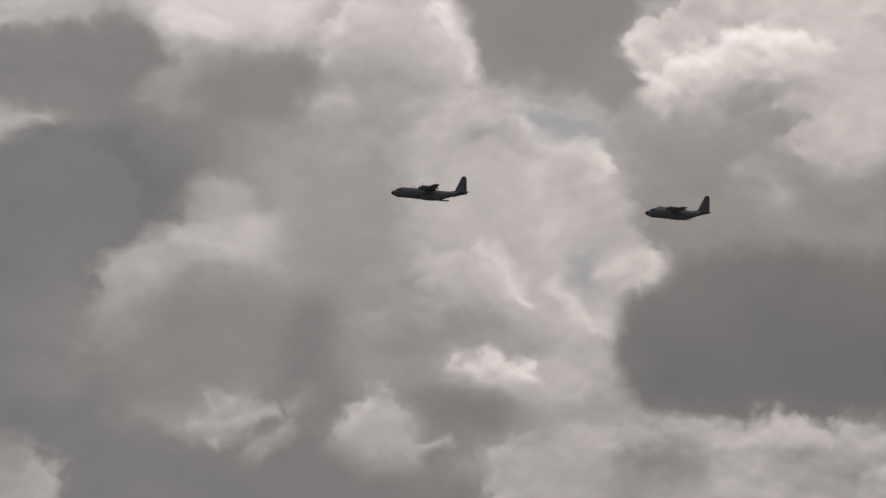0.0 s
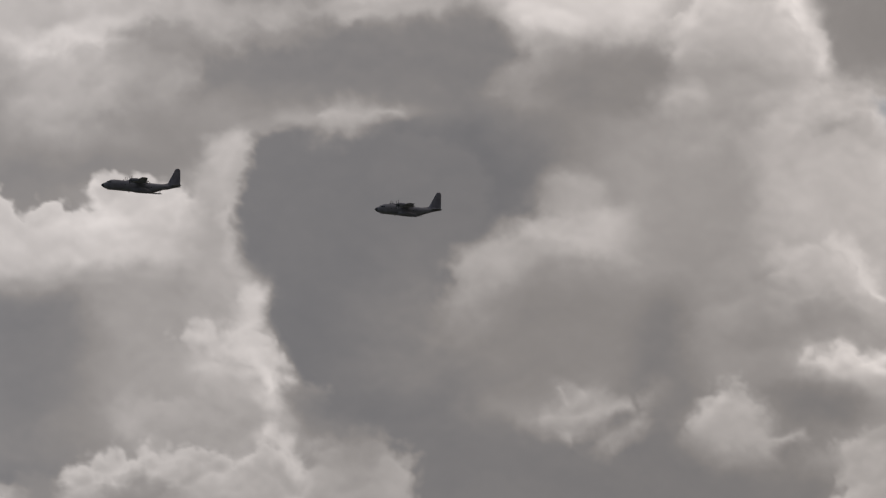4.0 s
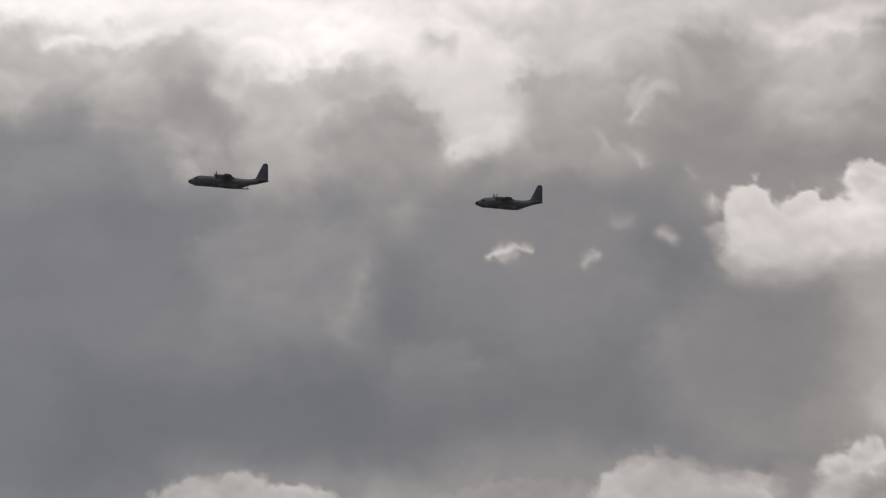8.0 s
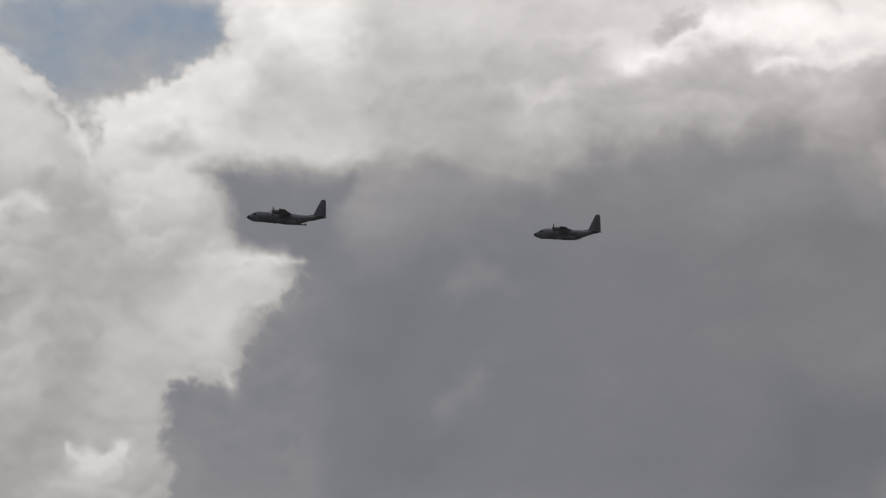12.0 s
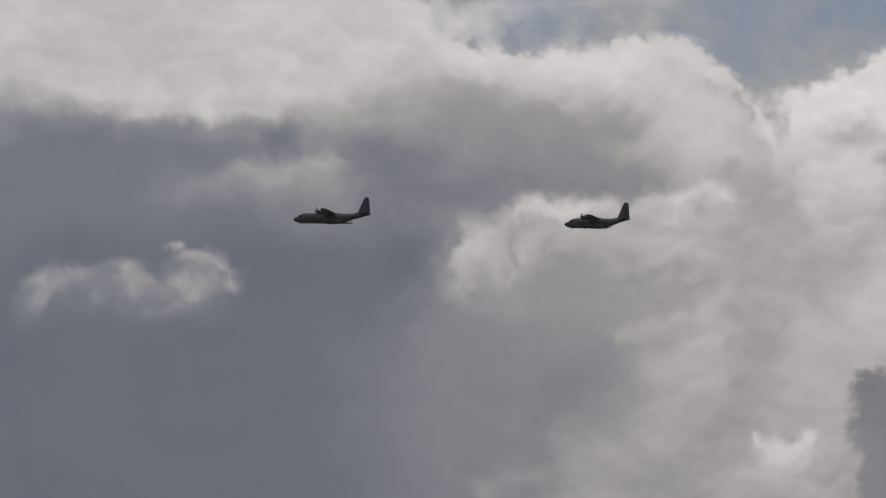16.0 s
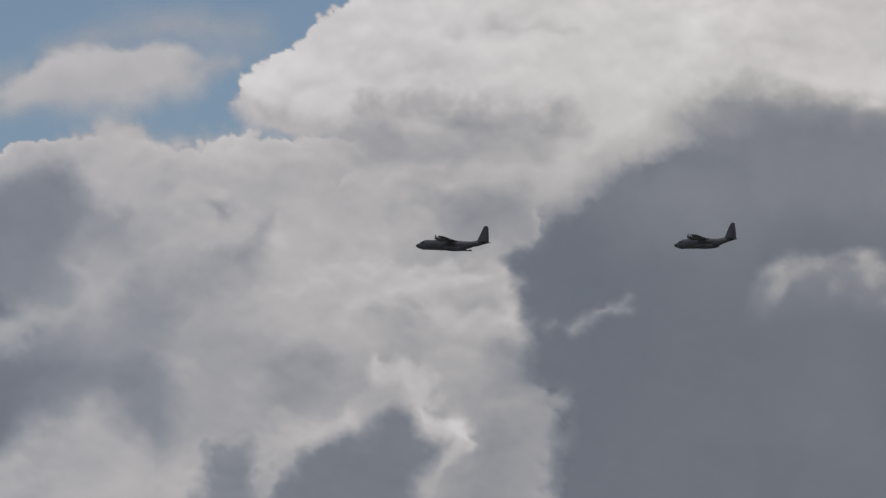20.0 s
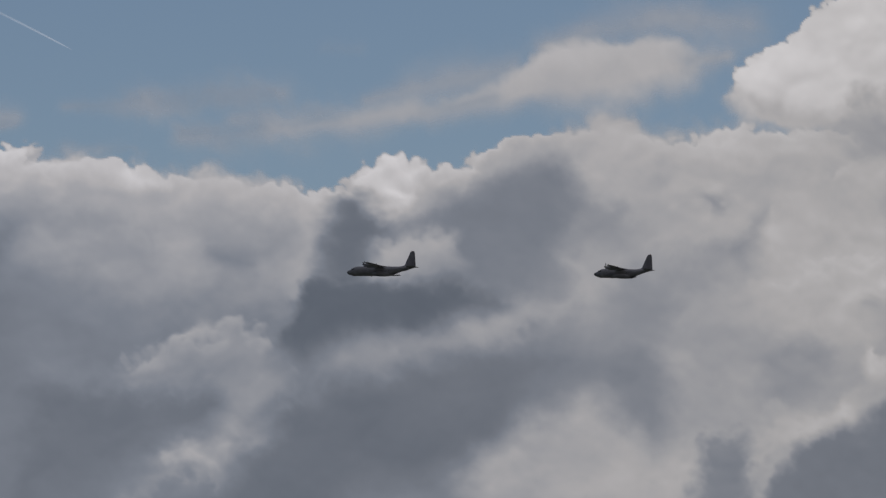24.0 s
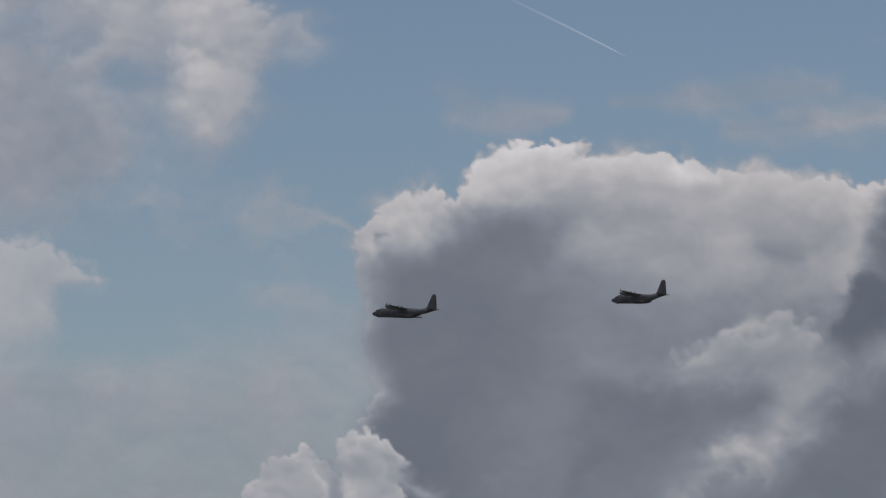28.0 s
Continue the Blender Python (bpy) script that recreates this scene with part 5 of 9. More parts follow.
streak([(30.61, 3.06), (30.19, 3.13), (29.73, 3.29), (29.46, 3.43)], (0.055, 0.074, 0.083, 0.064), 0.599, soft=1.4, bumps=0.04)
streak([(29.51, 3.75), (29.32, 3.66), (29.32, 3.43)], (0.074, 0.101, 0.074), 0.629, soft=1.5, bumps=0.03)
streak([(28.40, 4.19), (28.29, 4.14)], (0.055, 0.064), 0.525, soft=1.4, bumps=0.03)
mass([(28.31, 3.75), (27.94, 3.89), (28.03, 3.66), (28.26, 3.62)], 0.533, 0.565, soft=0.3, fade=0.3, bumps=0.04)
mass([(27.85, 3.75), (27.30, 3.80), (26.47, 3.75), (26.10, 3.80), (26.01, 3.43), (25.87, 3.20), (26.19, 2.97), (26.79, 3.02), (27.39, 3.16), (27.80, 3.34)], 0.667, 0.698, soft=0.4, fade=0.5, bumps=0.05, puff=0.2)
mass([(28.59, 4.58), (27.85, 4.67), (27.20, 4.58), (27.02, 4.40), (27.11, 4.17), (27.85, 4.12), (28.40, 4.26)], 0.644, 0.675, soft=0.3, fade=0.5, bumps=0.04, puff=0.2)
streak([(29.23, 4.83), (29.09, 4.76), (29.00, 4.58)], (0.064, 0.083, 0.064), 0.669, soft=1.4, bumps=0.04, puff=0.3)
mass([(28.49, 3.34), (27.94, 3.43), (27.66, 3.16), (27.85, 2.88), (28.40, 2.88), (28.68, 2.97)], 0.596, 0.628, soft=0.5, fade=0.5, bumps=0.05, puff=0.2)
mass([(27.76, 2.88), (27.43, 2.97), (27.48, 2.74), (27.66, 2.63)], 0.509, 0.509, soft=0.25, fade=0.3, bumps=0.04)
streak([(27.73, 2.51), (27.62, 2.38), (27.30, 2.38), (27.16, 2.47)], (0.064, 0.083, 0.083, 0.055), 0.675, soft=1.3, bumps=0.04, puff=0.35)
streak([(28.03, 2.05), (27.89, 2.19), (27.66, 2.28)], (0.055, 0.074, 0.055), 0.656, soft=1.3, bumps=0.04, puff=0.35)
mass([(28.44, 1.86), (28.35, 2.24), (28.08, 2.28), (28.03, 2.01), (28.03, 1.50), (28.49, 1.50)], 0.493, 0.509, soft=0.2, fade=0.3, bumps=0.05, puff=0.2)

cloud("huge white cloud head")
mass([(28.01, 4.88), (28.10, 5.04), (28.07, 5.22), (27.85, 5.45), (27.60, 5.59), (27.53, 5.73), (27.18, 5.91), (26.93, 6.47), (21.86, 6.44), (21.86, 5.16), (23.39, 5.10), (23.93, 4.92), (24.62, 4.79), (25.18, 4.40), (25.64, 4.40), (26.19, 4.58), (26.93, 4.72), (27.48, 4.81)], 0.722, 0.753, soft=0.05, fade=0.35, bumps=0.04, deep=0.3, puff=0.2)
mass([(27.39, 4.81), (26.70, 5.00), (26.19, 5.09), (25.54, 5.04), (25.27, 4.81), (25.64, 4.53), (26.47, 4.58), (27.02, 4.65)], 0.555, 0.587, soft=0.3, fade=0.45, bumps=0.05, puff=0.08)
streak([(27.99, 5.00), (27.85, 4.88), (27.39, 4.83)], (0.046, 0.064, 0.074), 0.636, soft=1.6)
mass([(26.97, 4.35), (26.19, 4.44), (25.45, 4.49), (25.31, 4.35), (25.64, 4.12), (26.19, 4.21), (26.70, 4.08), (27.02, 4.17)], 0.635, 0.666, soft=0.4, fade=0.5, bumps=0.05, puff=0.2)
streak([(26.05, 5.68), (25.63, 5.65), (25.36, 5.60)], (0.037, 0.046, 0.028), 0.666, soft=1.6)
streak([(23.70, 5.54), (23.47, 5.49)], (0.074, 0.092), 0.696, soft=1.6)
mass([(25.54, 4.76), (25.08, 4.86), (24.71, 4.99), (24.16, 4.99), (23.93, 4.85), (24.39, 4.74), (24.85, 4.58), (25.18, 4.40), (25.50, 4.49)], 0.705, 0.737, soft=0.4, fade=0.4, bumps=0.04, puff=0.2)
mass([(24.30, 5.04), (23.79, 5.08), (23.39, 4.99), (22.78, 4.98), (22.78, 4.62), (23.79, 4.71)], 0.546, 0.578, soft=0.3, fade=0.4, bumps=0.04)
streak([(24.90, 4.72), (24.39, 4.88), (23.98, 4.83)], (0.055, 0.074, 0.046), 0.729, soft=1.3, bumps=0.03, puff=0.2)

cloud("dark slate storm wall")
mass([(26.01, 3.72), (25.91, 3.85), (25.64, 3.98), (25.31, 4.19), (25.13, 4.35), (24.81, 4.56), (24.39, 4.72), (23.98, 4.70), (23.89, 3.98), (23.98, 2.69), (23.90, 1.50), (25.53, 1.50), (25.51, 2.28), (25.52, 2.64), (25.78, 2.70), (25.96, 2.70), (25.82, 3.16), (25.89, 3.41), (25.96, 3.57)], 0.424, 0.428, soft=0.14, fade=0.12, bumps=0.035, puff=0.04)
mass([(24.49, 4.07), (21.19, 4.06), (21.20, 1.50), (24.49, 1.50)], 0.435, 0.435, soft=0.9, fade=0.9, puff=0.03)
mass([(25.13, 4.30), (24.62, 4.58), (23.93, 4.67), (22.78, 4.71), (22.56, 4.16), (23.70, 4.07), (24.85, 3.98)], 0.483, 0.483, soft=0.5, fade=0.6, bumps=0.03, puff=0.04)
mass([(26.37, 4.26), (25.87, 4.33), (25.82, 4.12), (26.10, 3.98), (26.33, 4.03)], 0.547, 0.579, soft=0.3, fade=0.3, bumps=0.03)

cloud("lumpy pale edge of the storm wall")
streak([(26.07, 3.75), (25.98, 3.66), (25.96, 3.43), (25.87, 3.25), (25.91, 3.13)], (0.055, 0.055, 0.064, 0.064, 0.037), 0.698, soft=1.2, bumps=0.03, puff=0.3)
streak([(25.98, 2.70), (25.78, 2.64), (25.57, 2.63)], (0.092, 0.110, 0.064), 0.555, soft=1.3, bumps=0.03, puff=0.2)
mass([(26.19, 2.61), (25.92, 2.67), (25.55, 2.63), (25.52, 2.33), (25.64, 2.01), (25.50, 1.50), (26.28, 1.50)], 0.563, 0.595, soft=0.3, fade=0.3, bumps=0.05, puff=0.2)
mass([(25.96, 3.16), (25.82, 3.11), (25.87, 2.79), (26.01, 2.74), (26.05, 2.93)], 0.547, 0.579, soft=0.25, fade=0.3)
mass([(26.24, 2.33), (26.08, 2.24), (26.19, 1.50), (26.33, 1.50)], 0.500, 0.500, soft=0.4, fade=0.4)

cloud("bright curl of cloud with a dark core")
mass([(27.85, 1.86), (27.62, 2.15), (27.30, 2.33), (27.07, 2.51), (26.88, 2.58), (26.74, 2.49), (26.61, 2.35), (26.42, 2.28), (26.47, 2.15), (26.61, 2.01), (26.74, 1.50), (28.03, 1.50)], 0.461, 0.469, soft=0.12, fade=0.25, bumps=0.03, puff=0.12)
streak([(27.04, 2.95), (27.00, 2.83), (26.79, 2.79), (26.64, 2.63), (26.56, 2.47), (26.40, 2.40), (26.31, 2.24)], (0.028, 0.064, 0.083, 0.092, 0.074, 0.064, 0.037), 0.762, soft=0.9, bumps=0.03, puff=0.3)
streak([(26.31, 2.24), (26.44, 2.10), (26.56, 1.96)], (0.037, 0.055, 0.064), 0.666, soft=1.2, bumps=0.03)
streak([(27.11, 2.54), (26.88, 2.63)], (0.064, 0.074), 0.635, soft=1.5)

cloud("heaped grey-white cloud beside the storm wall")
mass([(27.42, 4.30), (27.05, 4.60), (26.41, 4.53), (26.34, 4.21), (26.91, 4.05)], 0.665, 0.709, soft=0.15, fade=0.5, bumps=0.06, puff=0.25)
mass([(27.74, 3.52), (27.37, 3.77), (26.89, 3.71), (26.82, 3.36), (27.37, 3.25)], 0.643, 0.702, soft=0.15, fade=0.5, bumps=0.06, puff=0.25)
mass([(26.73, 3.66), (26.36, 3.80), (26.06, 3.59), (26.15, 3.25), (26.56, 3.22)], 0.649, 0.709, soft=0.15, fade=0.5, bumps=0.06, puff=0.25)
mass([(26.41, 4.19), (25.90, 4.28), (25.76, 4.05), (26.13, 3.85), (26.38, 3.94)], 0.531, 0.560, soft=0.3, fade=0.35, bumps=0.05)
mass([(27.73, 2.92), (27.46, 2.97), (27.50, 2.69), (27.69, 2.56)], 0.546, 0.576, soft=0.3, fade=0.35, bumps=0.05)
mass([(27.09, 3.34), (26.63, 3.43), (26.54, 3.11), (26.91, 2.97)], 0.590, 0.635, soft=0.2, fade=0.5, bumps=0.06, puff=0.2)
streak([(27.48, 2.37), (27.23, 2.44)], (0.055, 0.064), 0.680, soft=1.4, bumps=0.05, puff=0.3)

cloud("dark shade and lit patches painted under the sunlit dome")
# the dome's shade laid on as dark masses, with lit patches between
mass([(31.37, 4.21), (31.24, 4.31), (31.08, 4.10), (30.85, 3.90), (31.10, 3.81), (31.10, 3.53), (31.47, 3.44), (31.38, 3.85)], 0.433, 0.433, soft=0.14, fade=0.3, bumps=0.04, puff=0.1)
mass([(31.10, 3.87), (30.59, 3.98), (30.36, 3.90), (30.36, 3.68), (30.87, 3.57), (31.08, 3.64)], 0.627, 0.660, soft=0.2, fade=0.3, bumps=0.04, puff=0.2)
mass([(30.32, 4.17), (29.85, 4.35), (29.46, 4.48), (29.42, 4.22), (29.67, 3.89), (29.86, 3.62), (30.22, 3.67), (30.32, 3.90)], 0.480, 0.480, soft=0.25, fade=0.35, bumps=0.04, puff=0.1)
mass([(31.70, 3.32), (31.47, 3.48), (31.10, 3.53), (30.59, 3.52), (30.27, 3.47), (29.99, 3.34), (30.41, 3.17), (30.78, 3.12), (31.28, 3.04), (31.65, 2.86), (31.86, 3.00)], 0.396, 0.400, soft=0.22, fade=0.36, bumps=0.035, puff=0.08)
streak([(31.28, 2.89), (30.78, 3.01), (30.32, 3.11), (29.81, 3.27)], (0.074, 0.092, 0.083, 0.055), 0.595, soft=1.4, bumps=0.03, calm=0.3)

cloud("grey hollows in the heaped cloud")
mass([(27.16, 5.08), (26.47, 5.08), (25.77, 4.99), (25.64, 4.72), (26.00, 4.44), (26.69, 4.46), (27.15, 4.53)], 0.606, 0.635, soft=0.25, fade=0.4, bumps=0.06, puff=0.25)
mass([(26.46, 4.97), (26.23, 5.02), (25.96, 4.95), (26.05, 4.79), (26.42, 4.79)], 0.547, 0.576, soft=0.2, fade=0.3, bumps=0.05, puff=0.2)
mass([(27.06, 4.90), (26.74, 4.94), (26.69, 4.71), (26.97, 4.67)], 0.569, 0.599, soft=0.2, fade=0.3, bumps=0.05, puff=0.2)

# ---- clouds of the first third ----

cloud("deep blue-grey belly of the storm bank")
mass([(15.34, 4.41), (14.05, 4.64), (13.36, 4.85), (12.43, 4.98), (11.51, 4.87), (10.59, 4.68), (8.53, 4.53), (7.16, 4.20), (7.18, 1.64), (15.88, 1.65), (15.75, 3.67)], 0.501, 0.501, soft=0.35, fade=0.5, bumps=0.03, puff=0.05)
mass([(14.69, 4.04), (13.59, 4.32), (12.85, 4.23), (12.85, 1.65), (14.69, 1.65)], 0.481, 0.481, soft=0.6, fade=0.6, puff=0.05)
mass([(10.91, 4.04), (10.36, 4.13), (9.91, 3.85), (9.91, 3.21), (10.46, 3.12), (10.82, 3.49)], 0.558, 0.589, soft=0.35, fade=0.6, bumps=0.04, puff=0.08)
mass([(11.84, 3.12), (10.83, 3.30), (9.45, 3.11), (9.46, 1.65), (11.75, 1.65)], 0.566, 0.596, soft=0.6, fade=0.6, puff=0.2)
streak([(10.45, 4.13), (10.27, 4.08)], (0.092, 0.074), 0.483, soft=1.5)

cloud("white upper cloud deck")
mass([(16.36, 5.97), (14.97, 6.75), (4.87, 6.67), (4.88, 5.72), (9.44, 4.95), (11.28, 5.05), (12.20, 5.01), (13.77, 4.87), (15.15, 4.73), (15.52, 4.96), (16.35, 5.19)], 0.694, 0.724, soft=0.3, fade=0.4, bumps=0.04, puff=0.2)
mass([(16.36, 6.61), (6.68, 6.57), (6.69, 5.93), (8.98, 5.77), (10.04, 5.64), (11.28, 5.69), (12.66, 5.67), (13.36, 5.51), (13.96, 5.70), (14.88, 5.65), (15.76, 5.46), (16.36, 5.60)], 0.852, 0.883, soft=0.25, fade=0.3, bumps=0.05, puff=0.2)
mass([(12.66, 5.93), (11.74, 6.01), (10.04, 5.91), (10.04, 5.64), (11.74, 5.65), (12.39, 5.65)], 0.898, 0.929, soft=0.4, fade=0.4, puff=0.2)
streak([(13.22, 5.79), (13.08, 5.72)], (0.046, 0.046), 0.738, soft=1.4)
mass([(14.28, 5.58), (13.86, 5.60), (13.72, 5.47), (14.05, 5.37), (14.32, 5.44)], 0.700, 0.731, soft=0.25, fade=0.3, bumps=0.04, puff=0.2)
mass([(15.43, 5.19), (15.25, 5.40), (14.79, 5.51), (14.32, 5.42), (14.05, 5.19), (13.59, 5.19), (13.59, 4.96), (14.32, 4.73), (15.15, 4.68)], 0.617, 0.647, soft=0.2, fade=0.5, bumps=0.05, puff=0.2)
mass([(13.96, 5.19), (13.31, 5.37), (12.85, 5.42), (12.66, 5.19), (13.12, 5.01), (13.77, 5.05)], 0.640, 0.670, soft=0.3, fade=0.4, bumps=0.05, puff=0.2)
mass([(12.89, 5.47), (12.43, 5.60), (12.06, 5.56), (12.11, 5.37), (12.62, 5.28)], 0.663, 0.693, soft=0.2, fade=0.4, bumps=0.05, puff=0.2)
mass([(11.92, 5.51), (11.51, 5.62), (11.09, 5.55), (11.14, 5.28), (11.60, 5.19), (11.97, 5.30)], 0.671, 0.702, soft=0.2, fade=0.4, bumps=0.05, puff=0.2)
streak([(13.36, 5.58), (12.99, 5.60), (12.66, 5.70), (12.39, 5.83)], (0.064, 0.064, 0.074, 0.064), 0.874, soft=1.2, bumps=0.04, puff=0.25)
streak([(12.06, 5.53), (11.74, 5.60), (11.37, 5.65)], (0.064, 0.055, 0.055), 0.875, soft=1.3, bumps=0.04, puff=0.2)
streak([(13.49, 5.37), (13.12, 5.47)], (0.074, 0.064), 0.776, soft=1.4)
streak([(14.00, 5.19), (13.91, 5.24)], (0.055, 0.046), 0.836, soft=1.2)
streak([(11.05, 5.46), (10.63, 5.55), (10.04, 5.46)], (0.083, 0.110, 0.138), 0.838, soft=1.4, bumps=0.04, puff=0.2)
streak([(10.87, 5.12), (10.45, 5.16), (10.05, 5.18)], (0.064, 0.074, 0.083), 0.778, soft=1.5)
mass([(13.59, 4.92), (12.85, 5.05), (12.29, 5.19), (11.51, 5.10), (11.19, 4.86), (11.74, 4.87), (12.48, 4.96), (13.12, 4.82)], 0.618, 0.648, soft=0.3, fade=0.4, bumps=0.05, puff=0.2)
mass([(12.66, 4.89), (12.25, 4.98), (11.74, 4.87), (11.33, 4.64), (11.74, 4.41), (12.48, 4.55)], 0.505, 0.535, soft=0.3, fade=0.4, bumps=0.04, puff=0.06)
mass([(15.06, 4.64), (14.42, 4.87), (13.77, 4.87), (13.96, 4.64), (14.69, 4.50)], 0.617, 0.647, soft=0.35, fade=0.5, bumps=0.05, puff=0.2)
mass([(10.91, 4.96), (10.05, 5.04), (9.44, 4.86), (10.09, 4.63), (10.68, 4.68)], 0.596, 0.627, soft=0.4, fade=0.4, bumps=0.05, puff=0.2)

cloud("thin ragged wisps before the grey bank")
streak([(11.20, 4.68), (11.05, 4.78), (10.89, 4.75), (10.96, 4.54), (11.10, 4.52), (11.21, 4.59)], (0.055, 0.074, 0.064, 0.083, 0.074, 0.046), 0.687, soft=1.1, bumps=0.04, puff=0.3, torn=0.6)
streak([(11.28, 4.54), (11.05, 4.52), (10.91, 4.59)], (0.037, 0.055, 0.037), 0.641, soft=1.3, torn=0.6)

cloud("bright upper deck of cloud")
mass([(15.63, 6.59), (13.32, 6.61), (12.35, 6.06), (13.00, 5.64), (15.62, 5.49)], 0.750, 0.782, soft=0.4, fade=0.5, bumps=0.05, puff=0.2)
mass([(15.39, 5.90), (14.20, 5.68), (13.78, 5.73), (13.55, 5.50), (13.83, 5.18), (14.93, 4.95), (15.85, 5.12)], 0.688, 0.719, soft=0.35, fade=0.5, bumps=0.05, puff=0.2)
mass([(14.47, 5.54), (14.10, 5.64), (13.83, 5.55), (13.96, 5.36), (14.38, 5.36)], 0.625, 0.657, soft=0.3, fade=0.3, bumps=0.04, puff=0.2)
streak([(14.19, 5.27), (13.96, 5.20)], (0.074, 0.064), 0.750, soft=1.4)
mass([(14.47, 5.09), (13.55, 5.18), (12.54, 5.32), (11.52, 5.23), (10.97, 5.05), (11.71, 4.96), (12.81, 5.00), (13.64, 4.86), (14.47, 4.54)], 0.673, 0.704, soft=0.4, fade=0.5, bumps=0.05, puff=0.2)
mass([(13.14, 5.78), (13.00, 5.92), (12.77, 5.90), (12.72, 5.78), (12.95, 5.70)], 0.649, 0.681, soft=0.15, fade=0.25, bumps=0.05, puff=0.2)
mass([(12.81, 5.55), (12.54, 5.71), (11.89, 5.69), (11.52, 5.69), (11.06, 5.56), (10.87, 5.37), (11.52, 5.28), (12.26, 5.37), (12.72, 5.32)], 0.673, 0.705, soft=0.2, fade=0.45, bumps=0.05, puff=0.2)
streak([(12.88, 5.76), (12.72, 5.83), (12.35, 5.88), (11.89, 5.78)], (0.055, 0.074, 0.083, 0.074), 0.876, soft=1.2, bumps=0.05, puff=0.25)
streak([(13.32, 5.60), (13.00, 5.55)], (0.092, 0.092), 0.837, soft=1.4)
streak([(11.75, 6.13), (11.61, 6.01)], (0.037, 0.046), 0.783, soft=1.5, bumps=0.04, torn=0.6)
streak([(11.01, 6.15), (10.78, 6.11), (10.46, 6.02), (10.18, 6.04), (9.90, 6.11)], (0.046, 0.055, 0.064, 0.064, 0.046), 0.760, soft=1.1, bumps=0.06, puff=0.4)
streak([(10.64, 6.15), (10.32, 6.13), (10.04, 6.18)], (0.046, 0.055, 0.046), 0.909, soft=1, bumps=0.06, puff=0.4)
streak([(11.15, 6.06), (10.97, 6.02)], (0.055, 0.055), 0.893, soft=1.2, bumps=0.05)
mass([(10.97, 5.56), (10.04, 5.78), (8.94, 5.74), (8.38, 5.55), (8.29, 5.37), (8.38, 5.14), (8.71, 5.00), (8.98, 5.05), (9.17, 5.14), (9.63, 5.23), (10.23, 5.19), (10.78, 5.23)], 0.871, 0.902, soft=0.3, fade=0.5, bumps=0.05, puff=0.2)
streak([(9.21, 5.48), (8.98, 5.55)], (0.055, 0.046), 0.785, soft=1.8)
mass([(10.83, 5.33), (10.32, 5.28), (10.04, 5.10), (10.32, 4.91), (10.83, 5.05)], 0.768, 0.799, soft=0.3, fade=0.4, puff=0.2)
mass([(10.23, 4.82), (9.95, 4.96), (9.58, 5.07), (9.21, 5.03), (9.03, 4.77), (9.03, 4.54), (9.40, 4.31), (9.95, 4.41), (10.23, 4.59)], 0.537, 0.569, soft=0.16, fade=0.5, bumps=0.05, puff=0.1)
streak([(8.98, 4.63), (8.75, 4.82), (8.48, 5.00), (8.34, 5.14)], (0.055, 0.074, 0.083, 0.064), 0.832, soft=1.3, bumps=0.04, puff=0.2)
mass([(8.52, 5.37), (8.29, 5.41), (8.06, 5.27), (8.15, 5.09), (8.48, 5.14)], 0.676, 0.707, soft=0.2, fade=0.3, bumps=0.04, puff=0.2)
mass([(8.01, 5.73), (7.55, 5.82), (6.63, 5.72), (6.63, 5.31), (7.55, 5.13), (7.92, 5.36)], 0.708, 0.739, soft=0.35, fade=0.4, bumps=0.05, puff=0.2)
mass([(8.34, 4.91), (8.02, 5.09), (7.65, 5.09), (7.46, 4.86), (7.65, 4.49), (8.20, 4.40), (8.57, 4.54)], 0.605, 0.637, soft=0.3, fade=0.5, bumps=0.05, puff=0.2)
mass([(10.87, 4.91), (10.32, 4.87), (10.23, 4.50), (10.60, 4.27), (11.06, 4.31)], 0.564, 0.596, soft=0.45, fade=0.5, puff=0.06)
streak([(11.24, 4.54), (11.17, 4.73), (10.94, 4.80), (10.92, 4.64), (11.06, 4.52)], (0.064, 0.083, 0.064, 0.074, 0.074), 0.642, soft=1.3, bumps=0.04, puff=0.25, torn=0.55)
mass([(15.39, 4.71), (13.73, 4.58), (13.36, 4.82), (12.54, 4.91), (11.89, 4.87), (11.52, 4.59), (11.89, 4.22), (13.55, 4.03), (15.38, 4.03)], 0.485, 0.485, soft=0.4, fade=0.6, bumps=0.04, puff=0.05)

cloud("dark blue-grey storm bank, smooth below")
mass([(15.84, 4.21), (13.55, 4.22), (11.89, 4.31), (10.97, 4.13), (11.06, 3.30), (11.24, 1.83), (15.83, 1.83)], 0.450, 0.450, soft=0.5, fade=0.6, puff=0.03)

cloud("pale billows on the face of the storm bank")
mass([(11.06, 3.62), (10.83, 3.95), (10.64, 4.06), (10.46, 3.99), (10.14, 3.95), (9.81, 4.04), (9.65, 3.90), (9.59, 3.62), (9.65, 3.30), (9.82, 3.03), (10.32, 2.75), (10.87, 2.84)], 0.537, 0.568, soft=0.25, fade=0.35, bumps=0.05, deep=0.2, puff=0.12)
streak([(9.77, 4.04), (9.49, 4.13), (9.26, 4.04)], (0.074, 0.092, 0.074), 0.557, soft=1.4, bumps=0.04, puff=0.2)
streak([(9.68, 3.85), (9.62, 3.62), (9.65, 3.39)], (0.046, 0.055, 0.046), 0.565, soft=1.3)
mass([(9.54, 3.95), (9.17, 4.22), (8.66, 4.22), (8.39, 3.85), (8.48, 3.30), (9.03, 3.21), (9.49, 3.07), (9.63, 3.39)], 0.498, 0.498, soft=0.2, fade=0.3, bumps=0.03, puff=0.04)
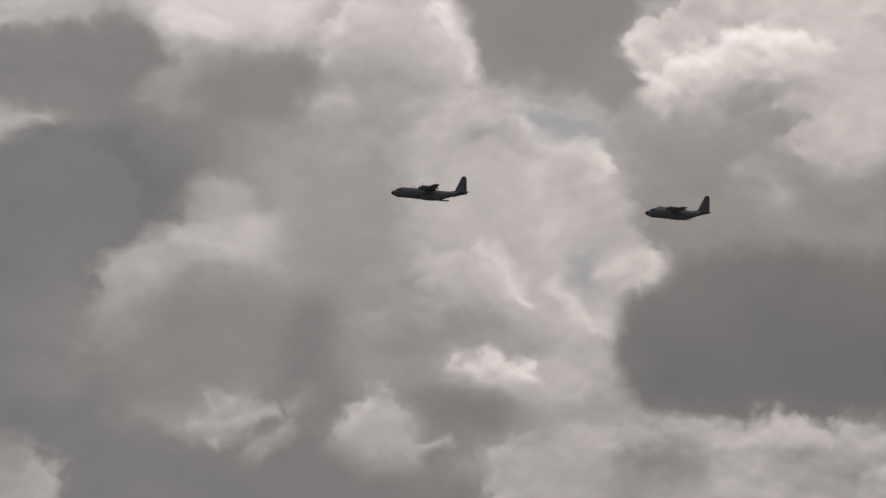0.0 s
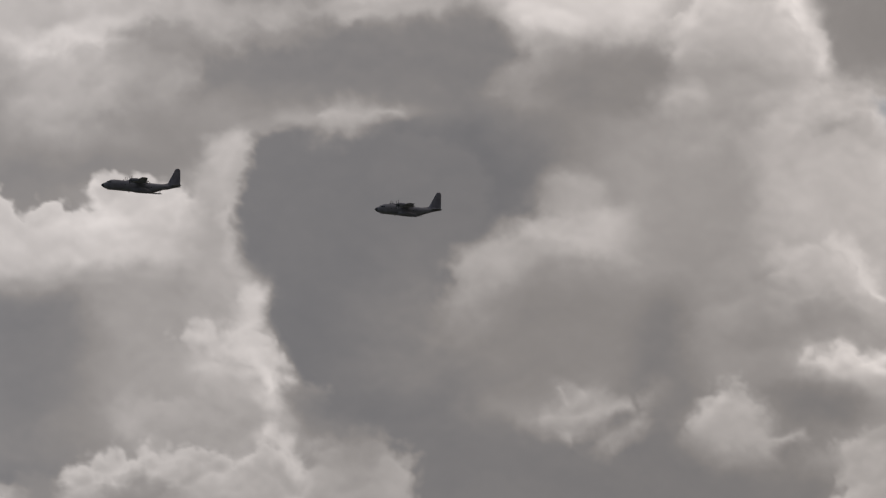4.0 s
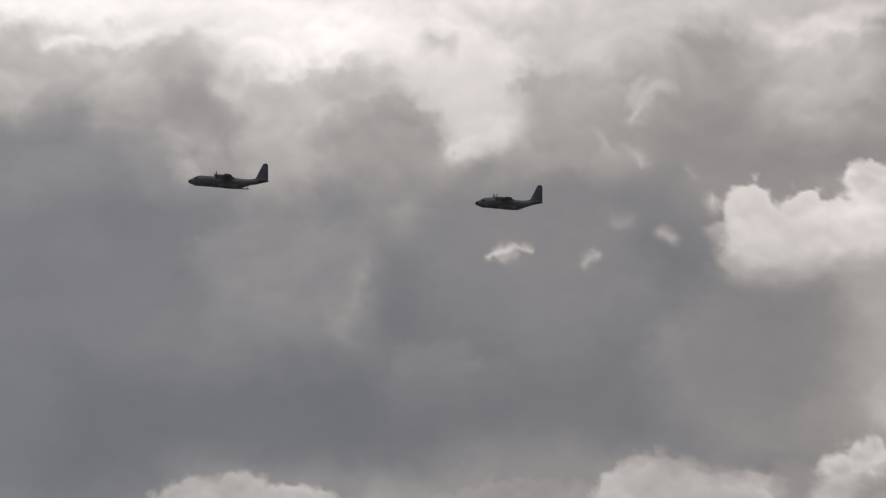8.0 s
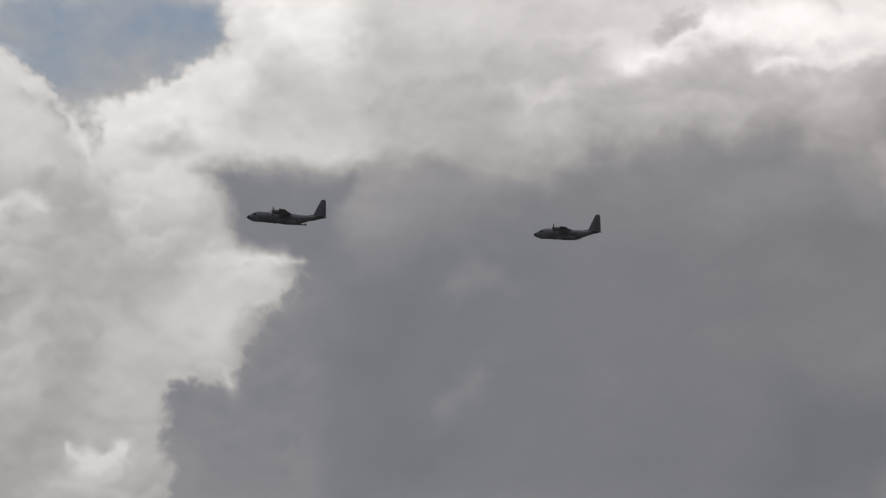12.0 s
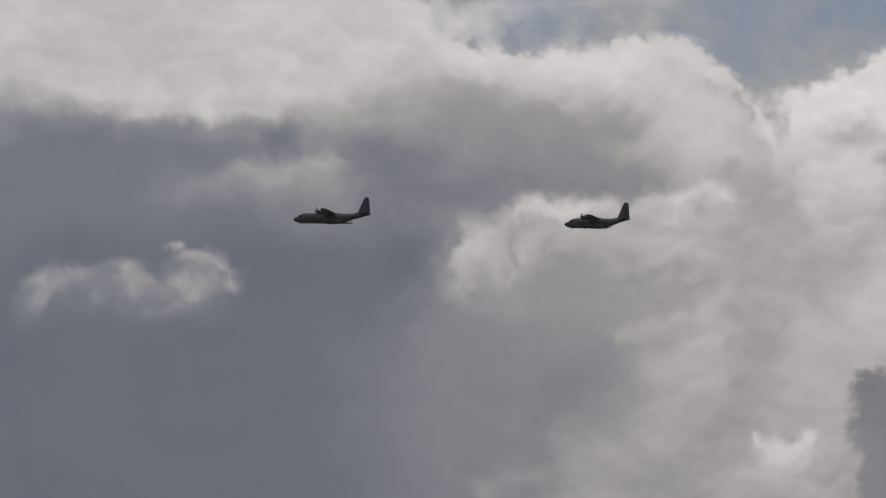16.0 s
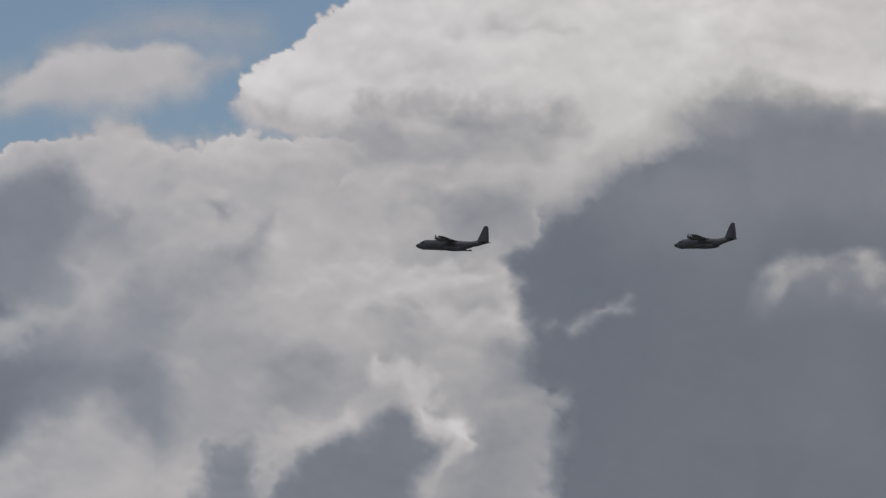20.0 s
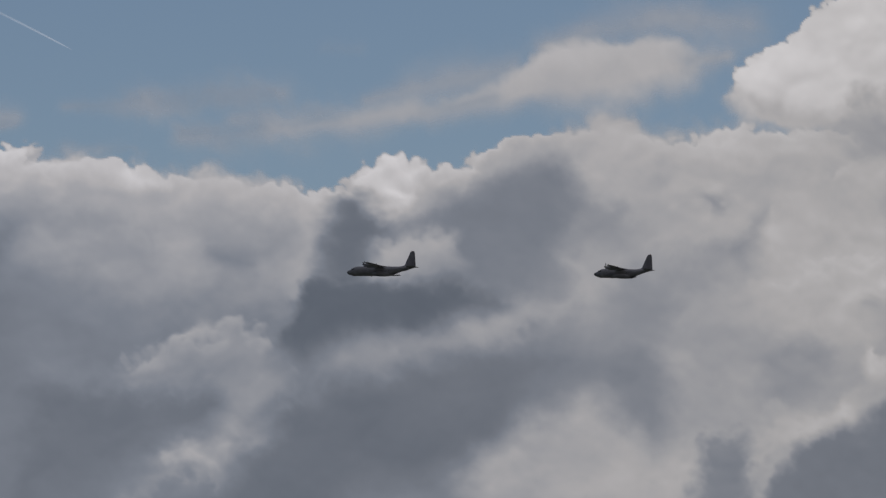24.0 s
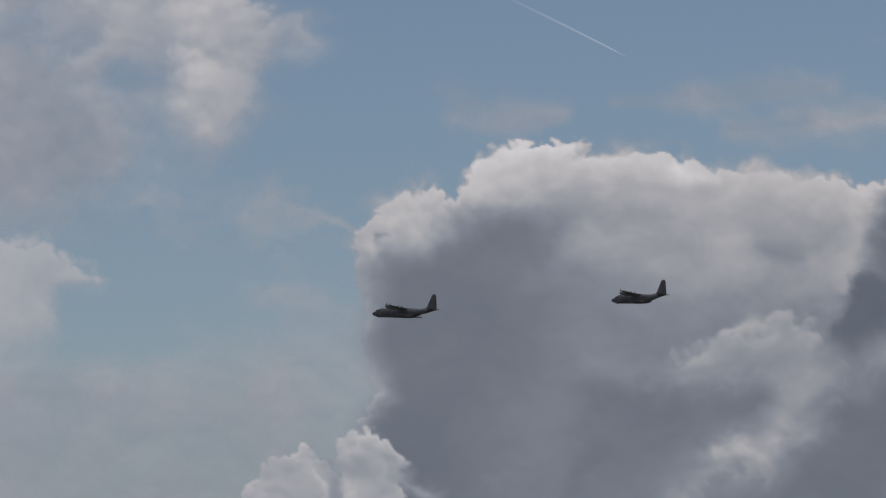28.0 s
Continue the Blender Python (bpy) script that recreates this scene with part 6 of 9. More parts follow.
mass([(9.68, 2.84), (9.49, 3.03), (9.22, 3.17), (8.94, 3.07), (8.53, 3.07), (8.48, 2.75), (9.03, 2.57), (9.59, 2.57)], 0.518, 0.542, soft=0.15, fade=0.5, bumps=0.05, deep=0.12, puff=0.15)
mass([(10.97, 2.66), (9.86, 2.75), (8.71, 2.84), (6.65, 3.11), (6.65, 1.83), (10.97, 1.83)], 0.557, 0.589, soft=0.5, fade=0.6, puff=0.04)

cloud("huge dark grey storm bank")
mass([(9.56, 3.86), (8.82, 4.09), (7.81, 4.28), (6.94, 4.00), (6.71, 3.63), (5.69, 3.63), (5.23, 3.26), (5.33, 2.71), (5.79, 2.35), (7.63, 2.16), (9.65, 2.25), (9.61, 3.27)], 0.442, 0.442, soft=0.35, fade=0.4, bumps=0.03, puff=0.03)
mass([(6.71, 3.59), (5.56, 3.63), (5.14, 3.26), (5.33, 2.71), (6.02, 2.62), (6.94, 2.90)], 0.544, 0.576, soft=0.5, fade=0.5, puff=0.05)
mass([(12.23, 3.90), (10.85, 4.00), (9.84, 4.00), (9.61, 3.68), (9.63, 3.27), (9.84, 3.08), (10.25, 2.90), (12.22, 2.89)], 0.479, 0.487, soft=0.3, fade=0.5, bumps=0.05, puff=0.08)
mass([(10.80, 3.86), (10.39, 4.00), (9.84, 3.98), (9.63, 3.82), (9.61, 3.36), (9.84, 3.15), (10.39, 3.26), (10.76, 3.45)], 0.503, 0.510, soft=0.2, fade=0.4, bumps=0.05, puff=0.1)
streak([(9.93, 3.36), (9.86, 3.22), (9.77, 3.17)], (0.064, 0.074, 0.046), 0.565, soft=1.3, bumps=0.04, puff=0.25)
mass([(12.22, 2.98), (10.85, 2.90), (9.74, 3.08), (9.38, 2.90), (9.01, 2.21), (10.02, 1.98), (12.22, 2.02)], 0.429, 0.429, soft=0.4, fade=0.4, puff=0.03)
mass([(9.51, 2.90), (9.28, 3.11), (8.92, 3.13), (8.64, 2.90), (8.92, 2.67), (9.38, 2.67)], 0.472, 0.480, soft=0.2, fade=0.5, bumps=0.05, puff=0.1)
mass([(9.75, 4.32), (9.38, 4.46), (9.10, 4.32), (9.19, 4.05), (9.56, 4.00)], 0.495, 0.495, soft=0.3, fade=0.4, bumps=0.05)
mass([(9.42, 4.09), (9.19, 4.28), (9.01, 4.05), (9.24, 3.96)], 0.557, 0.588, soft=0.3, fade=0.4, bumps=0.04)
mass([(11.63, 4.32), (11.08, 4.41), (10.02, 4.37), (9.75, 4.09), (10.30, 4.00), (11.08, 4.00), (11.63, 4.04)], 0.479, 0.479, soft=0.4, fade=0.4, bumps=0.05, puff=0.05)

cloud("glowing upper cloud layer")
mass([(12.46, 5.32), (11.08, 5.24), (10.62, 5.01), (10.71, 4.73), (11.40, 4.46), (12.46, 4.45)], 0.549, 0.579, soft=0.4, fade=0.5, bumps=0.05, puff=0.1)
mass([(10.72, 5.15), (9.84, 5.33), (9.10, 5.29), (9.01, 4.92), (9.56, 5.06), (9.93, 4.92), (10.25, 4.64), (10.67, 4.73)], 0.666, 0.697, soft=0.3, fade=0.4, bumps=0.05, puff=0.2)
mass([(9.84, 4.97), (9.47, 5.10), (9.10, 4.97), (9.01, 4.65), (9.19, 4.46), (9.75, 4.51), (10.02, 4.69)], 0.534, 0.565, soft=0.2, fade=0.5, bumps=0.05, puff=0.1)
lobe(8.68, 5.06, 0.34, 0.34, -30, 0.721, 1.8, 0.15)
lobe(8.78, 5.24, 0.51, 0.28, 0, 0.790, 1.7, 0.15)
streak([(11.22, 4.73), (11.08, 4.78), (10.94, 4.64), (11.17, 4.55)], (0.074, 0.092, 0.074, 0.064), 0.634, soft=1.3, bumps=0.05, puff=0.25, torn=0.6)
mass([(8.27, 5.11), (7.81, 5.34), (7.16, 5.38), (6.89, 5.10), (7.03, 4.74), (7.44, 4.46), (7.99, 4.60), (8.36, 4.78)], 0.559, 0.590, soft=0.3, fade=0.4, bumps=0.05, puff=0.1)
mass([(8.27, 5.57), (7.63, 5.70), (7.16, 5.61), (7.35, 5.34), (7.99, 5.29)], 0.722, 0.753, soft=0.4, fade=0.4, puff=0.2)
streak([(7.23, 5.17), (7.37, 5.04), (7.51, 4.90)], (0.064, 0.083, 0.037), 0.699, soft=1.9, bumps=0.04, puff=0.2)
mass([(7.16, 5.56), (6.79, 5.70), (6.33, 5.56), (6.06, 5.29), (6.33, 5.01), (6.93, 5.06)], 0.567, 0.598, soft=0.3, fade=0.4, bumps=0.05, puff=0.12)
mass([(6.47, 5.70), (5.96, 5.74), (5.69, 5.51), (5.60, 5.24), (5.83, 5.19), (6.15, 5.38)], 0.786, 0.817, soft=0.3, fade=0.4, bumps=0.05, puff=0.2)
mass([(5.64, 5.56), (5.23, 5.74), (3.94, 5.73), (3.71, 5.18), (4.86, 5.01), (5.41, 5.15)], 0.616, 0.647, soft=0.2, fade=0.5, bumps=0.05, puff=0.2)
mass([(7.12, 4.83), (6.47, 5.01), (5.55, 4.92), (4.86, 5.01), (4.68, 4.78), (5.23, 4.50), (5.78, 4.55), (6.24, 4.37), (6.89, 4.37)], 0.525, 0.556, soft=0.3, fade=0.3, bumps=0.04, puff=0.04)
streak([(4.68, 4.78), (4.59, 4.55)], (0.092, 0.092), 0.725, soft=1.4, bumps=0.04, puff=0.2)

cloud("bright ragged cloud edge beside the dark bank")
mass([(5.14, 3.12), (4.96, 3.26), (4.73, 3.35), (4.55, 3.44), (4.18, 3.35), (4.18, 2.62), (4.59, 2.80), (4.87, 2.99)], 0.686, 0.764, soft=0.12, fade=0.3, bumps=0.06, deep=0.12, puff=0.4)
mass([(5.60, 2.62), (5.24, 2.85), (4.59, 2.80), (4.60, 2.34), (5.33, 2.30)], 0.639, 0.670, soft=0.4, fade=0.4, bumps=0.05, puff=0.2)

cloud("bright white cumulus cloud with a knobbly top")
mass([(6.77, 3.82), (6.70, 4.14), (6.62, 4.32), (6.47, 4.41), (6.39, 4.30), (6.27, 4.18), (6.15, 4.30), (5.97, 4.30), (5.85, 4.14), (5.71, 4.25), (5.74, 4.44), (5.60, 4.53), (5.39, 4.57), (5.23, 4.53), (5.14, 4.41), (4.91, 4.36), (4.84, 4.09), (4.91, 3.81), (5.33, 3.72), (6.01, 3.70), (6.38, 3.66), (6.66, 3.70)], 0.731, 0.794, soft=0.09, fade=0.2, bumps=0.045, deep=0.12, puff=0.35)
mass([(6.89, 4.23), (6.83, 4.30), (6.77, 4.23), (6.82, 4.16)], 0.691, 0.722, soft=0.1, fade=0.15, bumps=0.03, puff=0.2)
streak([(6.91, 4.00), (6.82, 3.96)], (0.046, 0.055), 0.621, soft=1.4, torn=0.5)
streak([(6.80, 3.75), (6.57, 3.68), (6.01, 3.68), (5.33, 3.70)], (0.037, 0.046, 0.037, 0.037), 0.614, soft=1.6)
mass([(5.64, 4.46), (5.37, 4.55), (5.18, 4.41), (5.32, 4.27), (5.60, 4.32)], 0.693, 0.779, soft=0.15, fade=0.3, bumps=0.05, puff=0.3)

cloud("low bright cloud line under the storm bank")
mass([(11.49, 1.84), (11.07, 1.95), (10.62, 1.99), (10.25, 1.93), (9.83, 1.88), (9.74, 1.43), (11.58, 1.43)], 0.611, 0.665, soft=0.1, fade=0.3, bumps=0.04, deep=0.08, puff=0.3)
mass([(9.79, 1.79), (9.01, 1.88), (8.27, 1.89), (7.81, 1.87), (7.81, 1.43), (9.79, 1.43)], 0.542, 0.581, soft=0.12, fade=0.3, bumps=0.04)
mass([(7.81, 1.79), (7.49, 2.09), (7.21, 2.17), (7.03, 2.14), (6.80, 2.03), (6.62, 1.93), (6.48, 1.98), (6.30, 1.84), (6.11, 1.43), (7.86, 1.43)], 0.621, 0.715, soft=0.12, fade=0.3, bumps=0.05, deep=0.12, puff=0.35)
mass([(6.11, 1.93), (5.93, 2.21), (5.70, 2.28), (5.47, 2.28), (5.10, 2.28), (4.87, 2.30), (4.55, 2.21), (3.96, 2.16), (3.96, 1.43), (6.16, 1.43)], 0.568, 0.646, soft=0.15, fade=0.3, bumps=0.05, deep=0.14, puff=0.3)
mass([(7.72, 2.62), (6.71, 2.71), (5.56, 2.67), (5.60, 2.35), (6.25, 2.02), (6.98, 2.16), (7.63, 2.21)], 0.443, 0.443, soft=0.4, fade=0.3, puff=0.03)

cloud("faint lit folds on the face of the grey bank")
mass([(12.92, 4.35), (11.73, 4.21), (10.90, 4.12), (10.81, 3.30), (11.72, 3.11), (12.92, 3.15)], 0.454, 0.454, soft=0.4, fade=0.5, bumps=0.05, puff=0.06)
mass([(11.08, 3.89), (10.72, 4.03), (10.07, 4.04), (9.70, 3.85), (9.66, 3.30), (10.02, 3.11), (10.81, 3.30)], 0.500, 0.512, soft=0.2, fade=0.4, bumps=0.05, puff=0.12)
streak([(9.68, 3.67), (9.70, 3.39), (9.84, 3.18)], (0.037, 0.055, 0.055), 0.551, soft=1.5, bumps=0.04, puff=0.2)
mass([(9.24, 4.36), (8.50, 4.45), (7.49, 4.31), (7.35, 3.39), (8.04, 3.11), (9.06, 3.21)], 0.479, 0.486, soft=0.45, fade=0.5, bumps=0.05, puff=0.08)
mass([(7.22, 3.07), (6.20, 3.29), (5.19, 3.29), (5.20, 2.28), (6.67, 2.28)], 0.576, 0.607, soft=0.5, fade=0.5, bumps=0.05, puff=0.2)
mass([(6.56, 5.45), (6.06, 5.59), (5.46, 5.49), (5.46, 5.04), (6.01, 4.85), (6.52, 4.95)], 0.607, 0.638, soft=0.3, fade=0.5, bumps=0.06, puff=0.2)
streak([(7.49, 5.09), (7.35, 5.16)], (0.064, 0.055), 0.675, soft=1.3, bumps=0.05, puff=0.3)

cloud("small white wisp of cloud")
streak([(8.68, 3.74), (8.59, 3.79), (8.48, 3.80), (8.35, 3.78)], (0.023, 0.037, 0.028, 0.018), 0.736, soft=1.3, bumps=0.02, torn=0.45)
streak([(8.59, 3.74), (8.46, 3.75)], (0.028, 0.023), 0.612, soft=1.4)

cloud("small white puff of cloud")
streak([(7.91, 3.72), (7.83, 3.77), (7.77, 3.76)], (0.032, 0.037, 0.023), 0.659, soft=1.3, bumps=0.03, torn=0.4)

cloud("faint small puff of cloud")
streak([(7.23, 3.95), (7.17, 3.90)], (0.032, 0.032), 0.598, soft=1.2, torn=0.4)
streak([(7.60, 4.03), (7.51, 4.04)], (0.041, 0.037), 0.551, soft=1.4, torn=0.4)
streak([(7.79, 4.76), (7.72, 4.65)], (0.041, 0.055), 0.644, soft=1.2, bumps=0.04, torn=0.6)
streak([(7.60, 4.69), (7.49, 4.62), (7.40, 4.51)], (0.041, 0.055, 0.037), 0.636, soft=1.2, bumps=0.04, torn=0.6)
streak([(7.03, 4.48), (6.98, 4.42)], (0.037, 0.037), 0.575, soft=1.4, torn=0.5)

cloud("bright ragged cloud edge beside the dark bank")
mass([(5.89, 3.55), (5.15, 3.64), (4.50, 3.73), (4.32, 3.36), (4.14, 2.90), (4.14, 2.35), (5.15, 2.35), (5.70, 2.63)], 0.592, 0.629, soft=0.5, fade=0.5, bumps=0.04, puff=0.1)
mass([(4.87, 4.56), (4.69, 4.79), (4.41, 4.81), (4.46, 4.42), (4.57, 4.10), (4.53, 3.82), (4.37, 3.69), (4.46, 3.36), (4.87, 3.36), (4.92, 3.92)], 0.639, 0.685, soft=0.3, fade=0.4, bumps=0.05, puff=0.2)
streak([(4.55, 4.77), (4.62, 4.56), (4.55, 4.33), (4.62, 4.10), (4.57, 3.87)], (0.074, 0.064, 0.074, 0.055, 0.055), 0.703, soft=1.2, bumps=0.05, puff=0.3)
streak([(4.41, 3.64), (4.46, 3.41), (4.50, 3.23)], (0.055, 0.064, 0.055), 0.713, soft=1.2, bumps=0.05, puff=0.35)
mass([(5.10, 3.13), (4.92, 3.27), (4.60, 3.18), (4.37, 3.23), (4.14, 3.00), (4.09, 2.63), (4.41, 2.63), (4.69, 2.81), (4.92, 2.95)], 0.648, 0.749, soft=0.2, fade=0.4, bumps=0.06, deep=0.12, puff=0.4)
streak([(5.01, 3.18), (4.83, 3.13), (4.78, 3.00)], (0.046, 0.064, 0.055), 0.740, soft=1.2, bumps=0.04, puff=0.35)
streak([(4.55, 3.00), (4.41, 2.86), (4.27, 2.67)], (0.055, 0.074, 0.064), 0.759, soft=1.2, bumps=0.05, puff=0.4)
streak([(5.42, 2.54), (5.06, 2.63), (4.69, 2.54)], (0.064, 0.083, 0.074), 0.647, soft=1.5, bumps=0.04, puff=0.25)
streak([(4.41, 2.44), (4.18, 2.51), (4.09, 2.40)], (0.064, 0.064, 0.046), 0.667, soft=1.4, bumps=0.04, puff=0.3)

cloud("dark violet-grey bank with a crisp side")
mass([(4.41, 4.86), (3.95, 4.95), (3.12, 4.93), (2.57, 4.74), (2.48, 4.19), (2.66, 3.87), (2.94, 3.55), (2.66, 3.18), (2.94, 2.77), (3.49, 2.54), (3.95, 2.44), (4.09, 2.63), (4.04, 2.90), (4.25, 3.18), (4.36, 3.36), (4.31, 3.64), (4.48, 3.82), (4.55, 4.10), (4.47, 4.47)], 0.459, 0.463, soft=0.12, fade=0.14, bumps=0.035, puff=0.06)
mass([(3.12, 3.73), (2.66, 3.36), (2.34, 2.99), (3.03, 2.72), (3.58, 2.81), (3.49, 3.36)], 0.496, 0.496, soft=0.5, fade=0.5)
mass([(4.50, 5.66), (3.72, 5.75), (2.93, 5.71), (2.57, 5.52), (3.03, 5.16), (3.72, 5.13), (4.32, 5.25), (4.60, 5.43)], 0.528, 0.528, soft=0.35, fade=0.4, bumps=0.04, puff=0.1)
streak([(4.23, 5.04), (3.81, 5.02), (3.30, 5.06)], (0.046, 0.092, 0.064), 0.639, soft=1.3, bumps=0.03)
streak([(4.50, 5.06), (4.27, 5.25)], (0.064, 0.092), 0.567, soft=1.5)
streak([(3.67, 5.82), (3.26, 5.84), (2.93, 5.87)], (0.064, 0.083, 0.064), 0.704, soft=1.4, bumps=0.04, puff=0.2)
mass([(5.52, 5.66), (5.06, 5.85), (4.60, 5.75), (4.50, 5.39), (4.87, 5.25), (5.34, 5.25)], 0.551, 0.601, soft=0.3, fade=0.4, bumps=0.05, puff=0.12)
mass([(6.07, 5.52), (5.61, 5.48), (5.52, 5.20), (5.93, 5.02), (6.35, 5.11)], 0.665, 0.702, soft=0.4, fade=0.4, puff=0.2)

cloud("heaped cumulus low on the horizon")
mass([(6.11, 1.98), (5.93, 2.19), (5.61, 2.28), (5.24, 2.31), (4.87, 2.26), (4.60, 2.12), (4.41, 2.26), (4.14, 2.31), (3.95, 2.12), (3.68, 2.26), (3.31, 2.31), (3.22, 2.12), (3.22, 1.53), (6.16, 1.53)], 0.630, 0.712, soft=0.18, fade=0.3, bumps=0.06, deep=0.12, puff=0.4)
streak([(4.09, 2.26), (3.95, 2.08), (3.68, 1.99)], (0.055, 0.064, 0.055), 0.731, soft=1.2, bumps=0.05, puff=0.4)
mass([(4.04, 2.54), (3.58, 2.54), (3.40, 2.31), (3.86, 2.26)], 0.552, 0.603, soft=0.4, fade=0.4)

cloud("broken grey cloud with glowing patches")
mass([(3.89, 5.72), (3.06, 5.82), (2.42, 5.73), (2.10, 5.50), (2.51, 5.22), (3.34, 5.17), (3.89, 5.22)], 0.501, 0.501, soft=0.35, fade=0.4, bumps=0.05, puff=0.08)
streak([(3.71, 5.08), (3.43, 5.09), (3.25, 5.10)], (0.092, 0.083, 0.037), 0.636, soft=1.3)
streak([(3.62, 5.86), (3.25, 5.91), (2.97, 5.93)], (0.064, 0.083, 0.055), 0.696, soft=1.4)
mass([(2.23, 5.73), (2.05, 6.01), (1.40, 6.19), (1.31, 5.82), (1.59, 5.59), (1.91, 5.59)], 0.758, 0.795, soft=0.35, fade=0.4, bumps=0.05, puff=0.2)
streak([(2.46, 5.31), (2.19, 5.45), (2.00, 5.55)], (0.064, 0.083, 0.064), 0.674, soft=1.5)
mass([(2.05, 5.50), (1.63, 5.64), (1.03, 5.59), (0.76, 5.27), (1.03, 5.04), (1.77, 5.13)], 0.527, 0.527, soft=0.35, fade=0.5, bumps=0.05, puff=0.1)
mass([(1.03, 5.78), (0.76, 6.10), (0.20, 6.15), (-0.07, 5.83), (-0.28, 5.60), (-0.30, 5.41), (-0.07, 5.23), (0.48, 5.18), (0.94, 5.36)], 0.677, 0.779, soft=0.08, fade=0.3, bumps=0.05, deep=0.2, puff=0.25)
streak([(0.04, 5.94), (-0.14, 5.76), (-0.28, 5.60), (-0.28, 5.41)], (0.037, 0.055, 0.055, 0.046), 0.816, soft=1.2, bumps=0.04, puff=0.3)
mass([(0.76, 5.50), (0.30, 5.55), (0.11, 5.27), (0.48, 5.04), (0.85, 5.18)], 0.603, 0.640, soft=0.4, fade=0.4, puff=0.12)
streak([(0.99, 5.09), (0.80, 5.18)], (0.083, 0.083), 0.685, soft=1.5)

cloud("dark smooth cloud between bright heads")
mass([(-0.03, 6.28), (-1.51, 6.28), (-1.55, 5.73), (-1.48, 5.50), (-1.69, 5.32), (-1.46, 5.09), (-1.00, 5.27), (-0.54, 5.32), (-0.33, 5.41), (-0.30, 5.64)], 0.522, 0.530, soft=0.1, fade=0.3, bumps=0.03, puff=0.04)
streak([(-0.40, 5.25), (-0.81, 5.25), (-1.27, 5.13)], (0.037, 0.046, 0.037), 0.632, soft=1.4)

cloud("sunlit cumulus heads with bright rims")
mass([(-1.48, 5.64), (-1.55, 5.80), (-1.83, 5.96), (-2.20, 6.28), (-4.46, 6.27), (-4.45, 4.85), (-3.57, 4.58), (-3.30, 4.62), (-2.79, 4.85), (-3.02, 5.13), (-2.38, 5.36), (-1.92, 5.22), (-1.69, 5.27), (-1.64, 5.50)], 0.738, 0.775, soft=0.1, fade=0.35, bumps=0.06, deep=0.15, puff=0.4)
mass([(-1.69, 5.32), (-1.83, 5.55), (-2.15, 5.68), (-2.61, 5.80), (-3.03, 5.73), (-3.21, 5.59), (-2.93, 5.50), (-2.52, 5.45), (-2.06, 5.32), (-1.83, 5.23)], 0.803, 0.886, soft=0.18, fade=0.35, bumps=0.06, deep=0.14, puff=0.5)
streak([(-2.15, 5.61), (-2.57, 5.73), (-2.94, 5.75)], (0.055, 0.083, 0.064), 0.914, soft=1.2, bumps=0.05, puff=0.5)
streak([(-1.53, 5.55), (-1.55, 5.69), (-1.67, 5.75)], (0.037, 0.055, 0.046), 0.801, soft=1.2, bumps=0.04, puff=0.3)
mass([(-1.97, 5.22), (-2.38, 5.36), (-2.93, 5.27), (-2.93, 5.04), (-2.38, 4.95), (-2.01, 5.04)], 0.573, 0.626, soft=0.35, fade=0.5, bumps=0.05, puff=0.15)
streak([(-2.70, 5.13), (-2.93, 5.20), (-3.05, 5.11)], (0.046, 0.064, 0.046), 0.729, soft=1.2, bumps=0.05, puff=0.3)
streak([(-2.79, 4.81), (-3.02, 4.76), (-3.30, 4.62), (-3.48, 4.67)], (0.055, 0.074, 0.074, 0.055), 0.711, soft=1.3, bumps=0.05, puff=0.3)

cloud("grey cloud beside the bright column")
mass([(-1.50, 5.13), (-1.97, 5.18), (-2.70, 4.95), (-2.84, 4.67), (-3.57, 4.48), (-4.22, 4.48), (-4.21, 3.84), (-2.84, 3.94), (-2.05, 3.89), (-1.82, 4.17), (-1.60, 4.63)], 0.561, 0.613, soft=0.3, fade=0.5, bumps=0.05, puff=0.1)
streak([(-2.42, 4.63), (-2.65, 4.58), (-2.75, 4.35)], (0.074, 0.092, 0.074), 0.635, soft=1.5)
mass([(-3.02, 4.49), (-3.76, 4.57), (-4.22, 4.30), (-3.57, 4.07), (-3.07, 4.21)], 0.517, 0.517, soft=0.4, fade=0.4)

cloud("tall backlit cumulus column")
mass([(0.20, 4.86), (-0.21, 5.23), (-0.63, 5.18), (-0.67, 4.95), (-1.04, 4.88), (-1.27, 4.77), (-1.37, 4.58), (-1.59, 4.08), (-1.73, 3.89), (-1.80, 3.71), (-1.50, 3.57), (-1.41, 3.30), (-1.27, 2.88), (-0.81, 2.70), (-0.44, 3.16), (0.11, 3.53), (0.20, 4.08)], 0.679, 0.716, soft=0.25, fade=0.5, bumps=0.06, puff=0.25)
mass([(-0.67, 4.91), (-1.00, 4.88), (-1.23, 4.86), (-1.34, 4.67), (-1.27, 4.49), (-1.00, 4.49), (-0.72, 4.63)], 0.717, 0.781, soft=0.14, fade=0.4, bumps=0.06, deep=0.12, puff=0.45)
streak([(-1.09, 4.86), (-1.25, 4.81), (-1.32, 4.63)], (0.028, 0.041, 0.037), 0.800, soft=1.1, bumps=0.04, puff=0.35)
mass([(-0.67, 5.14), (-1.04, 5.14), (-1.41, 5.04), (-1.41, 4.90), (-1.09, 4.93), (-0.72, 4.95)], 0.633, 0.670, soft=0.2, fade=0.2, bumps=0.04, puff=0.06, cover=0.8)
mass([(-1.00, 3.94), (-1.27, 3.99), (-1.23, 3.71), (-1.13, 3.53), (-1.02, 3.71)], 0.624, 0.661, soft=0.18, fade=0.2, bumps=0.05, puff=0.06, cover=0.8)
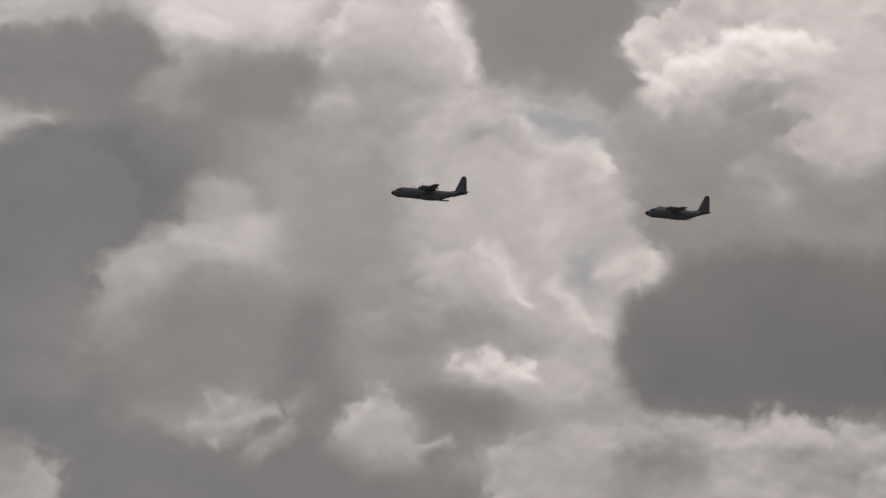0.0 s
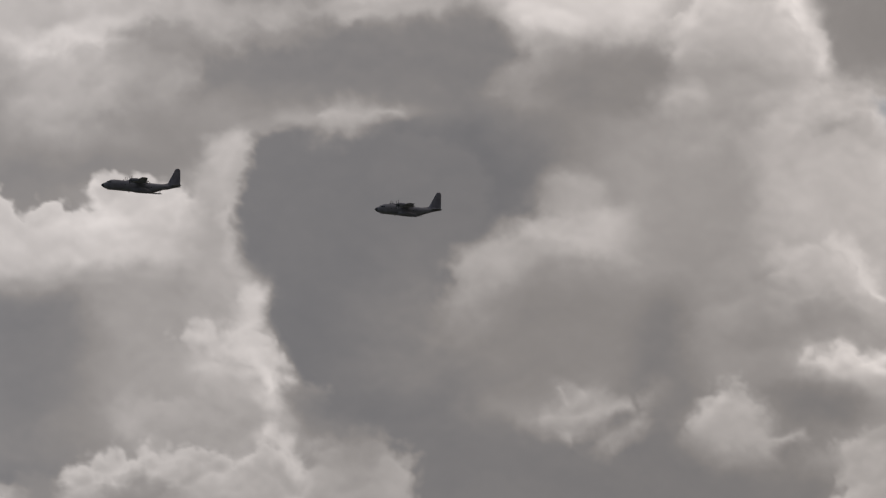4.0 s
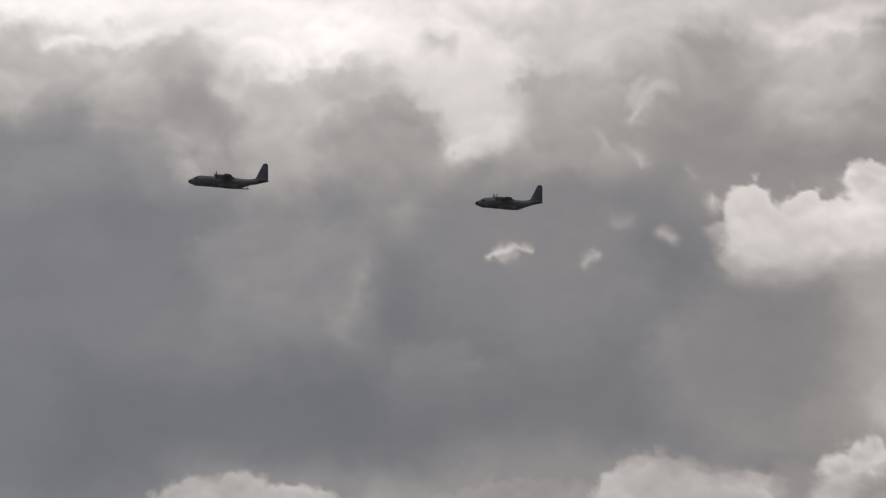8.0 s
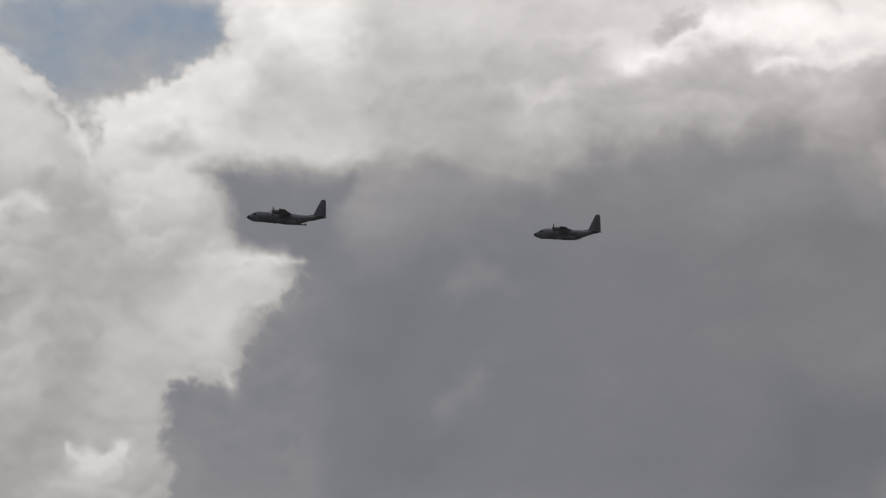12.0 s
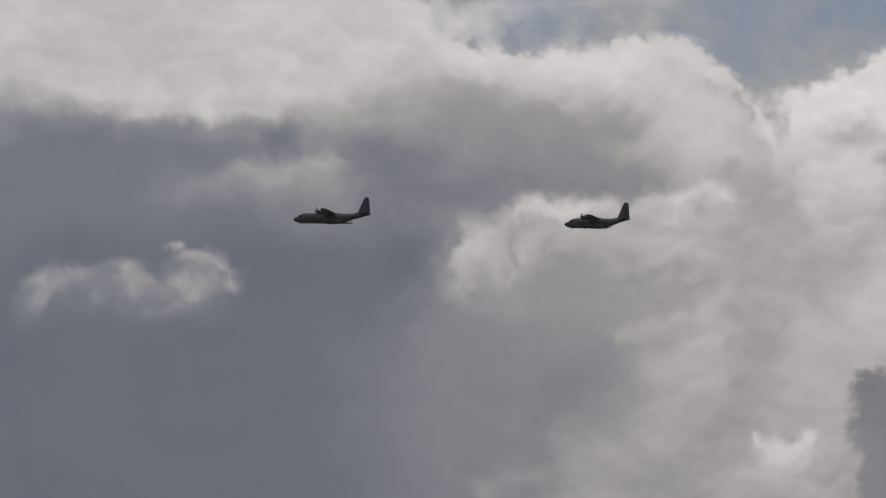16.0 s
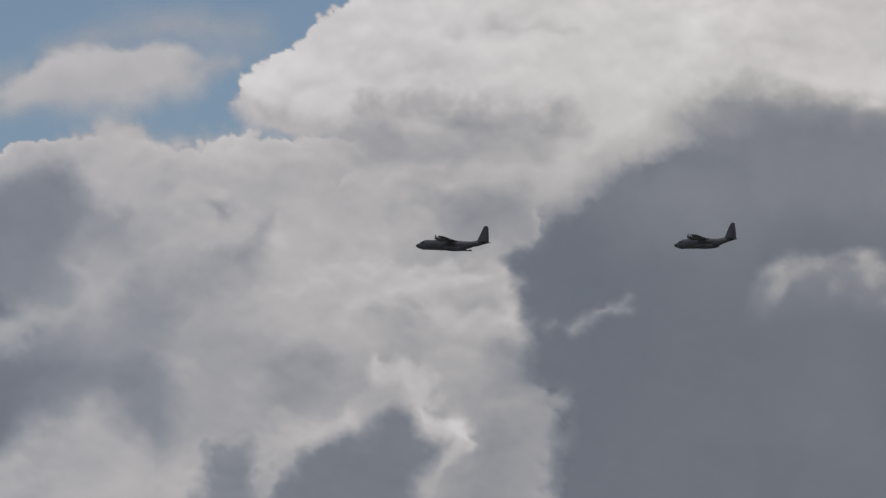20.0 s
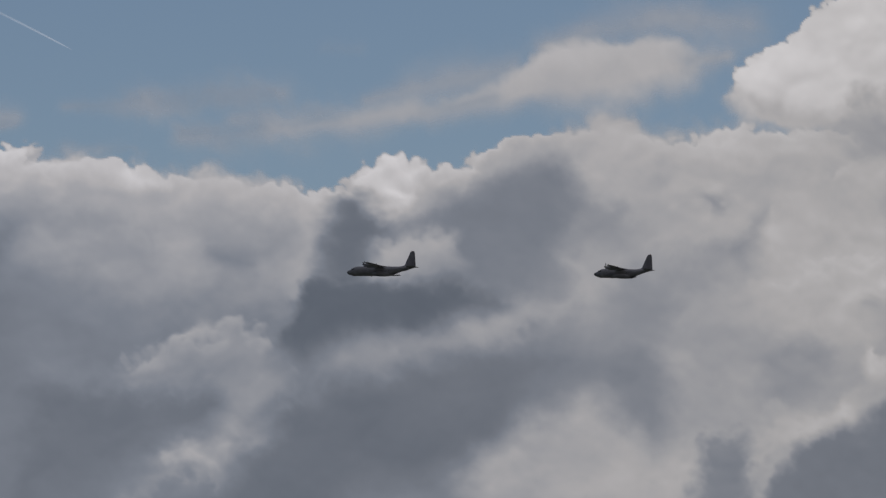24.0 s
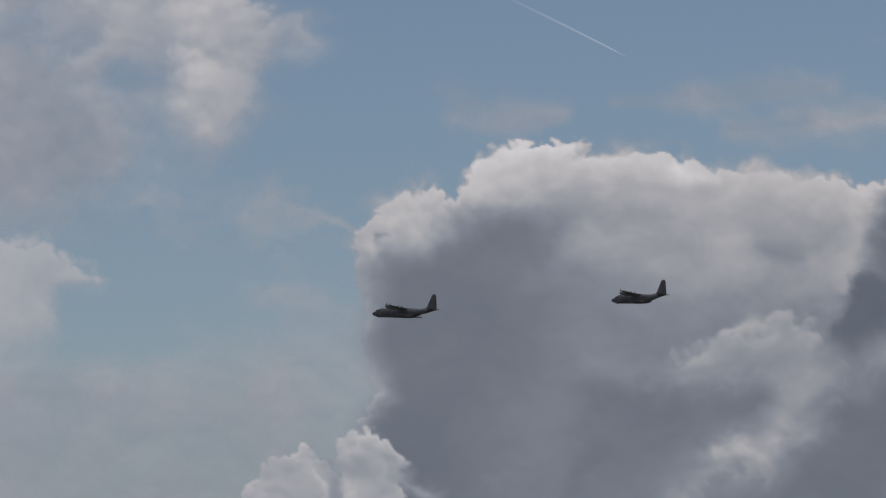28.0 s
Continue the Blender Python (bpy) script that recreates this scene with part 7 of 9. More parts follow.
streak([(-0.26, 4.91), (-0.44, 4.95), (-0.54, 4.77)], (0.074, 0.083, 0.074), 0.613, soft=1.4, bumps=0.05, puff=0.25)
streak([(-0.54, 4.72), (-0.81, 4.54), (-1.00, 4.31), (-0.81, 4.12)], (0.083, 0.092, 0.101, 0.074), 0.734, soft=1.4, bumps=0.05, puff=0.35)
mass([(0.20, 3.71), (-0.03, 3.99), (-0.30, 4.06), (-0.53, 3.94), (-0.65, 3.71), (-0.67, 3.53), (-0.30, 3.71), (0.06, 3.57)], 0.697, 0.761, soft=0.18, fade=0.4, bumps=0.05, deep=0.12, puff=0.35)
streak([(-0.35, 4.03), (-0.53, 3.89), (-0.63, 3.66), (-0.70, 3.53)], (0.046, 0.064, 0.055, 0.028), 0.789, soft=1.1, bumps=0.04, puff=0.35)
mass([(0.02, 3.57), (-0.35, 3.66), (-0.67, 3.43), (-0.76, 3.16), (-0.40, 3.16), (0.06, 3.07), (0.29, 3.25)], 0.561, 0.613, soft=0.35, fade=0.4, bumps=0.05, puff=0.12)
streak([(-0.90, 3.71), (-1.04, 3.43), (-1.27, 3.30), (-1.36, 3.25)], (0.055, 0.074, 0.083, 0.046), 0.763, soft=1.2, bumps=0.05, puff=0.35)
streak([(-1.27, 3.76), (-1.50, 3.87), (-1.69, 3.87), (-1.76, 3.75), (-1.64, 3.64)], (0.064, 0.083, 0.064, 0.055, 0.046), 0.754, soft=1.2, bumps=0.05, puff=0.4)
streak([(-0.99, 3.07), (-1.27, 3.02)], (0.120, 0.120), 0.642, soft=1.5, puff=0.2)

cloud("dark grey cloud mass with a flat base")
mass([(-1.41, 3.07), (-1.43, 3.34), (-1.50, 3.53), (-1.64, 3.64), (-1.82, 3.66), (-2.01, 3.85), (-2.61, 3.98), (-3.30, 3.93), (-4.67, 3.88), (-4.66, 2.62), (-3.29, 2.61), (-2.14, 2.63), (-1.68, 2.66), (-1.50, 2.84)], 0.459, 0.459, soft=0.14, fade=0.1, bumps=0.035, puff=0.05)
mass([(-1.68, 3.25), (-2.38, 3.52), (-3.29, 3.43), (-4.44, 3.42), (-4.44, 2.69), (-2.37, 2.70), (-1.73, 2.79)], 0.431, 0.431, soft=0.4, fade=0.15, puff=0.03)

cloud("pale patch of torn cloud lit from behind")
mass([(2.87, 3.52), (2.69, 3.80), (2.28, 3.98), (2.05, 4.21), (1.68, 4.26), (1.40, 4.08), (1.31, 3.89), (1.77, 3.82), (2.23, 3.80), (2.50, 3.62), (2.69, 3.43)], 0.647, 0.684, soft=0.35, fade=0.5, bumps=0.06, puff=0.25)
streak([(2.14, 4.03), (1.82, 4.08), (1.49, 4.01)], (0.074, 0.092, 0.064), 0.711, soft=1.3, bumps=0.05, puff=0.3)
streak([(2.09, 4.31), (1.95, 4.40)], (0.083, 0.064), 0.610, soft=1.5, torn=0.6)
streak([(2.69, 3.75), (2.41, 3.85)], (0.064, 0.064), 0.674, soft=1.4, torn=0.5)
mass([(2.50, 3.52), (1.68, 3.71), (1.22, 3.62), (1.31, 3.16), (1.86, 2.88), (2.41, 3.06)], 0.510, 0.510, soft=0.5, fade=0.5, puff=0.06)
mass([(1.22, 4.81), (0.48, 4.86), (0.20, 4.49), (0.29, 3.94), (1.03, 3.85), (1.31, 4.17)], 0.568, 0.621, soft=0.5, fade=0.5, puff=0.06)

cloud("low bank of grey cloud")
mass([(1.35, 3.07), (1.17, 3.34), (0.89, 3.39), (0.94, 3.07), (0.75, 2.79), (0.80, 2.52), (1.31, 2.38), (1.40, 2.70)], 0.479, 0.479, soft=0.3, fade=0.4, bumps=0.04, puff=0.08)
mass([(3.24, 2.42), (2.23, 2.47), (1.03, 2.33), (-0.35, 2.15), (-0.35, 1.60), (3.32, 1.59)], 0.474, 0.474, soft=0.35, fade=0.4, bumps=0.04, puff=0.06)
mass([(0.85, 3.43), (0.39, 3.57), (0.11, 3.25), (0.20, 2.79), (0.66, 2.84), (0.89, 3.07)], 0.560, 0.612, soft=0.45, fade=0.45, puff=0.1)

cloud("sunlit puff with a shaded underside")
mass([(-0.03, 2.93), (-0.07, 3.04), (-0.26, 3.07), (-0.37, 3.18), (-0.49, 3.14), (-0.74, 3.07), (-0.76, 2.88), (-0.58, 2.79), (-0.30, 2.84)], 0.715, 0.826, soft=0.12, fade=0.3, bumps=0.05, deep=0.12, puff=0.45)
mass([(0.25, 2.70), (-0.07, 2.84), (-0.63, 2.79), (-0.67, 2.56), (-0.26, 2.49), (0.16, 2.52)], 0.488, 0.488, soft=0.25, fade=0.3, bumps=0.04, puff=0.08)
mass([(0.85, 2.42), (0.66, 2.70), (0.48, 2.79), (0.29, 2.61), (0.29, 2.33), (0.57, 2.29)], 0.658, 0.723, soft=0.2, fade=0.35, bumps=0.06, deep=0.12, puff=0.35)
streak([(0.71, 2.61), (0.57, 2.70)], (0.037, 0.046), 0.732, soft=1.2, bumps=0.04, puff=0.35)
streak([(0.39, 2.40), (-0.03, 2.43)], (0.037, 0.028), 0.659, soft=1.3)

cloud("small ragged puff low in the grey")
streak([(1.86, 2.49), (1.67, 2.63), (1.44, 2.63)], (0.064, 0.092, 0.055), 0.703, soft=1.2, bumps=0.05, puff=0.35, torn=0.5)
streak([(1.95, 2.83), (1.84, 2.74)], (0.028, 0.032), 0.675, soft=1.2, torn=0.4)
streak([(1.54, 2.38), (1.35, 2.45)], (0.064, 0.055), 0.629, soft=1.4, torn=0.5)
streak([(2.18, 2.56), (2.00, 2.56)], (0.055, 0.064), 0.592, soft=1.5, torn=0.5)
streak([(3.46, 2.37), (3.42, 2.14), (3.51, 1.96)], (0.083, 0.110, 0.120), 0.618, soft=1.3, bumps=0.05, puff=0.3)

cloud("heap of sunlit cumulus low over the horizon")
mass([(-0.35, 2.33), (-0.81, 2.52), (-1.18, 2.49), (-1.55, 2.56), (-2.37, 2.60), (-3.29, 2.58), (-4.44, 2.51), (-4.43, 1.59), (-0.26, 1.60)], 0.626, 0.681, soft=0.15, fade=0.3, bumps=0.06, deep=0.12, puff=0.4)
streak([(-0.99, 2.38), (-1.27, 2.45), (-1.36, 2.33)], (0.064, 0.083, 0.064), 0.698, soft=1.2, bumps=0.05, puff=0.45)
streak([(-2.23, 2.38), (-2.51, 2.47), (-2.83, 2.47), (-3.15, 2.44)], (0.064, 0.083, 0.083, 0.064), 0.719, soft=1.2, bumps=0.05, puff=0.45)
streak([(-3.29, 2.51), (-3.60, 2.42)], (0.083, 0.083), 0.702, soft=1.2, bumps=0.05, puff=0.4)
mass([(-1.36, 2.29), (-1.91, 2.38), (-2.19, 2.19), (-1.91, 2.01), (-1.36, 2.06)], 0.539, 0.547, soft=0.25, fade=0.3, bumps=0.05, puff=0.3)
mass([(-2.74, 2.28), (-3.29, 2.33), (-3.56, 2.14), (-3.06, 2.01)], 0.566, 0.618, soft=0.25, fade=0.3, bumps=0.05, puff=0.3)
mass([(-0.72, 2.79), (-1.36, 2.84), (-1.55, 2.63), (-0.99, 2.52), (-0.67, 2.56)], 0.596, 0.633, soft=0.35, fade=0.4, puff=0.12)

cloud("rolling grey folds at the top of the storm tower")
mass([(15.52, 5.15), (15.25, 5.38), (14.56, 5.53), (14.23, 5.26), (14.32, 4.85), (14.97, 4.76), (15.29, 4.90)], 0.631, 0.669, soft=0.22, fade=0.45, bumps=0.06, puff=0.25)
mass([(13.86, 5.15), (13.31, 5.38), (12.48, 5.58), (11.93, 5.49), (11.47, 5.44), (11.37, 5.12), (11.84, 4.94), (12.48, 4.98), (13.40, 4.94)], 0.655, 0.701, soft=0.22, fade=0.45, bumps=0.06, puff=0.25)
mass([(14.32, 5.49), (14.05, 5.67), (13.49, 5.72), (13.45, 5.54), (13.86, 5.44)], 0.685, 0.716, soft=0.25, fade=0.3, bumps=0.06, puff=0.25)
mass([(13.12, 5.70), (13.03, 5.86), (12.80, 5.95), (12.73, 5.83), (12.92, 5.70)], 0.631, 0.662, soft=0.15, fade=0.25, bumps=0.05, puff=0.2)
streak([(13.26, 5.51), (12.94, 5.68), (12.75, 5.81), (12.48, 5.76)], (0.055, 0.064, 0.064, 0.055), 0.893, soft=1.2, bumps=0.05, puff=0.3)
streak([(12.29, 5.54), (11.93, 5.60), (11.24, 5.63)], (0.055, 0.074, 0.083), 0.863, soft=1.3, bumps=0.05, puff=0.3)
streak([(14.12, 5.17), (13.93, 5.25), (13.86, 5.35)], (0.064, 0.074, 0.055), 0.754, soft=1.8, bumps=0.05, puff=0.3)
mass([(15.62, 4.39), (15.43, 4.56), (15.16, 4.70), (14.79, 4.75), (14.33, 4.53), (14.88, 4.30), (15.20, 4.02), (15.52, 4.02), (15.65, 4.21)], 0.531, 0.561, soft=0.25, fade=0.45, bumps=0.05, puff=0.12)
mass([(13.59, 4.67), (13.03, 4.80), (12.48, 4.89), (12.02, 4.89), (11.79, 4.52), (12.48, 4.43), (13.50, 4.44)], 0.485, 0.493, soft=0.5, fade=0.5, bumps=0.05, puff=0.08)
streak([(14.72, 3.72), (14.56, 3.79), (14.42, 3.75)], (0.074, 0.101, 0.074), 0.492, soft=2.2, bumps=0.04)
streak([(14.88, 2.78), (14.65, 2.92), (14.53, 3.03)], (0.092, 0.110, 0.074), 0.492, soft=2.2, bumps=0.04)
mass([(16.44, 2.87), (16.31, 3.10), (16.08, 3.10), (15.89, 2.87), (16.07, 2.64), (16.40, 2.69)], 0.476, 0.492, soft=0.2, fade=0.4, bumps=0.06, puff=0.12)

cloud("dark underside below the white cumulus")
mass([(7.05, 3.54), (6.31, 3.59), (5.85, 3.54), (5.71, 3.10), (5.76, 2.64), (6.03, 2.37), (7.14, 2.32), (7.23, 2.92)], 0.493, 0.493, soft=0.2, fade=0.5, bumps=0.04, puff=0.05)

cloud("ragged sunlit flank of the bank")
mass([(5.07, 3.15), (4.84, 3.26), (4.42, 3.28), (4.10, 3.01), (4.06, 2.64), (4.42, 2.69), (4.79, 2.92)], 0.648, 0.749, soft=0.12, fade=0.25, bumps=0.06, deep=0.14, puff=0.4)
streak([(4.41, 3.56), (4.49, 3.31), (4.63, 3.15)], (0.074, 0.083, 0.074), 0.777, soft=1.3, bumps=0.05, puff=0.35)
streak([(4.98, 3.19), (4.79, 3.22), (4.75, 3.10)], (0.064, 0.074, 0.055), 0.776, soft=1.2, bumps=0.05, puff=0.35)
streak([(4.42, 3.05), (4.29, 2.87), (4.22, 2.64)], (0.074, 0.092, 0.064), 0.796, soft=1.4, bumps=0.05, puff=0.35)
streak([(5.44, 2.55), (5.16, 2.64), (4.70, 2.60)], (0.055, 0.074, 0.064), 0.638, soft=1.4, bumps=0.05, puff=0.25)
mass([(4.15, 2.92), (3.83, 2.82), (3.69, 2.46), (3.92, 2.27), (4.20, 2.64)], 0.528, 0.560, soft=0.2, fade=0.3, bumps=0.06, puff=0.2)
mass([(6.08, 2.00), (5.80, 2.22), (5.39, 2.29), (4.93, 2.29), (4.56, 2.23), (4.38, 2.37), (4.10, 2.23), (3.92, 1.95), (3.92, 1.45), (6.13, 1.45)], 0.638, 0.749, soft=0.12, fade=0.3, bumps=0.06, deep=0.14, puff=0.4)
mass([(5.67, 2.05), (5.30, 2.14), (5.02, 2.00), (5.21, 1.77), (5.67, 1.77)], 0.542, 0.592, soft=0.2, fade=0.3, bumps=0.05, puff=0.3)
streak([(4.33, 2.46), (4.17, 2.34), (4.04, 2.16)], (0.055, 0.064, 0.055), 0.777, soft=1.2, bumps=0.05, puff=0.35)
mass([(3.92, 2.32), (3.46, 2.45), (3.10, 2.23), (3.10, 1.45), (3.92, 1.45)], 0.612, 0.677, soft=0.2, fade=0.3, bumps=0.06, deep=0.14, puff=0.35)
mass([(6.31, 2.09), (6.08, 2.18), (5.97, 2.05), (6.06, 1.72), (6.26, 1.82)], 0.509, 0.517, soft=0.15, fade=0.2, bumps=0.04, puff=0.1)

cloud("grey folds in the glowing upper cloud layer")
mass([(10.09, 4.91), (9.77, 5.06), (9.26, 5.10), (9.03, 4.85), (9.08, 4.52), (9.63, 4.34), (10.09, 4.43)], 0.563, 0.616, soft=0.22, fade=0.5, bumps=0.06, puff=0.12)
mass([(10.50, 5.23), (10.00, 5.35), (9.63, 5.35), (9.40, 5.17), (9.91, 5.02), (10.50, 4.95)], 0.671, 0.707, soft=0.25, fade=0.35, bumps=0.06, puff=0.2)
mass([(10.64, 4.93), (10.18, 4.93), (10.04, 4.57), (10.27, 4.34), (10.64, 4.33)], 0.625, 0.661, soft=0.3, fade=0.4, bumps=0.05, puff=0.2)
mass([(8.52, 5.17), (8.34, 5.35), (7.88, 5.35), (7.60, 5.13), (7.79, 4.90), (8.25, 4.85), (8.43, 4.94)], 0.626, 0.663, soft=0.22, fade=0.4, bumps=0.06, puff=0.2)
streak([(9.19, 5.56), (9.03, 5.53)], (0.055, 0.046), 0.726, soft=1.4, bumps=0.05)

cloud("dim roof of cloud over the dark bank")
mass([(4.94, 5.53), (4.21, 5.70), (3.38, 5.74), (2.55, 5.71), (2.18, 5.52), (2.46, 5.25), (3.38, 5.17), (4.30, 5.18), (4.94, 5.12)], 0.486, 0.494, soft=0.25, fade=0.35, bumps=0.05, puff=0.1)
streak([(4.85, 5.79), (4.07, 5.91), (2.92, 5.88)], (0.064, 0.074, 0.064), 0.645, soft=1.4, bumps=0.05, puff=0.2)
streak([(3.93, 5.03), (3.56, 5.06), (3.26, 5.08)], (0.037, 0.046, 0.028), 0.665, soft=1.4, bumps=0.04)
mass([(4.01, 2.76), (3.37, 2.81), (2.82, 2.67), (2.91, 2.35), (3.60, 2.35)], 0.458, 0.458, soft=0.35, fade=0.4, bumps=0.04, puff=0.05)

cloud("thin torn wisp of white cloud")
wisp(1.83, 2.77, 0.16, 0.06, -35, 0.609, 1.1, 0.4)
wisp(1.62, 2.60, 0.37, 0.14, 15, 0.614, 1.3, 0.4)
wisp(1.81, 2.51, 0.28, 0.07, 0, 0.572, 1.2, 0.4)
wisp(1.37, 2.40, 0.20, 0.06, 20, 0.598, 1, 0.5)
wisp(0.70, 2.67, 0.06, 0.06, 30, 0.672, 0.9, 0.5)

# ---- shreds of the middle ----

cloud("soft dark shelf under the cloud roof")
mass([(24.58, 4.93), (24.21, 5.00), (23.65, 5.00), (23.01, 4.91), (22.55, 4.80), (23.01, 4.57), (23.84, 4.47), (24.39, 4.51)], 0.458, 0.458, soft=0.3, fade=0.45, bumps=0.04, puff=0.06)

cloud("curled shred of white cloud")
mass([(23.92, 3.57), (23.64, 3.76), (23.13, 3.82), (22.77, 3.75), (22.49, 3.91), (22.21, 3.89), (22.15, 3.62), (22.40, 3.43), (22.86, 3.43), (23.50, 3.48), (23.83, 3.39)], 0.500, 0.529, soft=0.25, fade=0.3, bumps=0.05, puff=0.1)
wisp(23.66, 3.69, 0.16, 0.08, 10, 0.618, 1, 0.3)
wisp(23.39, 3.71, 0.13, 0.06, -10, 0.589, 1, 0.3)
wisp(23.11, 3.75, 0.17, 0.08, 15, 0.618, 1, 0.3)
wisp(22.93, 3.67, 0.12, 0.08, -20, 0.596, 1, 0.3)
wisp(22.77, 3.58, 0.17, 0.11, 0, 0.611, 1, 0.3)
wisp(22.55, 3.59, 0.18, 0.13, 10, 0.633, 1, 0.3)
wisp(22.37, 3.74, 0.14, 0.14, -40, 0.633, 1, 0.3)
streak([(22.33, 3.88), (22.21, 3.78), (22.18, 3.61)], (0.028, 0.046, 0.028), 0.640, soft=1.5, bumps=0.04, torn=0.5)
wisp(22.66, 3.95, 0.08, 0.04, 10, 0.640, 0.8, 0.3)
wisp(23.77, 3.49, 0.06, 0.14, -30, 0.559, 1.1, 0.3)
wisp(23.26, 3.53, 0.06, 0.11, -25, 0.596, 1.1, 0.3)
wisp(23.04, 3.52, 0.06, 0.12, -20, 0.551, 1.1, 0.3)
wisp(22.49, 3.87, 0.12, 0.05, 0, 0.588, 1, 0.3)
wisp(22.77, 3.43, 0.14, 0.06, 0, 0.559, 1.2, 0.3)

cloud("faint wisp before the dark cloud")
streak([(25.41, 3.21), (25.30, 3.30), (25.14, 3.36), (24.93, 3.35)], (0.028, 0.055, 0.041, 0.023), 0.567, soft=1.3, bumps=0.02, torn=0.5)
streak([(24.98, 3.39), (24.91, 3.48)], (0.023, 0.014), 0.534, soft=1.4, torn=0.4)
streak([(25.62, 3.24), (25.55, 3.26)], (0.028, 0.023), 0.501, soft=1.5)


def whole(labels):
    """Each label keeps its one largest connected patch."""
    ni, nj = labels.shape
    seen, keep = np.zeros(labels.shape, bool), np.zeros(labels.shape, int)
    best = {}
    for start in zip(*np.nonzero(labels)):
        if seen[start]:
            continue
        k, stack, patch = labels[start], [start], []
        seen[start] = True
        while stack:
            i, j = stack.pop()
            patch.append((i, j))
            for p, q in ((i + 1, j), (i - 1, j), (i, j + 1), (i, j - 1)):
                if 0 <= p < ni and 0 <= q < nj and not seen[p, q] and labels[p, q] == k:
                    seen[p, q] = True
                    stack.append((p, q))
        if len(patch) > len(best.get(k, ())):
            best[k] = patch
    for k, patch in best.items():
        if len(patch) >= 8:
            keep[tuple(np.array(patch).T)] = k
    return keep


def clouds_and_lobes(cover):
    """Which cloud and which lobe each quad belongs to; stray scraps go to the lobe or layer beside them."""
    ni, nj = (n - (n - 1) % 3 - 1 for n in cover.shape)
    seen = cover[:ni, :nj].reshape(ni // 3, 3, nj // 3, 3).max((1, 3)) > 0.012
    cloud_of = whole(OWNER[:ni:3, :nj:3] * seen)
    lobe_of = whole(PIECE[:ni:3, :nj:3] * (cloud_of > 0))
    for _ in range(400):
        open_cells = (cloud_of > 0) & (lobe_of == 0)
        before = open_cells.sum()
        if not before:
            break
        for ax, step in ((0, 1), (0, -1), (1, 1), (1, -1)):
            near, same = np.roll(lobe_of, step, ax), np.roll(cloud_of, step, ax) == cloud_of
            fill = (cloud_of > 0) & (lobe_of == 0) & same & (near > 0)
            lobe_of[fill] = near[fill]
        if ((cloud_of > 0) & (lobe_of == 0)).sum() == before:
            break
    cloud_of[lobe_of == 0] = 0
    full = np.zeros((2,) + tuple(n - 1 for n in cover.shape), int)
    for k, field in enumerate((cloud_of, lobe_of)):
        big = np.repeat(np.repeat(field, 3, 0), 3, 1)
        a, b = (min(x, y) for x, y in zip(big.shape, full[k].shape))
        full[k][:a, :b] = big[:a, :b]
    return full[0].ravel(), full[1].ravel()


def fields():
    """The brightness painted at each point, how much sky it hides, how warm and hazy it is tinted."""
    # fixed shading of the heads, lit from above, to go into the brightness
    heads = 0.6 * spread(HEADS, 1) + 0.65 * spread(HEADS, 4)
    rise = np.gradient(heads, axis=1) / np.gradient(EL, axis=1)
    side = np.gradient(heads, axis=0) / np.gradient(AZ, axis=0)
    lit = -np.tanh(0.13 * (rise + 0.15 * side))
    crumbs = -np.tanh(0.10 * np.gradient(spread(FRAY, 1), axis=1) / np.gradient(EL, axis=1))
    swirl = fbm(0.9, 5, 90.3, 0.55, XW + 0.25 * WARP_A[1], YW - 0.2 * WARP_A[0])
    veil = fbm(2.2, 4, 12.3)
    # heads of heaped vapour shaded into the brightness, here and there, mostly in bright parts
    bright = np.clip((PAINTED_LIGHT - 0.46) / 0.16, 0, 1)
    here = np.clip(0.45 + 2.2 * fbm(1.3, 3, 44.1), 0.1, 1)
    heaps = sum(a * spread(puffs(w, k, XW + 0.05 * WARP_A[1], YW), 1) for w, a, k in ((0.62, 0.085, 5.2), (0.30, 0.06, 21.4), (0.15, 0.04, 38.8), (0.08, 0.025, 52.6)))
    light = PAINTED_LIGHT + 0.5 * PUFFY * (0.13 * lit + 0.05 * (HEADS - 0.8)) + 0.03 * PUFFY * crumbs
    light = light + (0.05 + 1.5 * PUFFY) * here * (0.25 + 0.75 * bright) * heaps + (0.010 + 0.05 * PUFFY + 0.03 * bright) * swirl + 0.02 * veil
    light = np.clip(light, 0.05, 0.97)
    cover = np.clip(COVER + (1.1 * swirl * np.minimum(1, 0.2 + 2.4 * PUFFY) + 0.5 * (HEADS - 0.8) * PUFFY) * 4 * COVER * (1 - COVER), 0, 1)
    # light's colour painted in: bright parts warm, dark parts cool, cooler to the left
    warm = np.clip(np.minimum(1.0 - (AZ - 2) * 0.034 + 4.2 * (light - 0.53), 0.98 - 0.012 * AZ), -0.13 - 4 * np.clip(0.46 - light, 0, 0.11), 1)
    warm = warm - 0.14 * np.clip((AZ - 29) / 4, 0, 1) * np.clip((0.56 - light) / 0.1, 0, 1)
    warm = (warm + 0.6) / 1.6
    # haze painted as a greenish tint on bright clouds of the middle sector
    haze_tint = 0.42 * np.clip((light - 0.5) / 0.14, 0, 1) * np.exp(-((AZ - 19.5) / 7) ** 2)
    return light, cover, warm, haze_tint


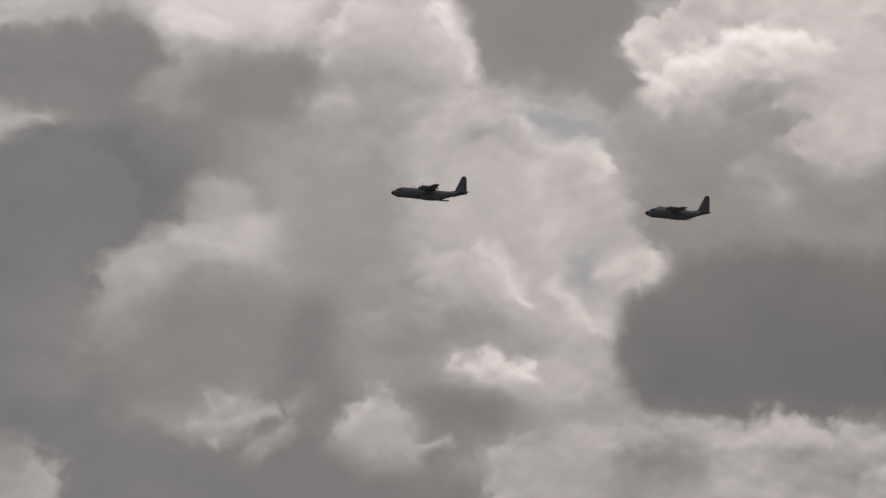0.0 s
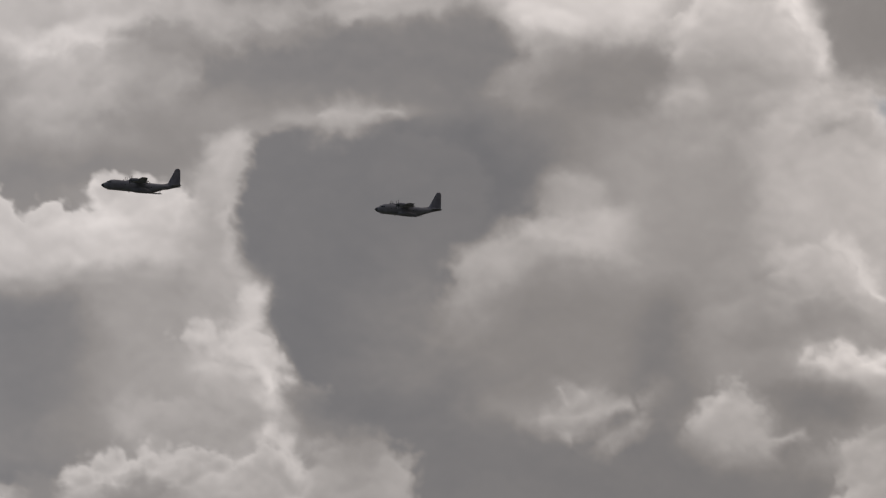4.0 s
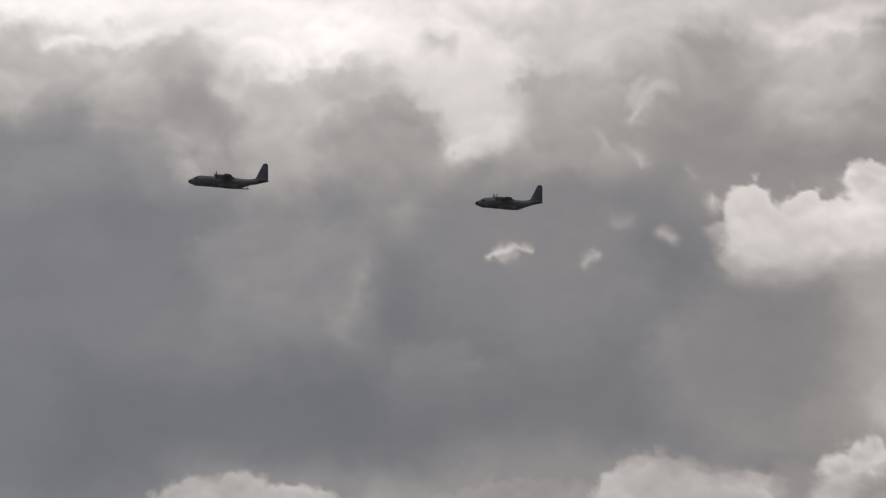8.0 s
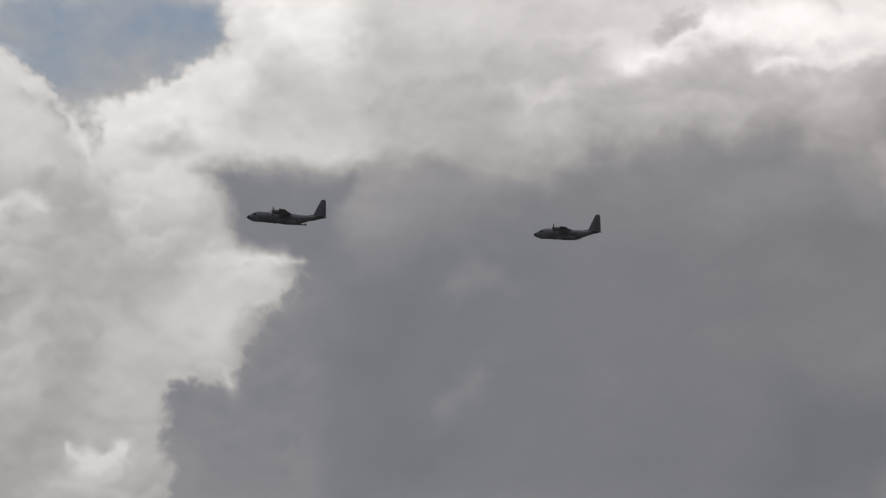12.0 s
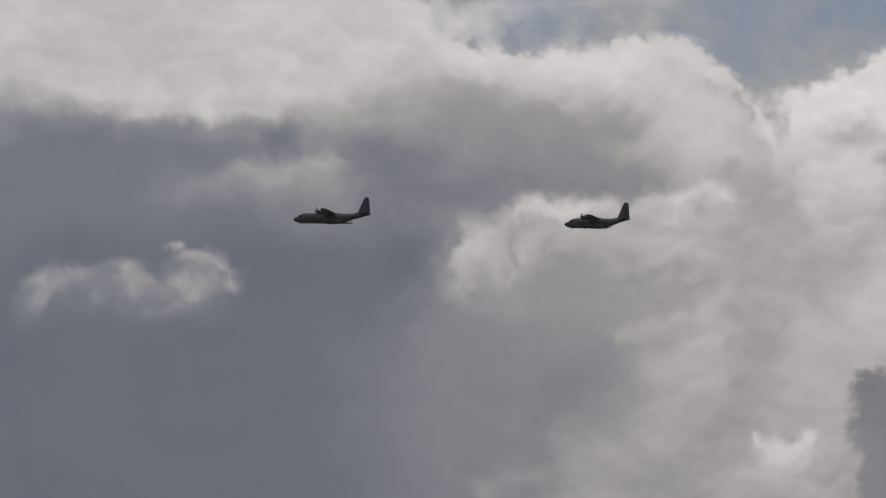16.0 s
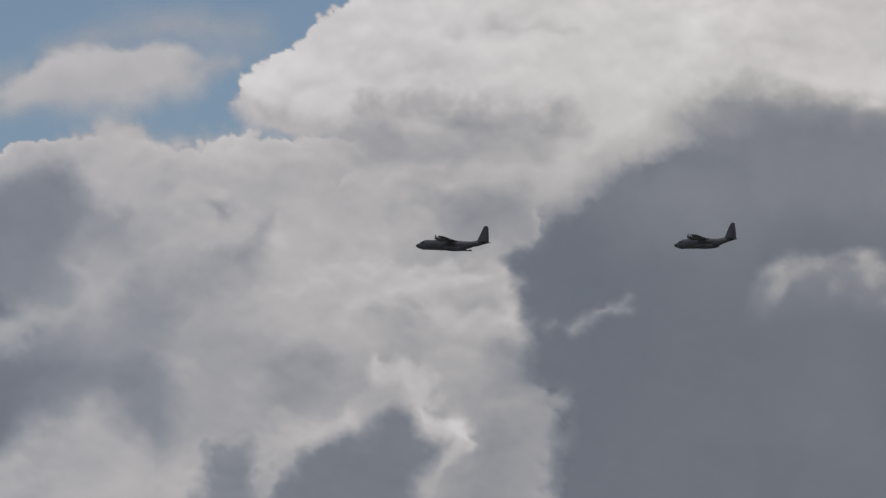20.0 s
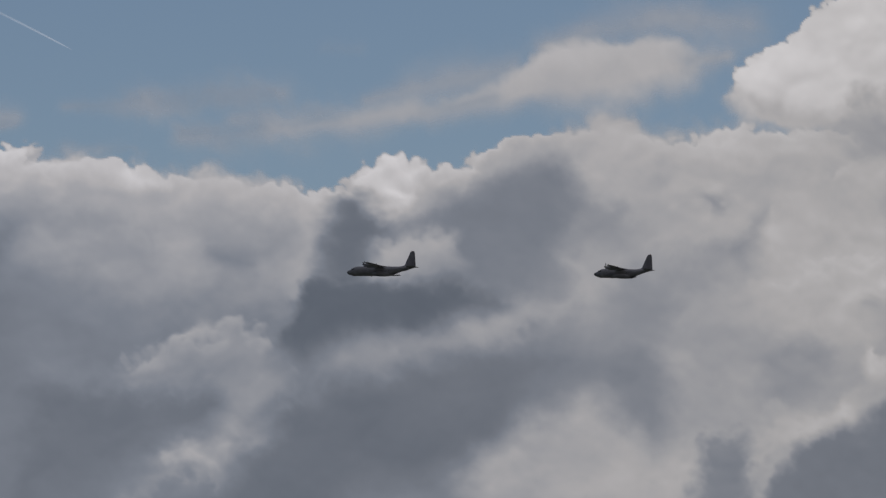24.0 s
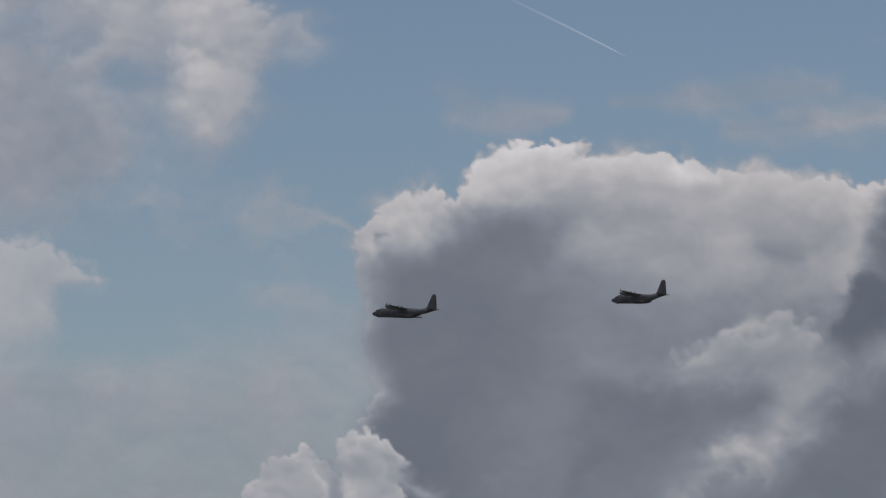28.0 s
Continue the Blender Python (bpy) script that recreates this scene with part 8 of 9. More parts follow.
def build_clouds():
    light, cover, warm, haze_tint = fields()
    painted = np.where(light > 0.04045, ((light + 0.055) / 1.055) ** 2.4, light / 12.92) * GAIN
    far = SHELL - 8 * spread((0.12 + PUFFY) * HEADS, 4) - 36 * (0.55 - spread(PAINTED_LIGHT, 26)) - 14 * fbm(2.2, 2, 12.3)
    a, e = np.radians(AZ), np.radians(EL)
    co = np.stack([-np.sin(a) * np.cos(e) * far, np.cos(a) * np.cos(e) * far, np.sin(e) * far + EYE[2]], -1).reshape(-1, 3)
    ni, nj = AZ.shape
    idx = np.arange(ni * nj).reshape(ni, nj)
    quads = np.stack([idx[:-1, :-1], idx[:-1, 1:], idx[1:, 1:], idx[1:, :-1]], -1).reshape(-1, 4)
    own, piece = clouds_and_lobes(cover)
    show = np.maximum.reduce([cover[:-1, :-1], cover[1:, :-1], cover[:-1, 1:], cover[1:, 1:]]).ravel() > 0.012

    def sheet(name, q, origin):
        """One mesh over the quads q, with its painted light, cover and tints."""
        used, inv = np.unique(q, return_inverse=True)
        me = bpy.data.meshes.new(name)
        me.vertices.add(len(used))
        me.vertices.foreach_set("co", (co[used] - origin).astype(np.float32).ravel())
        me.loops.add(q.size)
        me.loops.foreach_set("vertex_index", inv.astype(np.int32).ravel())
        me.polygons.add(len(q))
        me.polygons.foreach_set("loop_start", np.arange(0, q.size, 4, dtype=np.int32))
        me.polygons.foreach_set("use_smooth", np.ones(len(q), dtype=bool))
        for attribute, field in (("painted_light", painted), ("cover", cover), ("warmth", warm), ("haze_tint", haze_tint)):
            me.attributes.new(attribute, "FLOAT", "POINT").data.foreach_set("value", field.ravel()[used].astype(np.float32))
        me.update(calc_edges=True)
        me.validate()
        me.materials.append(CLOUD)
        return me

    for k, label in enumerate(["wide layer of broken grey cloud behind the rest, added unseen overhead"] + CLOUDS):
        mine = np.nonzero((own == k) & (show | (k > 0)))[0]
        if not len(mine):
            continue
        if k == 0:
            tagged(new("cloud_layer", sheet("cloud_layer", quads[mine], np.zeros(3))), label, "cloud", kind="structure")
            continue
        ids, of = np.unique(piece[mine], return_inverse=True)
        origin = co[quads[mine, 0]].mean(0)
        if len(ids) == 1:
            thing = tagged(new("cloud", sheet("cloud", quads[mine], origin)), label, "cloud", "clouds in the sky")
            thing.location = origin
            continue
        thing = tagged(new("cloud"), label, "cloud", "clouds in the sky")
        thing.location = origin
        for n, lobe_id in enumerate(ids):
            ob = new(KINDS[lobe_id], sheet(KINDS[lobe_id], quads[mine[of == n]], origin))
            ob.parent = thing


GAIN = 1.13
build_clouds()


# ---- aircraft: nose to +x, left wing to +y, belly at z = 0 ----
def part(name, bm, material, parent, label="", smooth=True):
    """One mesh under a thing or a part."""
    bmesh.ops.recalc_face_normals(bm, faces=bm.faces)
    for f in bm.faces:
        f.smooth = smooth
    me = bpy.data.meshes.new(name)
    bm.to_mesh(me)
    bm.free()
    me.materials.append(material)
    if smooth:
        me.set_sharp_from_angle(angle=radians(38))
    ob = new(name, me)
    ob.parent = parent
    return tagged(ob, label)


def skin(rings, closed=True):
    """A bmesh over rings of points, its two ends capped."""
    bm = bmesh.new()
    vs = [[bm.verts.new(p) for p in r] for r in rings]
    n = len(rings[0])
    for a, b in zip(vs, vs[1:]):
        for i in range(n if closed else n - 1):
            bm.faces.new((a[i], a[(i + 1) % n], b[(i + 1) % n], b[i]))
    for r in (vs[0], vs[-1]):
        bm.faces.new(r)
    return bm


def hoop(x, y, z_low, z_high, half, n=28, power=2.3):
    """A rounded-square section across the fuselage."""
    zc, hz, pts = (z_low + z_high) / 2, (z_high - z_low) / 2, []
    for i in range(n):
        a = 2 * math.pi * i / n
        c, s = math.cos(a), math.sin(a)
        pts.append((x, y + half * math.copysign(abs(c) ** (2 / power), c), zc + hz * math.copysign(abs(s) ** (2 / power), s)))
    return pts


def tube(stations, y=0.0, n=20, power=2.0):
    """A body of revolution-like sections: (x, z low, z high, half width)."""
    return skin([hoop(x, y, a, b, w, n, power) for x, a, b, w in stations])


def foil(x_lead, chord, z, thick, c0, c1, n=9):
    """The part of a wing section from c0 to c1 of the chord, as (x, z) going round."""
    def half(c):
        return thick * chord * 5 * (0.2969 * math.sqrt(c) - 0.126 * c - 0.3516 * c ** 2 + 0.2843 * c ** 3 - 0.1036 * c ** 4)
    cs = [c0 + (c1 - c0) * (0.5 - 0.5 * math.cos(math.pi * i / n)) for i in range(n + 1)]
    up = [(x_lead - c * chord, z + half(c) * 1.15 + 0.004) for c in cs]
    low = [(x_lead - c * chord, z - half(c) * 0.85 - 0.004) for c in reversed(cs)]
    return up + low


def panel(sections, c0, c1, upright=False):
    """A wing-like panel; sections are (span place, leading edge x, chord, height, thickness)."""
    rings = []
    for s, xl, ch, z, th in sections:
        pts = foil(xl, ch, z if not upright else 0.0, th, c0, c1)
        rings.append([(x, s, h) if not upright else (x, h, s) for x, h in pts])
    return skin(rings)


def box(x0, x1, y0, y1, z0, z1, bevel=0.02):
    bm = bmesh.new()
    bmesh.ops.create_cube(bm, size=1.0)
    for v in bm.verts:
        v.co = (x0 + (v.co.x + 0.5) * (x1 - x0), y0 + (v.co.y + 0.5) * (y1 - y0), z0 + (v.co.z + 0.5) * (z1 - z0))
    bmesh.ops.bevel(bm, geom=bm.edges[:], offset=bevel, segments=1, affect="EDGES")
    return bm


def blade(angle):
    """One paddle blade of a propeller in the yz plane, twisted along its length."""
    rings = []
    for r, w, t, tw in ((0.3, 0.16, 0.12, 55), (0.7, 0.34, 0.09, 42), (1.2, 0.46, 0.06, 32), (1.7, 0.47, 0.045, 25), (2.0, 0.42, 0.03, 21), (2.055, 0.3, 0.02, 20)):
        ring = []
        for i in range(8):
            a = 2 * math.pi * i / 8
            p = Vector((math.cos(a) * w / 2, math.sin(a) * t / 2, 0))
            p.rotate(Euler((0, 0, radians(90 - tw))))
            ring.append(Vector((p.x, p.y, r)))
        rings.append(ring)
    bm = skin(rings)
    bmesh.ops.rotate(bm, verts=bm.verts, matrix=Matrix.Rotation(radians(angle), 3, "X"))
    return bm


PROPELLERS = []                         # each with its hub in the aircraft and its first angle


def transport(label, fore=0.0, aft=0.0, ramp_open=False):
    """A four-engined high-wing turboprop transport; fore and aft are the lengths of its fuselage plugs."""
    plane = tagged(new("transport_aircraft"), label, "aircraft", "aircraft in formation")

    def st(x):
        return -(x + (fore if x > 5.5 else 0) + (aft if x > 15.5 else 0))
    tail = st(18.3)
    # fuselage
    body = [(1.05, 0.72, 2.70, 1.02), (1.5, 0.52, 2.92, 1.28), (1.95, 0.38, 3.10, 1.47), (2.3, 0.30, 3.26, 1.60), (2.75, 0.22, 3.62, 1.74), (3.3, 0.14, 4.02, 1.90),
            (4.0, 0.06, 4.32, 2.03), (4.9, 0.01, 4.50, 2.12), (5.5, 0, 4.58, 2.15), (8.8, 0, 4.58, 2.15), (14.5, 0, 4.58, 2.15), (16.8, 0, 4.58, 2.15), (18.3, 0.12, 4.56, 2.13), (19.2, 0.40, 4.56, 2.1),
            (20.6, 0.95, 4.56, 2.0), (22.4, 1.70, 4.58, 1.80), (24.4, 2.50, 4.62, 1.46), (26.2, 3.15, 4.66, 1.08), (27.8, 3.62, 4.68, 0.70), (28.9, 3.88, 4.62, 0.38), (29.5, 4.05, 4.5, 0.14)]
    if ramp_open:
        body = [(x, (0.55 + (x - 18.4) * 0.40 if 18.35 < x < 24 else z0), z1, w) for x, z0, z1, w in body]
        body.insert(13, (18.42, 0.55, 4.56, 2.13))
    part("fuselage", tube([(st(x), a, b, w) for x, a, b, w in body], n=36, power=2.35), GREY, plane)
    part("radome", tube([(0, 1.55, 1.75, 0.08), (-0.08, 1.38, 1.93, 0.26), (-0.3, 1.16, 2.2, 0.52), (-0.65, 0.92, 2.48, 0.8), (-1.04, 0.725, 2.695, 1.015)], n=36, power=2.2), BLACK, plane, "black nose radome")
    # flight-deck glazing, pane by pane
    for k, (x, y, z, yaw, pitch, w, h) in enumerate(((2.28, 0.42, 3.27, 8, 42, 0.62, 0.55), (2.28, -0.42, 3.27, -8, 42, 0.62, 0.55), (2.42, 1.02, 3.25, 32, 44, 0.5, 0.55),
                                                     (2.42, -1.02, 3.25, -32, 44, 0.5, 0.55), (2.95, 1.62, 3.22, 72, 62, 0.6, 0.5), (2.95, -1.62, 3.22, -72, 62, 0.6, 0.5),
                                                     (3.75, 1.86, 3.25, 82, 66, 0.55, 0.45), (3.75, -1.86, 3.25, -82, 66, 0.55, 0.45))):
        bm = box(-0.02, 0.03, -w / 2, w / 2, -h / 2, h / 2, 0.015)
        bm.transform(pose(-x, y, z, 0, pitch - 90 + 42 - (0 if abs(yaw) < 40 else 20), yaw))
        part("cockpit_window", bm, GLASS, plane, "dark cockpit glass")
    for s in (1, -1):
        part("crew_door" if s > 0 else "escape_hatch", box(-5.15, -4.4, s * 2.08 - 0.05, s * 2.08 + 0.05, 0.75, 2.3, 0.03), GREY, plane)
        part("paratroop_door", box(tail - 0.1, tail + 0.85, s * 2.12 - 0.04, s * 2.12 + 0.04, 1.3, 3.1, 0.03), GREY, plane)
        for dx in (7.2, 16.9):
            bm = bmesh.new()
            bmesh.ops.create_cone(bm, cap_ends=True, segments=14, radius1=0.2, radius2=0.18, depth=0.06)
            bm.transform(pose(st(dx), s * 2.15, 2.75, -90 * s))
            part("porthole", bm, GLASS, plane, "round dark window")
        # landing-gear fairing
        c = -(fore + 14.0)
        part("gear_fairing", tube([(c + 3.9, 0.75, 1.0, 0.1), (c + 3.3, 0.30, 1.55, 0.42), (c + 2.3, 0.02, 1.9, 0.72), (c + 0.5, 0.0, 2.0, 0.85), (c - 1.8, 0.0, 1.98, 0.85),
                                   (c - 3.2, 0.0, 1.8, 0.66), (c - 4.2, 0.3, 1.45, 0.32), (c - 4.7, 0.7, 1.0, 0.06)], y=s * 1.95, n=24, power=2.6), GREY, plane)
        part("gear_door", box(c - 1.7, c + 1.7, s * 2.35 - 0.32, s * 2.35 + 0.32, -0.03, 0.02, 0.015), GREY, plane)
    part("nose_gear_door", box(-4.4, -2.7, -0.55, 0.55, -0.02, 0.1, 0.02), GREY, plane)
    # cargo ramp and upper door
    if ramp_open:
        bm = box(-3.45, 0.0, -1.52, 1.52, -0.08, 0.30, 0.06)
        bm.transform(pose(tail + 0.25, 0, 0.16, 0, 3.0, 0))
        ramp = part("cargo_ramp", bm, DARK, plane, "lowered grey cargo ramp")
        for s in (1, -1):
            bm = box(-0.45, 0, s * 1.0 - 0.28, s * 1.0 + 0.28, -0.03, 0.03, 0.01)
            bm.transform(pose(tail - 3.15, 0, 0.38, 0, -5, 0))
            part("ramp_toe", bm, METAL, ramp, "bare metal ramp toe")
            bm = box(-0.05, 0.05, s * 1.6 - 0.04, s * 1.6 + 0.04, 0.0, 1.3, 0.01)
            bm.transform(pose(tail - 2.4, 0, 0.25, 0, -14, 0))
            part("ramp_strut", bm, METAL, ramp)
    else:
        bm = box(-3.1, 0.0, -1.5, 1.5, -0.05, 0.03, 0.02)
        bm.transform(pose(tail - 0.25, 0, 0.03, 0, 17.0, 0))
        part("cargo_ramp", bm, GREY, plane)
    # wing: centre panel and outer panels with flaps and ailerons
    lead = -(fore + 11.1)
    z = 4.62
    for s in (1, -1):
        inner = [(s * 0.0, lead, 4.9, z, 0.18), (s * 2.0, lead, 4.9, z, 0.18), (s * 10.3, lead - 0.05, 4.15, z + 0.32, 0.16)]
        outer = [(s * 10.33, lead - 0.05, 4.15, z + 0.32, 0.16), (s * 19.4, lead - 0.55, 2.62, z + 0.74, 0.12), (s * 20.0, lead - 0.72, 2.2, z + 0.77, 0.10), (s * 20.2, lead - 1.0, 1.5, z + 0.78, 0.08)]
        wing = part("wing", panel(inner, 0, 0.74), GREY, plane)
        part("outer_wing", panel(outer, 0, 0.76), GREY, wing)
        part("flap", panel([(s * 2.2, lead, 4.9, z, 0.18), (s * 10.25, lead - 0.05, 4.15, z + 0.32, 0.16)], 0.738, 1.0), DARK, wing, "darker grey flap")
        part("aileron", panel([(s * 10.5, lead - 0.05, 4.13, z + 0.33, 0.16), (s * 19.3, lead - 0.55, 2.63, z + 0.74, 0.12)], 0.758, 1.0), GREY, wing)
        part("tip_light", box(lead - 1.6, lead - 1.2, s * 20.2, s * 20.32, z + 0.74, z + 0.82, 0.02), LIGHT_RED if s > 0 else GLASS, wing, "navigation light")
        part("wing_fillet", tube([(lead + 0.7, 4.3, 4.6, 0.3), (lead - 0.2, 4.15, 5.0, 0.9), (lead - 2.4, 4.1, 5.08, 1.1), (lead - 4.6, 4.15, 4.85, 0.8), (lead - 6.0, 4.3, 4.6, 0.2)], y=s * 0.9, n=20), GREY, plane)
        for y, zz in ((s * 4.95, z + 0.02), (s * 10.2, z + 0.22)):
            # turboprop nacelle
            e = lead - 0.05
            nac = part("engine_nacelle", tube([(e + 2.25, zz - 0.62, zz + 0.42, 0.48), (e + 1.9, zz - 0.98, zz + 0.50, 0.56), (e + 1.2, zz - 1.08, zz + 0.56, 0.62), (e + 0.1, zz - 1.02, zz + 0.55, 0.66),
                                               (e - 1.6, zz - 0.88, zz + 0.40, 0.64), (e - 3.2, zz - 0.68, zz + 0.2, 0.52), (e - 4.5, zz - 0.5, zz + 0.0, 0.34)], y=y, n=24, power=2.2), GREY, plane)
            part("air_intake", tube([(e + 2.30, zz - 0.95, zz - 0.62, 0.26), (e + 1.85, zz - 1.0, zz - 0.6, 0.3)], y=y, n=16, power=2.6), BLACK, nac, "black air intake")
            part("exhaust_pipe", tube([(e - 4.3, zz - 0.46, zz - 0.06, 0.24), (e - 5.0, zz - 0.44, zz - 0.12, 0.2)], y=y, n=16), METAL, nac, "sooty metal exhaust pipe")
            prop = new("propeller")
            prop.parent = plane
            hub = (e + 2.55, y, zz - 0.02)
            PROPELLERS.append((prop, hub, 17.0 * len(PROPELLERS)))
            prop.matrix_basis = pose(*hub)
            tagged(prop, "four-bladed black propeller")
            part("spinner", tube([(0.75, -0.04, 0.04, 0.04), (0.6, -0.18, 0.18, 0.18), (0.3, -0.32, 0.32, 0.32), (-0.05, -0.41, 0.41, 0.41), (-0.28, -0.42, 0.42, 0.42)], n=20), GREY, prop)
            for k in range(4):
                part("blade", blade(45 + 90 * k), RUBBER, prop)
    # tail
    root = st(24.1)
    fin = [(4.3, root + 0.55, 5.95, 0, 0.12), (5.2, root + 0.05, 5.45, 0, 0.12), (10.8, root - 2.36, 2.55, 0, 0.10), (11.3, root - 2.58, 2.2, 0, 0.09), (11.6, root - 2.8, 1.8, 0, 0.09), (11.8, root - 3.1, 1.25, 0, 0.08), (11.9, root - 3.35, 0.7, 0, 0.07)]
    part("tail_fin", panel(fin, 0, 0.71, True), GREY, plane)
    part("rudder", panel(fin, 0.70, 1.0, True), DARK, plane, "dark grey rudder")
    part("dorsal_fillet", skin([[(st(21.2), 0.02, 4.4), (st(21.2), -0.02, 4.4), (st(21.2), 0, 4.56)], [(st(23.0), 0.16, 4.4), (st(23.0), -0.16, 4.4), (st(23.0), 0, 4.85)],
                                [(root - 0.3, 0.24, 4.4), (root - 0.3, -0.24, 4.4), (root - 0.3, 0, 5.3)], [(root - 1.2, 0.2, 4.4), (root - 1.2, -0.2, 4.4), (root - 1.2, 0, 5.4)]]), GREY, plane)
    th = st(25.0)
    for s in (1, -1):
        stab = part("tailplane", panel([(0, th, 4.5, 4.55, 0.12), (s * 1.0, th - 0.05, 4.4, 4.55, 0.12), (s * 7.7, th - 1.55, 2.35, 4.60, 0.10), (s * 8.02, th - 2.0, 1.6, 4.60, 0.08)], 0, 0.68), GREY, plane)
        part("elevator", panel([(s * 0.7, th - 0.05, 4.45, 4.55, 0.12), (s * 7.7, th - 1.55, 2.4, 4.60, 0.10)], 0.675, 1.0), DARK, stab, "dark grey elevator")
    part("tail_cone", tube([(st(29.4), 3.98, 4.44, 0.16), (st(29.7), 4.1, 4.36, 0.08), (st(29.95), 4.2, 4.28, 0.03)], n=12), GREY, plane)
    # small fittings
    for x, zz in ((6.3, 4.55), (8.0, 4.55), (16.0, 4.55)):
        part("blade_antenna", skin([[(st(x), 0.03, zz), (st(x), -0.03, zz), (st(x) - 0.4, -0.03, zz), (st(x) - 0.4, 0.03, zz)], [(st(x) - 0.18, 0.01, zz + 0.42), (st(x) - 0.18, -0.01, zz + 0.42), (st(x) - 0.4, -0.01, zz + 0.42), (st(x) - 0.4, 0.01, zz + 0.42)]]), DARK, plane)
    part("belly_antenna", skin([[(st(9.0), 0.03, 0.02), (st(9.0), -0.03, 0.02), (st(9.4), -0.03, 0.02), (st(9.4), 0.03, 0.02)], [(st(9.15), 0.01, -0.35), (st(9.15), -0.01, -0.35), (st(9.4), -0.01, -0.35), (st(9.4), 0.01, -0.35)]]), DARK, plane)
    bm = bmesh.new()
    bmesh.ops.create_uvsphere(bm, u_segments=10, v_segments=6, radius=0.14)
    bm.transform(pose(root - 4.1, 0, 11.84))
    part("beacon", bm, LIGHT_RED, plane, "red anti-collision beacon")
    return plane


leader = transport("long grey transport aircraft in flight with its cargo ramp lowered", 2.9, 1.68, True)
follower = transport("shorter grey transport aircraft flying behind with a closed ramp")

# ---- contrail of a distant airliner, high in the blue ----
def contrail_mesh():
    """A thin white trail that widens and frays away from its fresh end."""
    bm = bmesh.new()
    rnd = random.Random(4)
    a, b = (CONTRAIL_FRESH, CONTRAIL_OLD)
    rings = []
    n = 90
    for i in range(n + 1):
        u = i / n
        az, el = (a[k] + (b[k] - a[k]) * u for k in (0, 1))
        el += 0.03 * u * (1 - u)
        w = 0.007 + 0.009 * u + 0.002 * rnd.random()
        w *= min(1.0, 0.25 + i / 14)
        ring = []
        for k in range(6):
            an = 2 * math.pi * k / 6
            d_el, dep = w * math.sin(an), w * math.cos(an)
            r = 4980 + dep * 60
            ea, aa = radians(el + d_el), radians(az)
            ring.append(bm.verts.new((-math.sin(aa) * math.cos(ea) * r, math.cos(aa) * math.cos(ea) * r, math.sin(ea) * r)))
        rings.append(ring)
    for p, q in zip(rings, rings[1:]):
        for k in range(6):
            bm.faces.new((p[k], p[(k + 1) % 6], q[(k + 1) % 6], q[k]))
    bmesh.ops.recalc_face_normals(bm, faces=bm.faces)
    me = bpy.data.meshes.new("contrail")
    bm.to_mesh(me)
    bm.free()
    n = len(me.vertices)
    along = np.arange(n) // 6 / 90.0
    me.attributes.new("painted_light", "FLOAT", "POINT").data.foreach_set("value", np.full(n, 1.1, np.float32))
    me.attributes.new("cover", "FLOAT", "POINT").data.foreach_set("value", (0.10 * (1 - along) ** 0.9).astype(np.float32))
    me.attributes.new("warmth", "FLOAT", "POINT").data.foreach_set("value", np.full(n, 0.69, np.float32))
    me.materials.append(CLOUD)
    for f in me.polygons:
        f.use_smooth = True
    return me


CONTRAIL_FRESH, CONTRAIL_OLD = (33.483, 5.326), (34.529, 5.841)
contrail = tagged(new("contrail", contrail_mesh()), "thin white vapour trail of a distant airliner", "contrail")
contrail.location = EYE


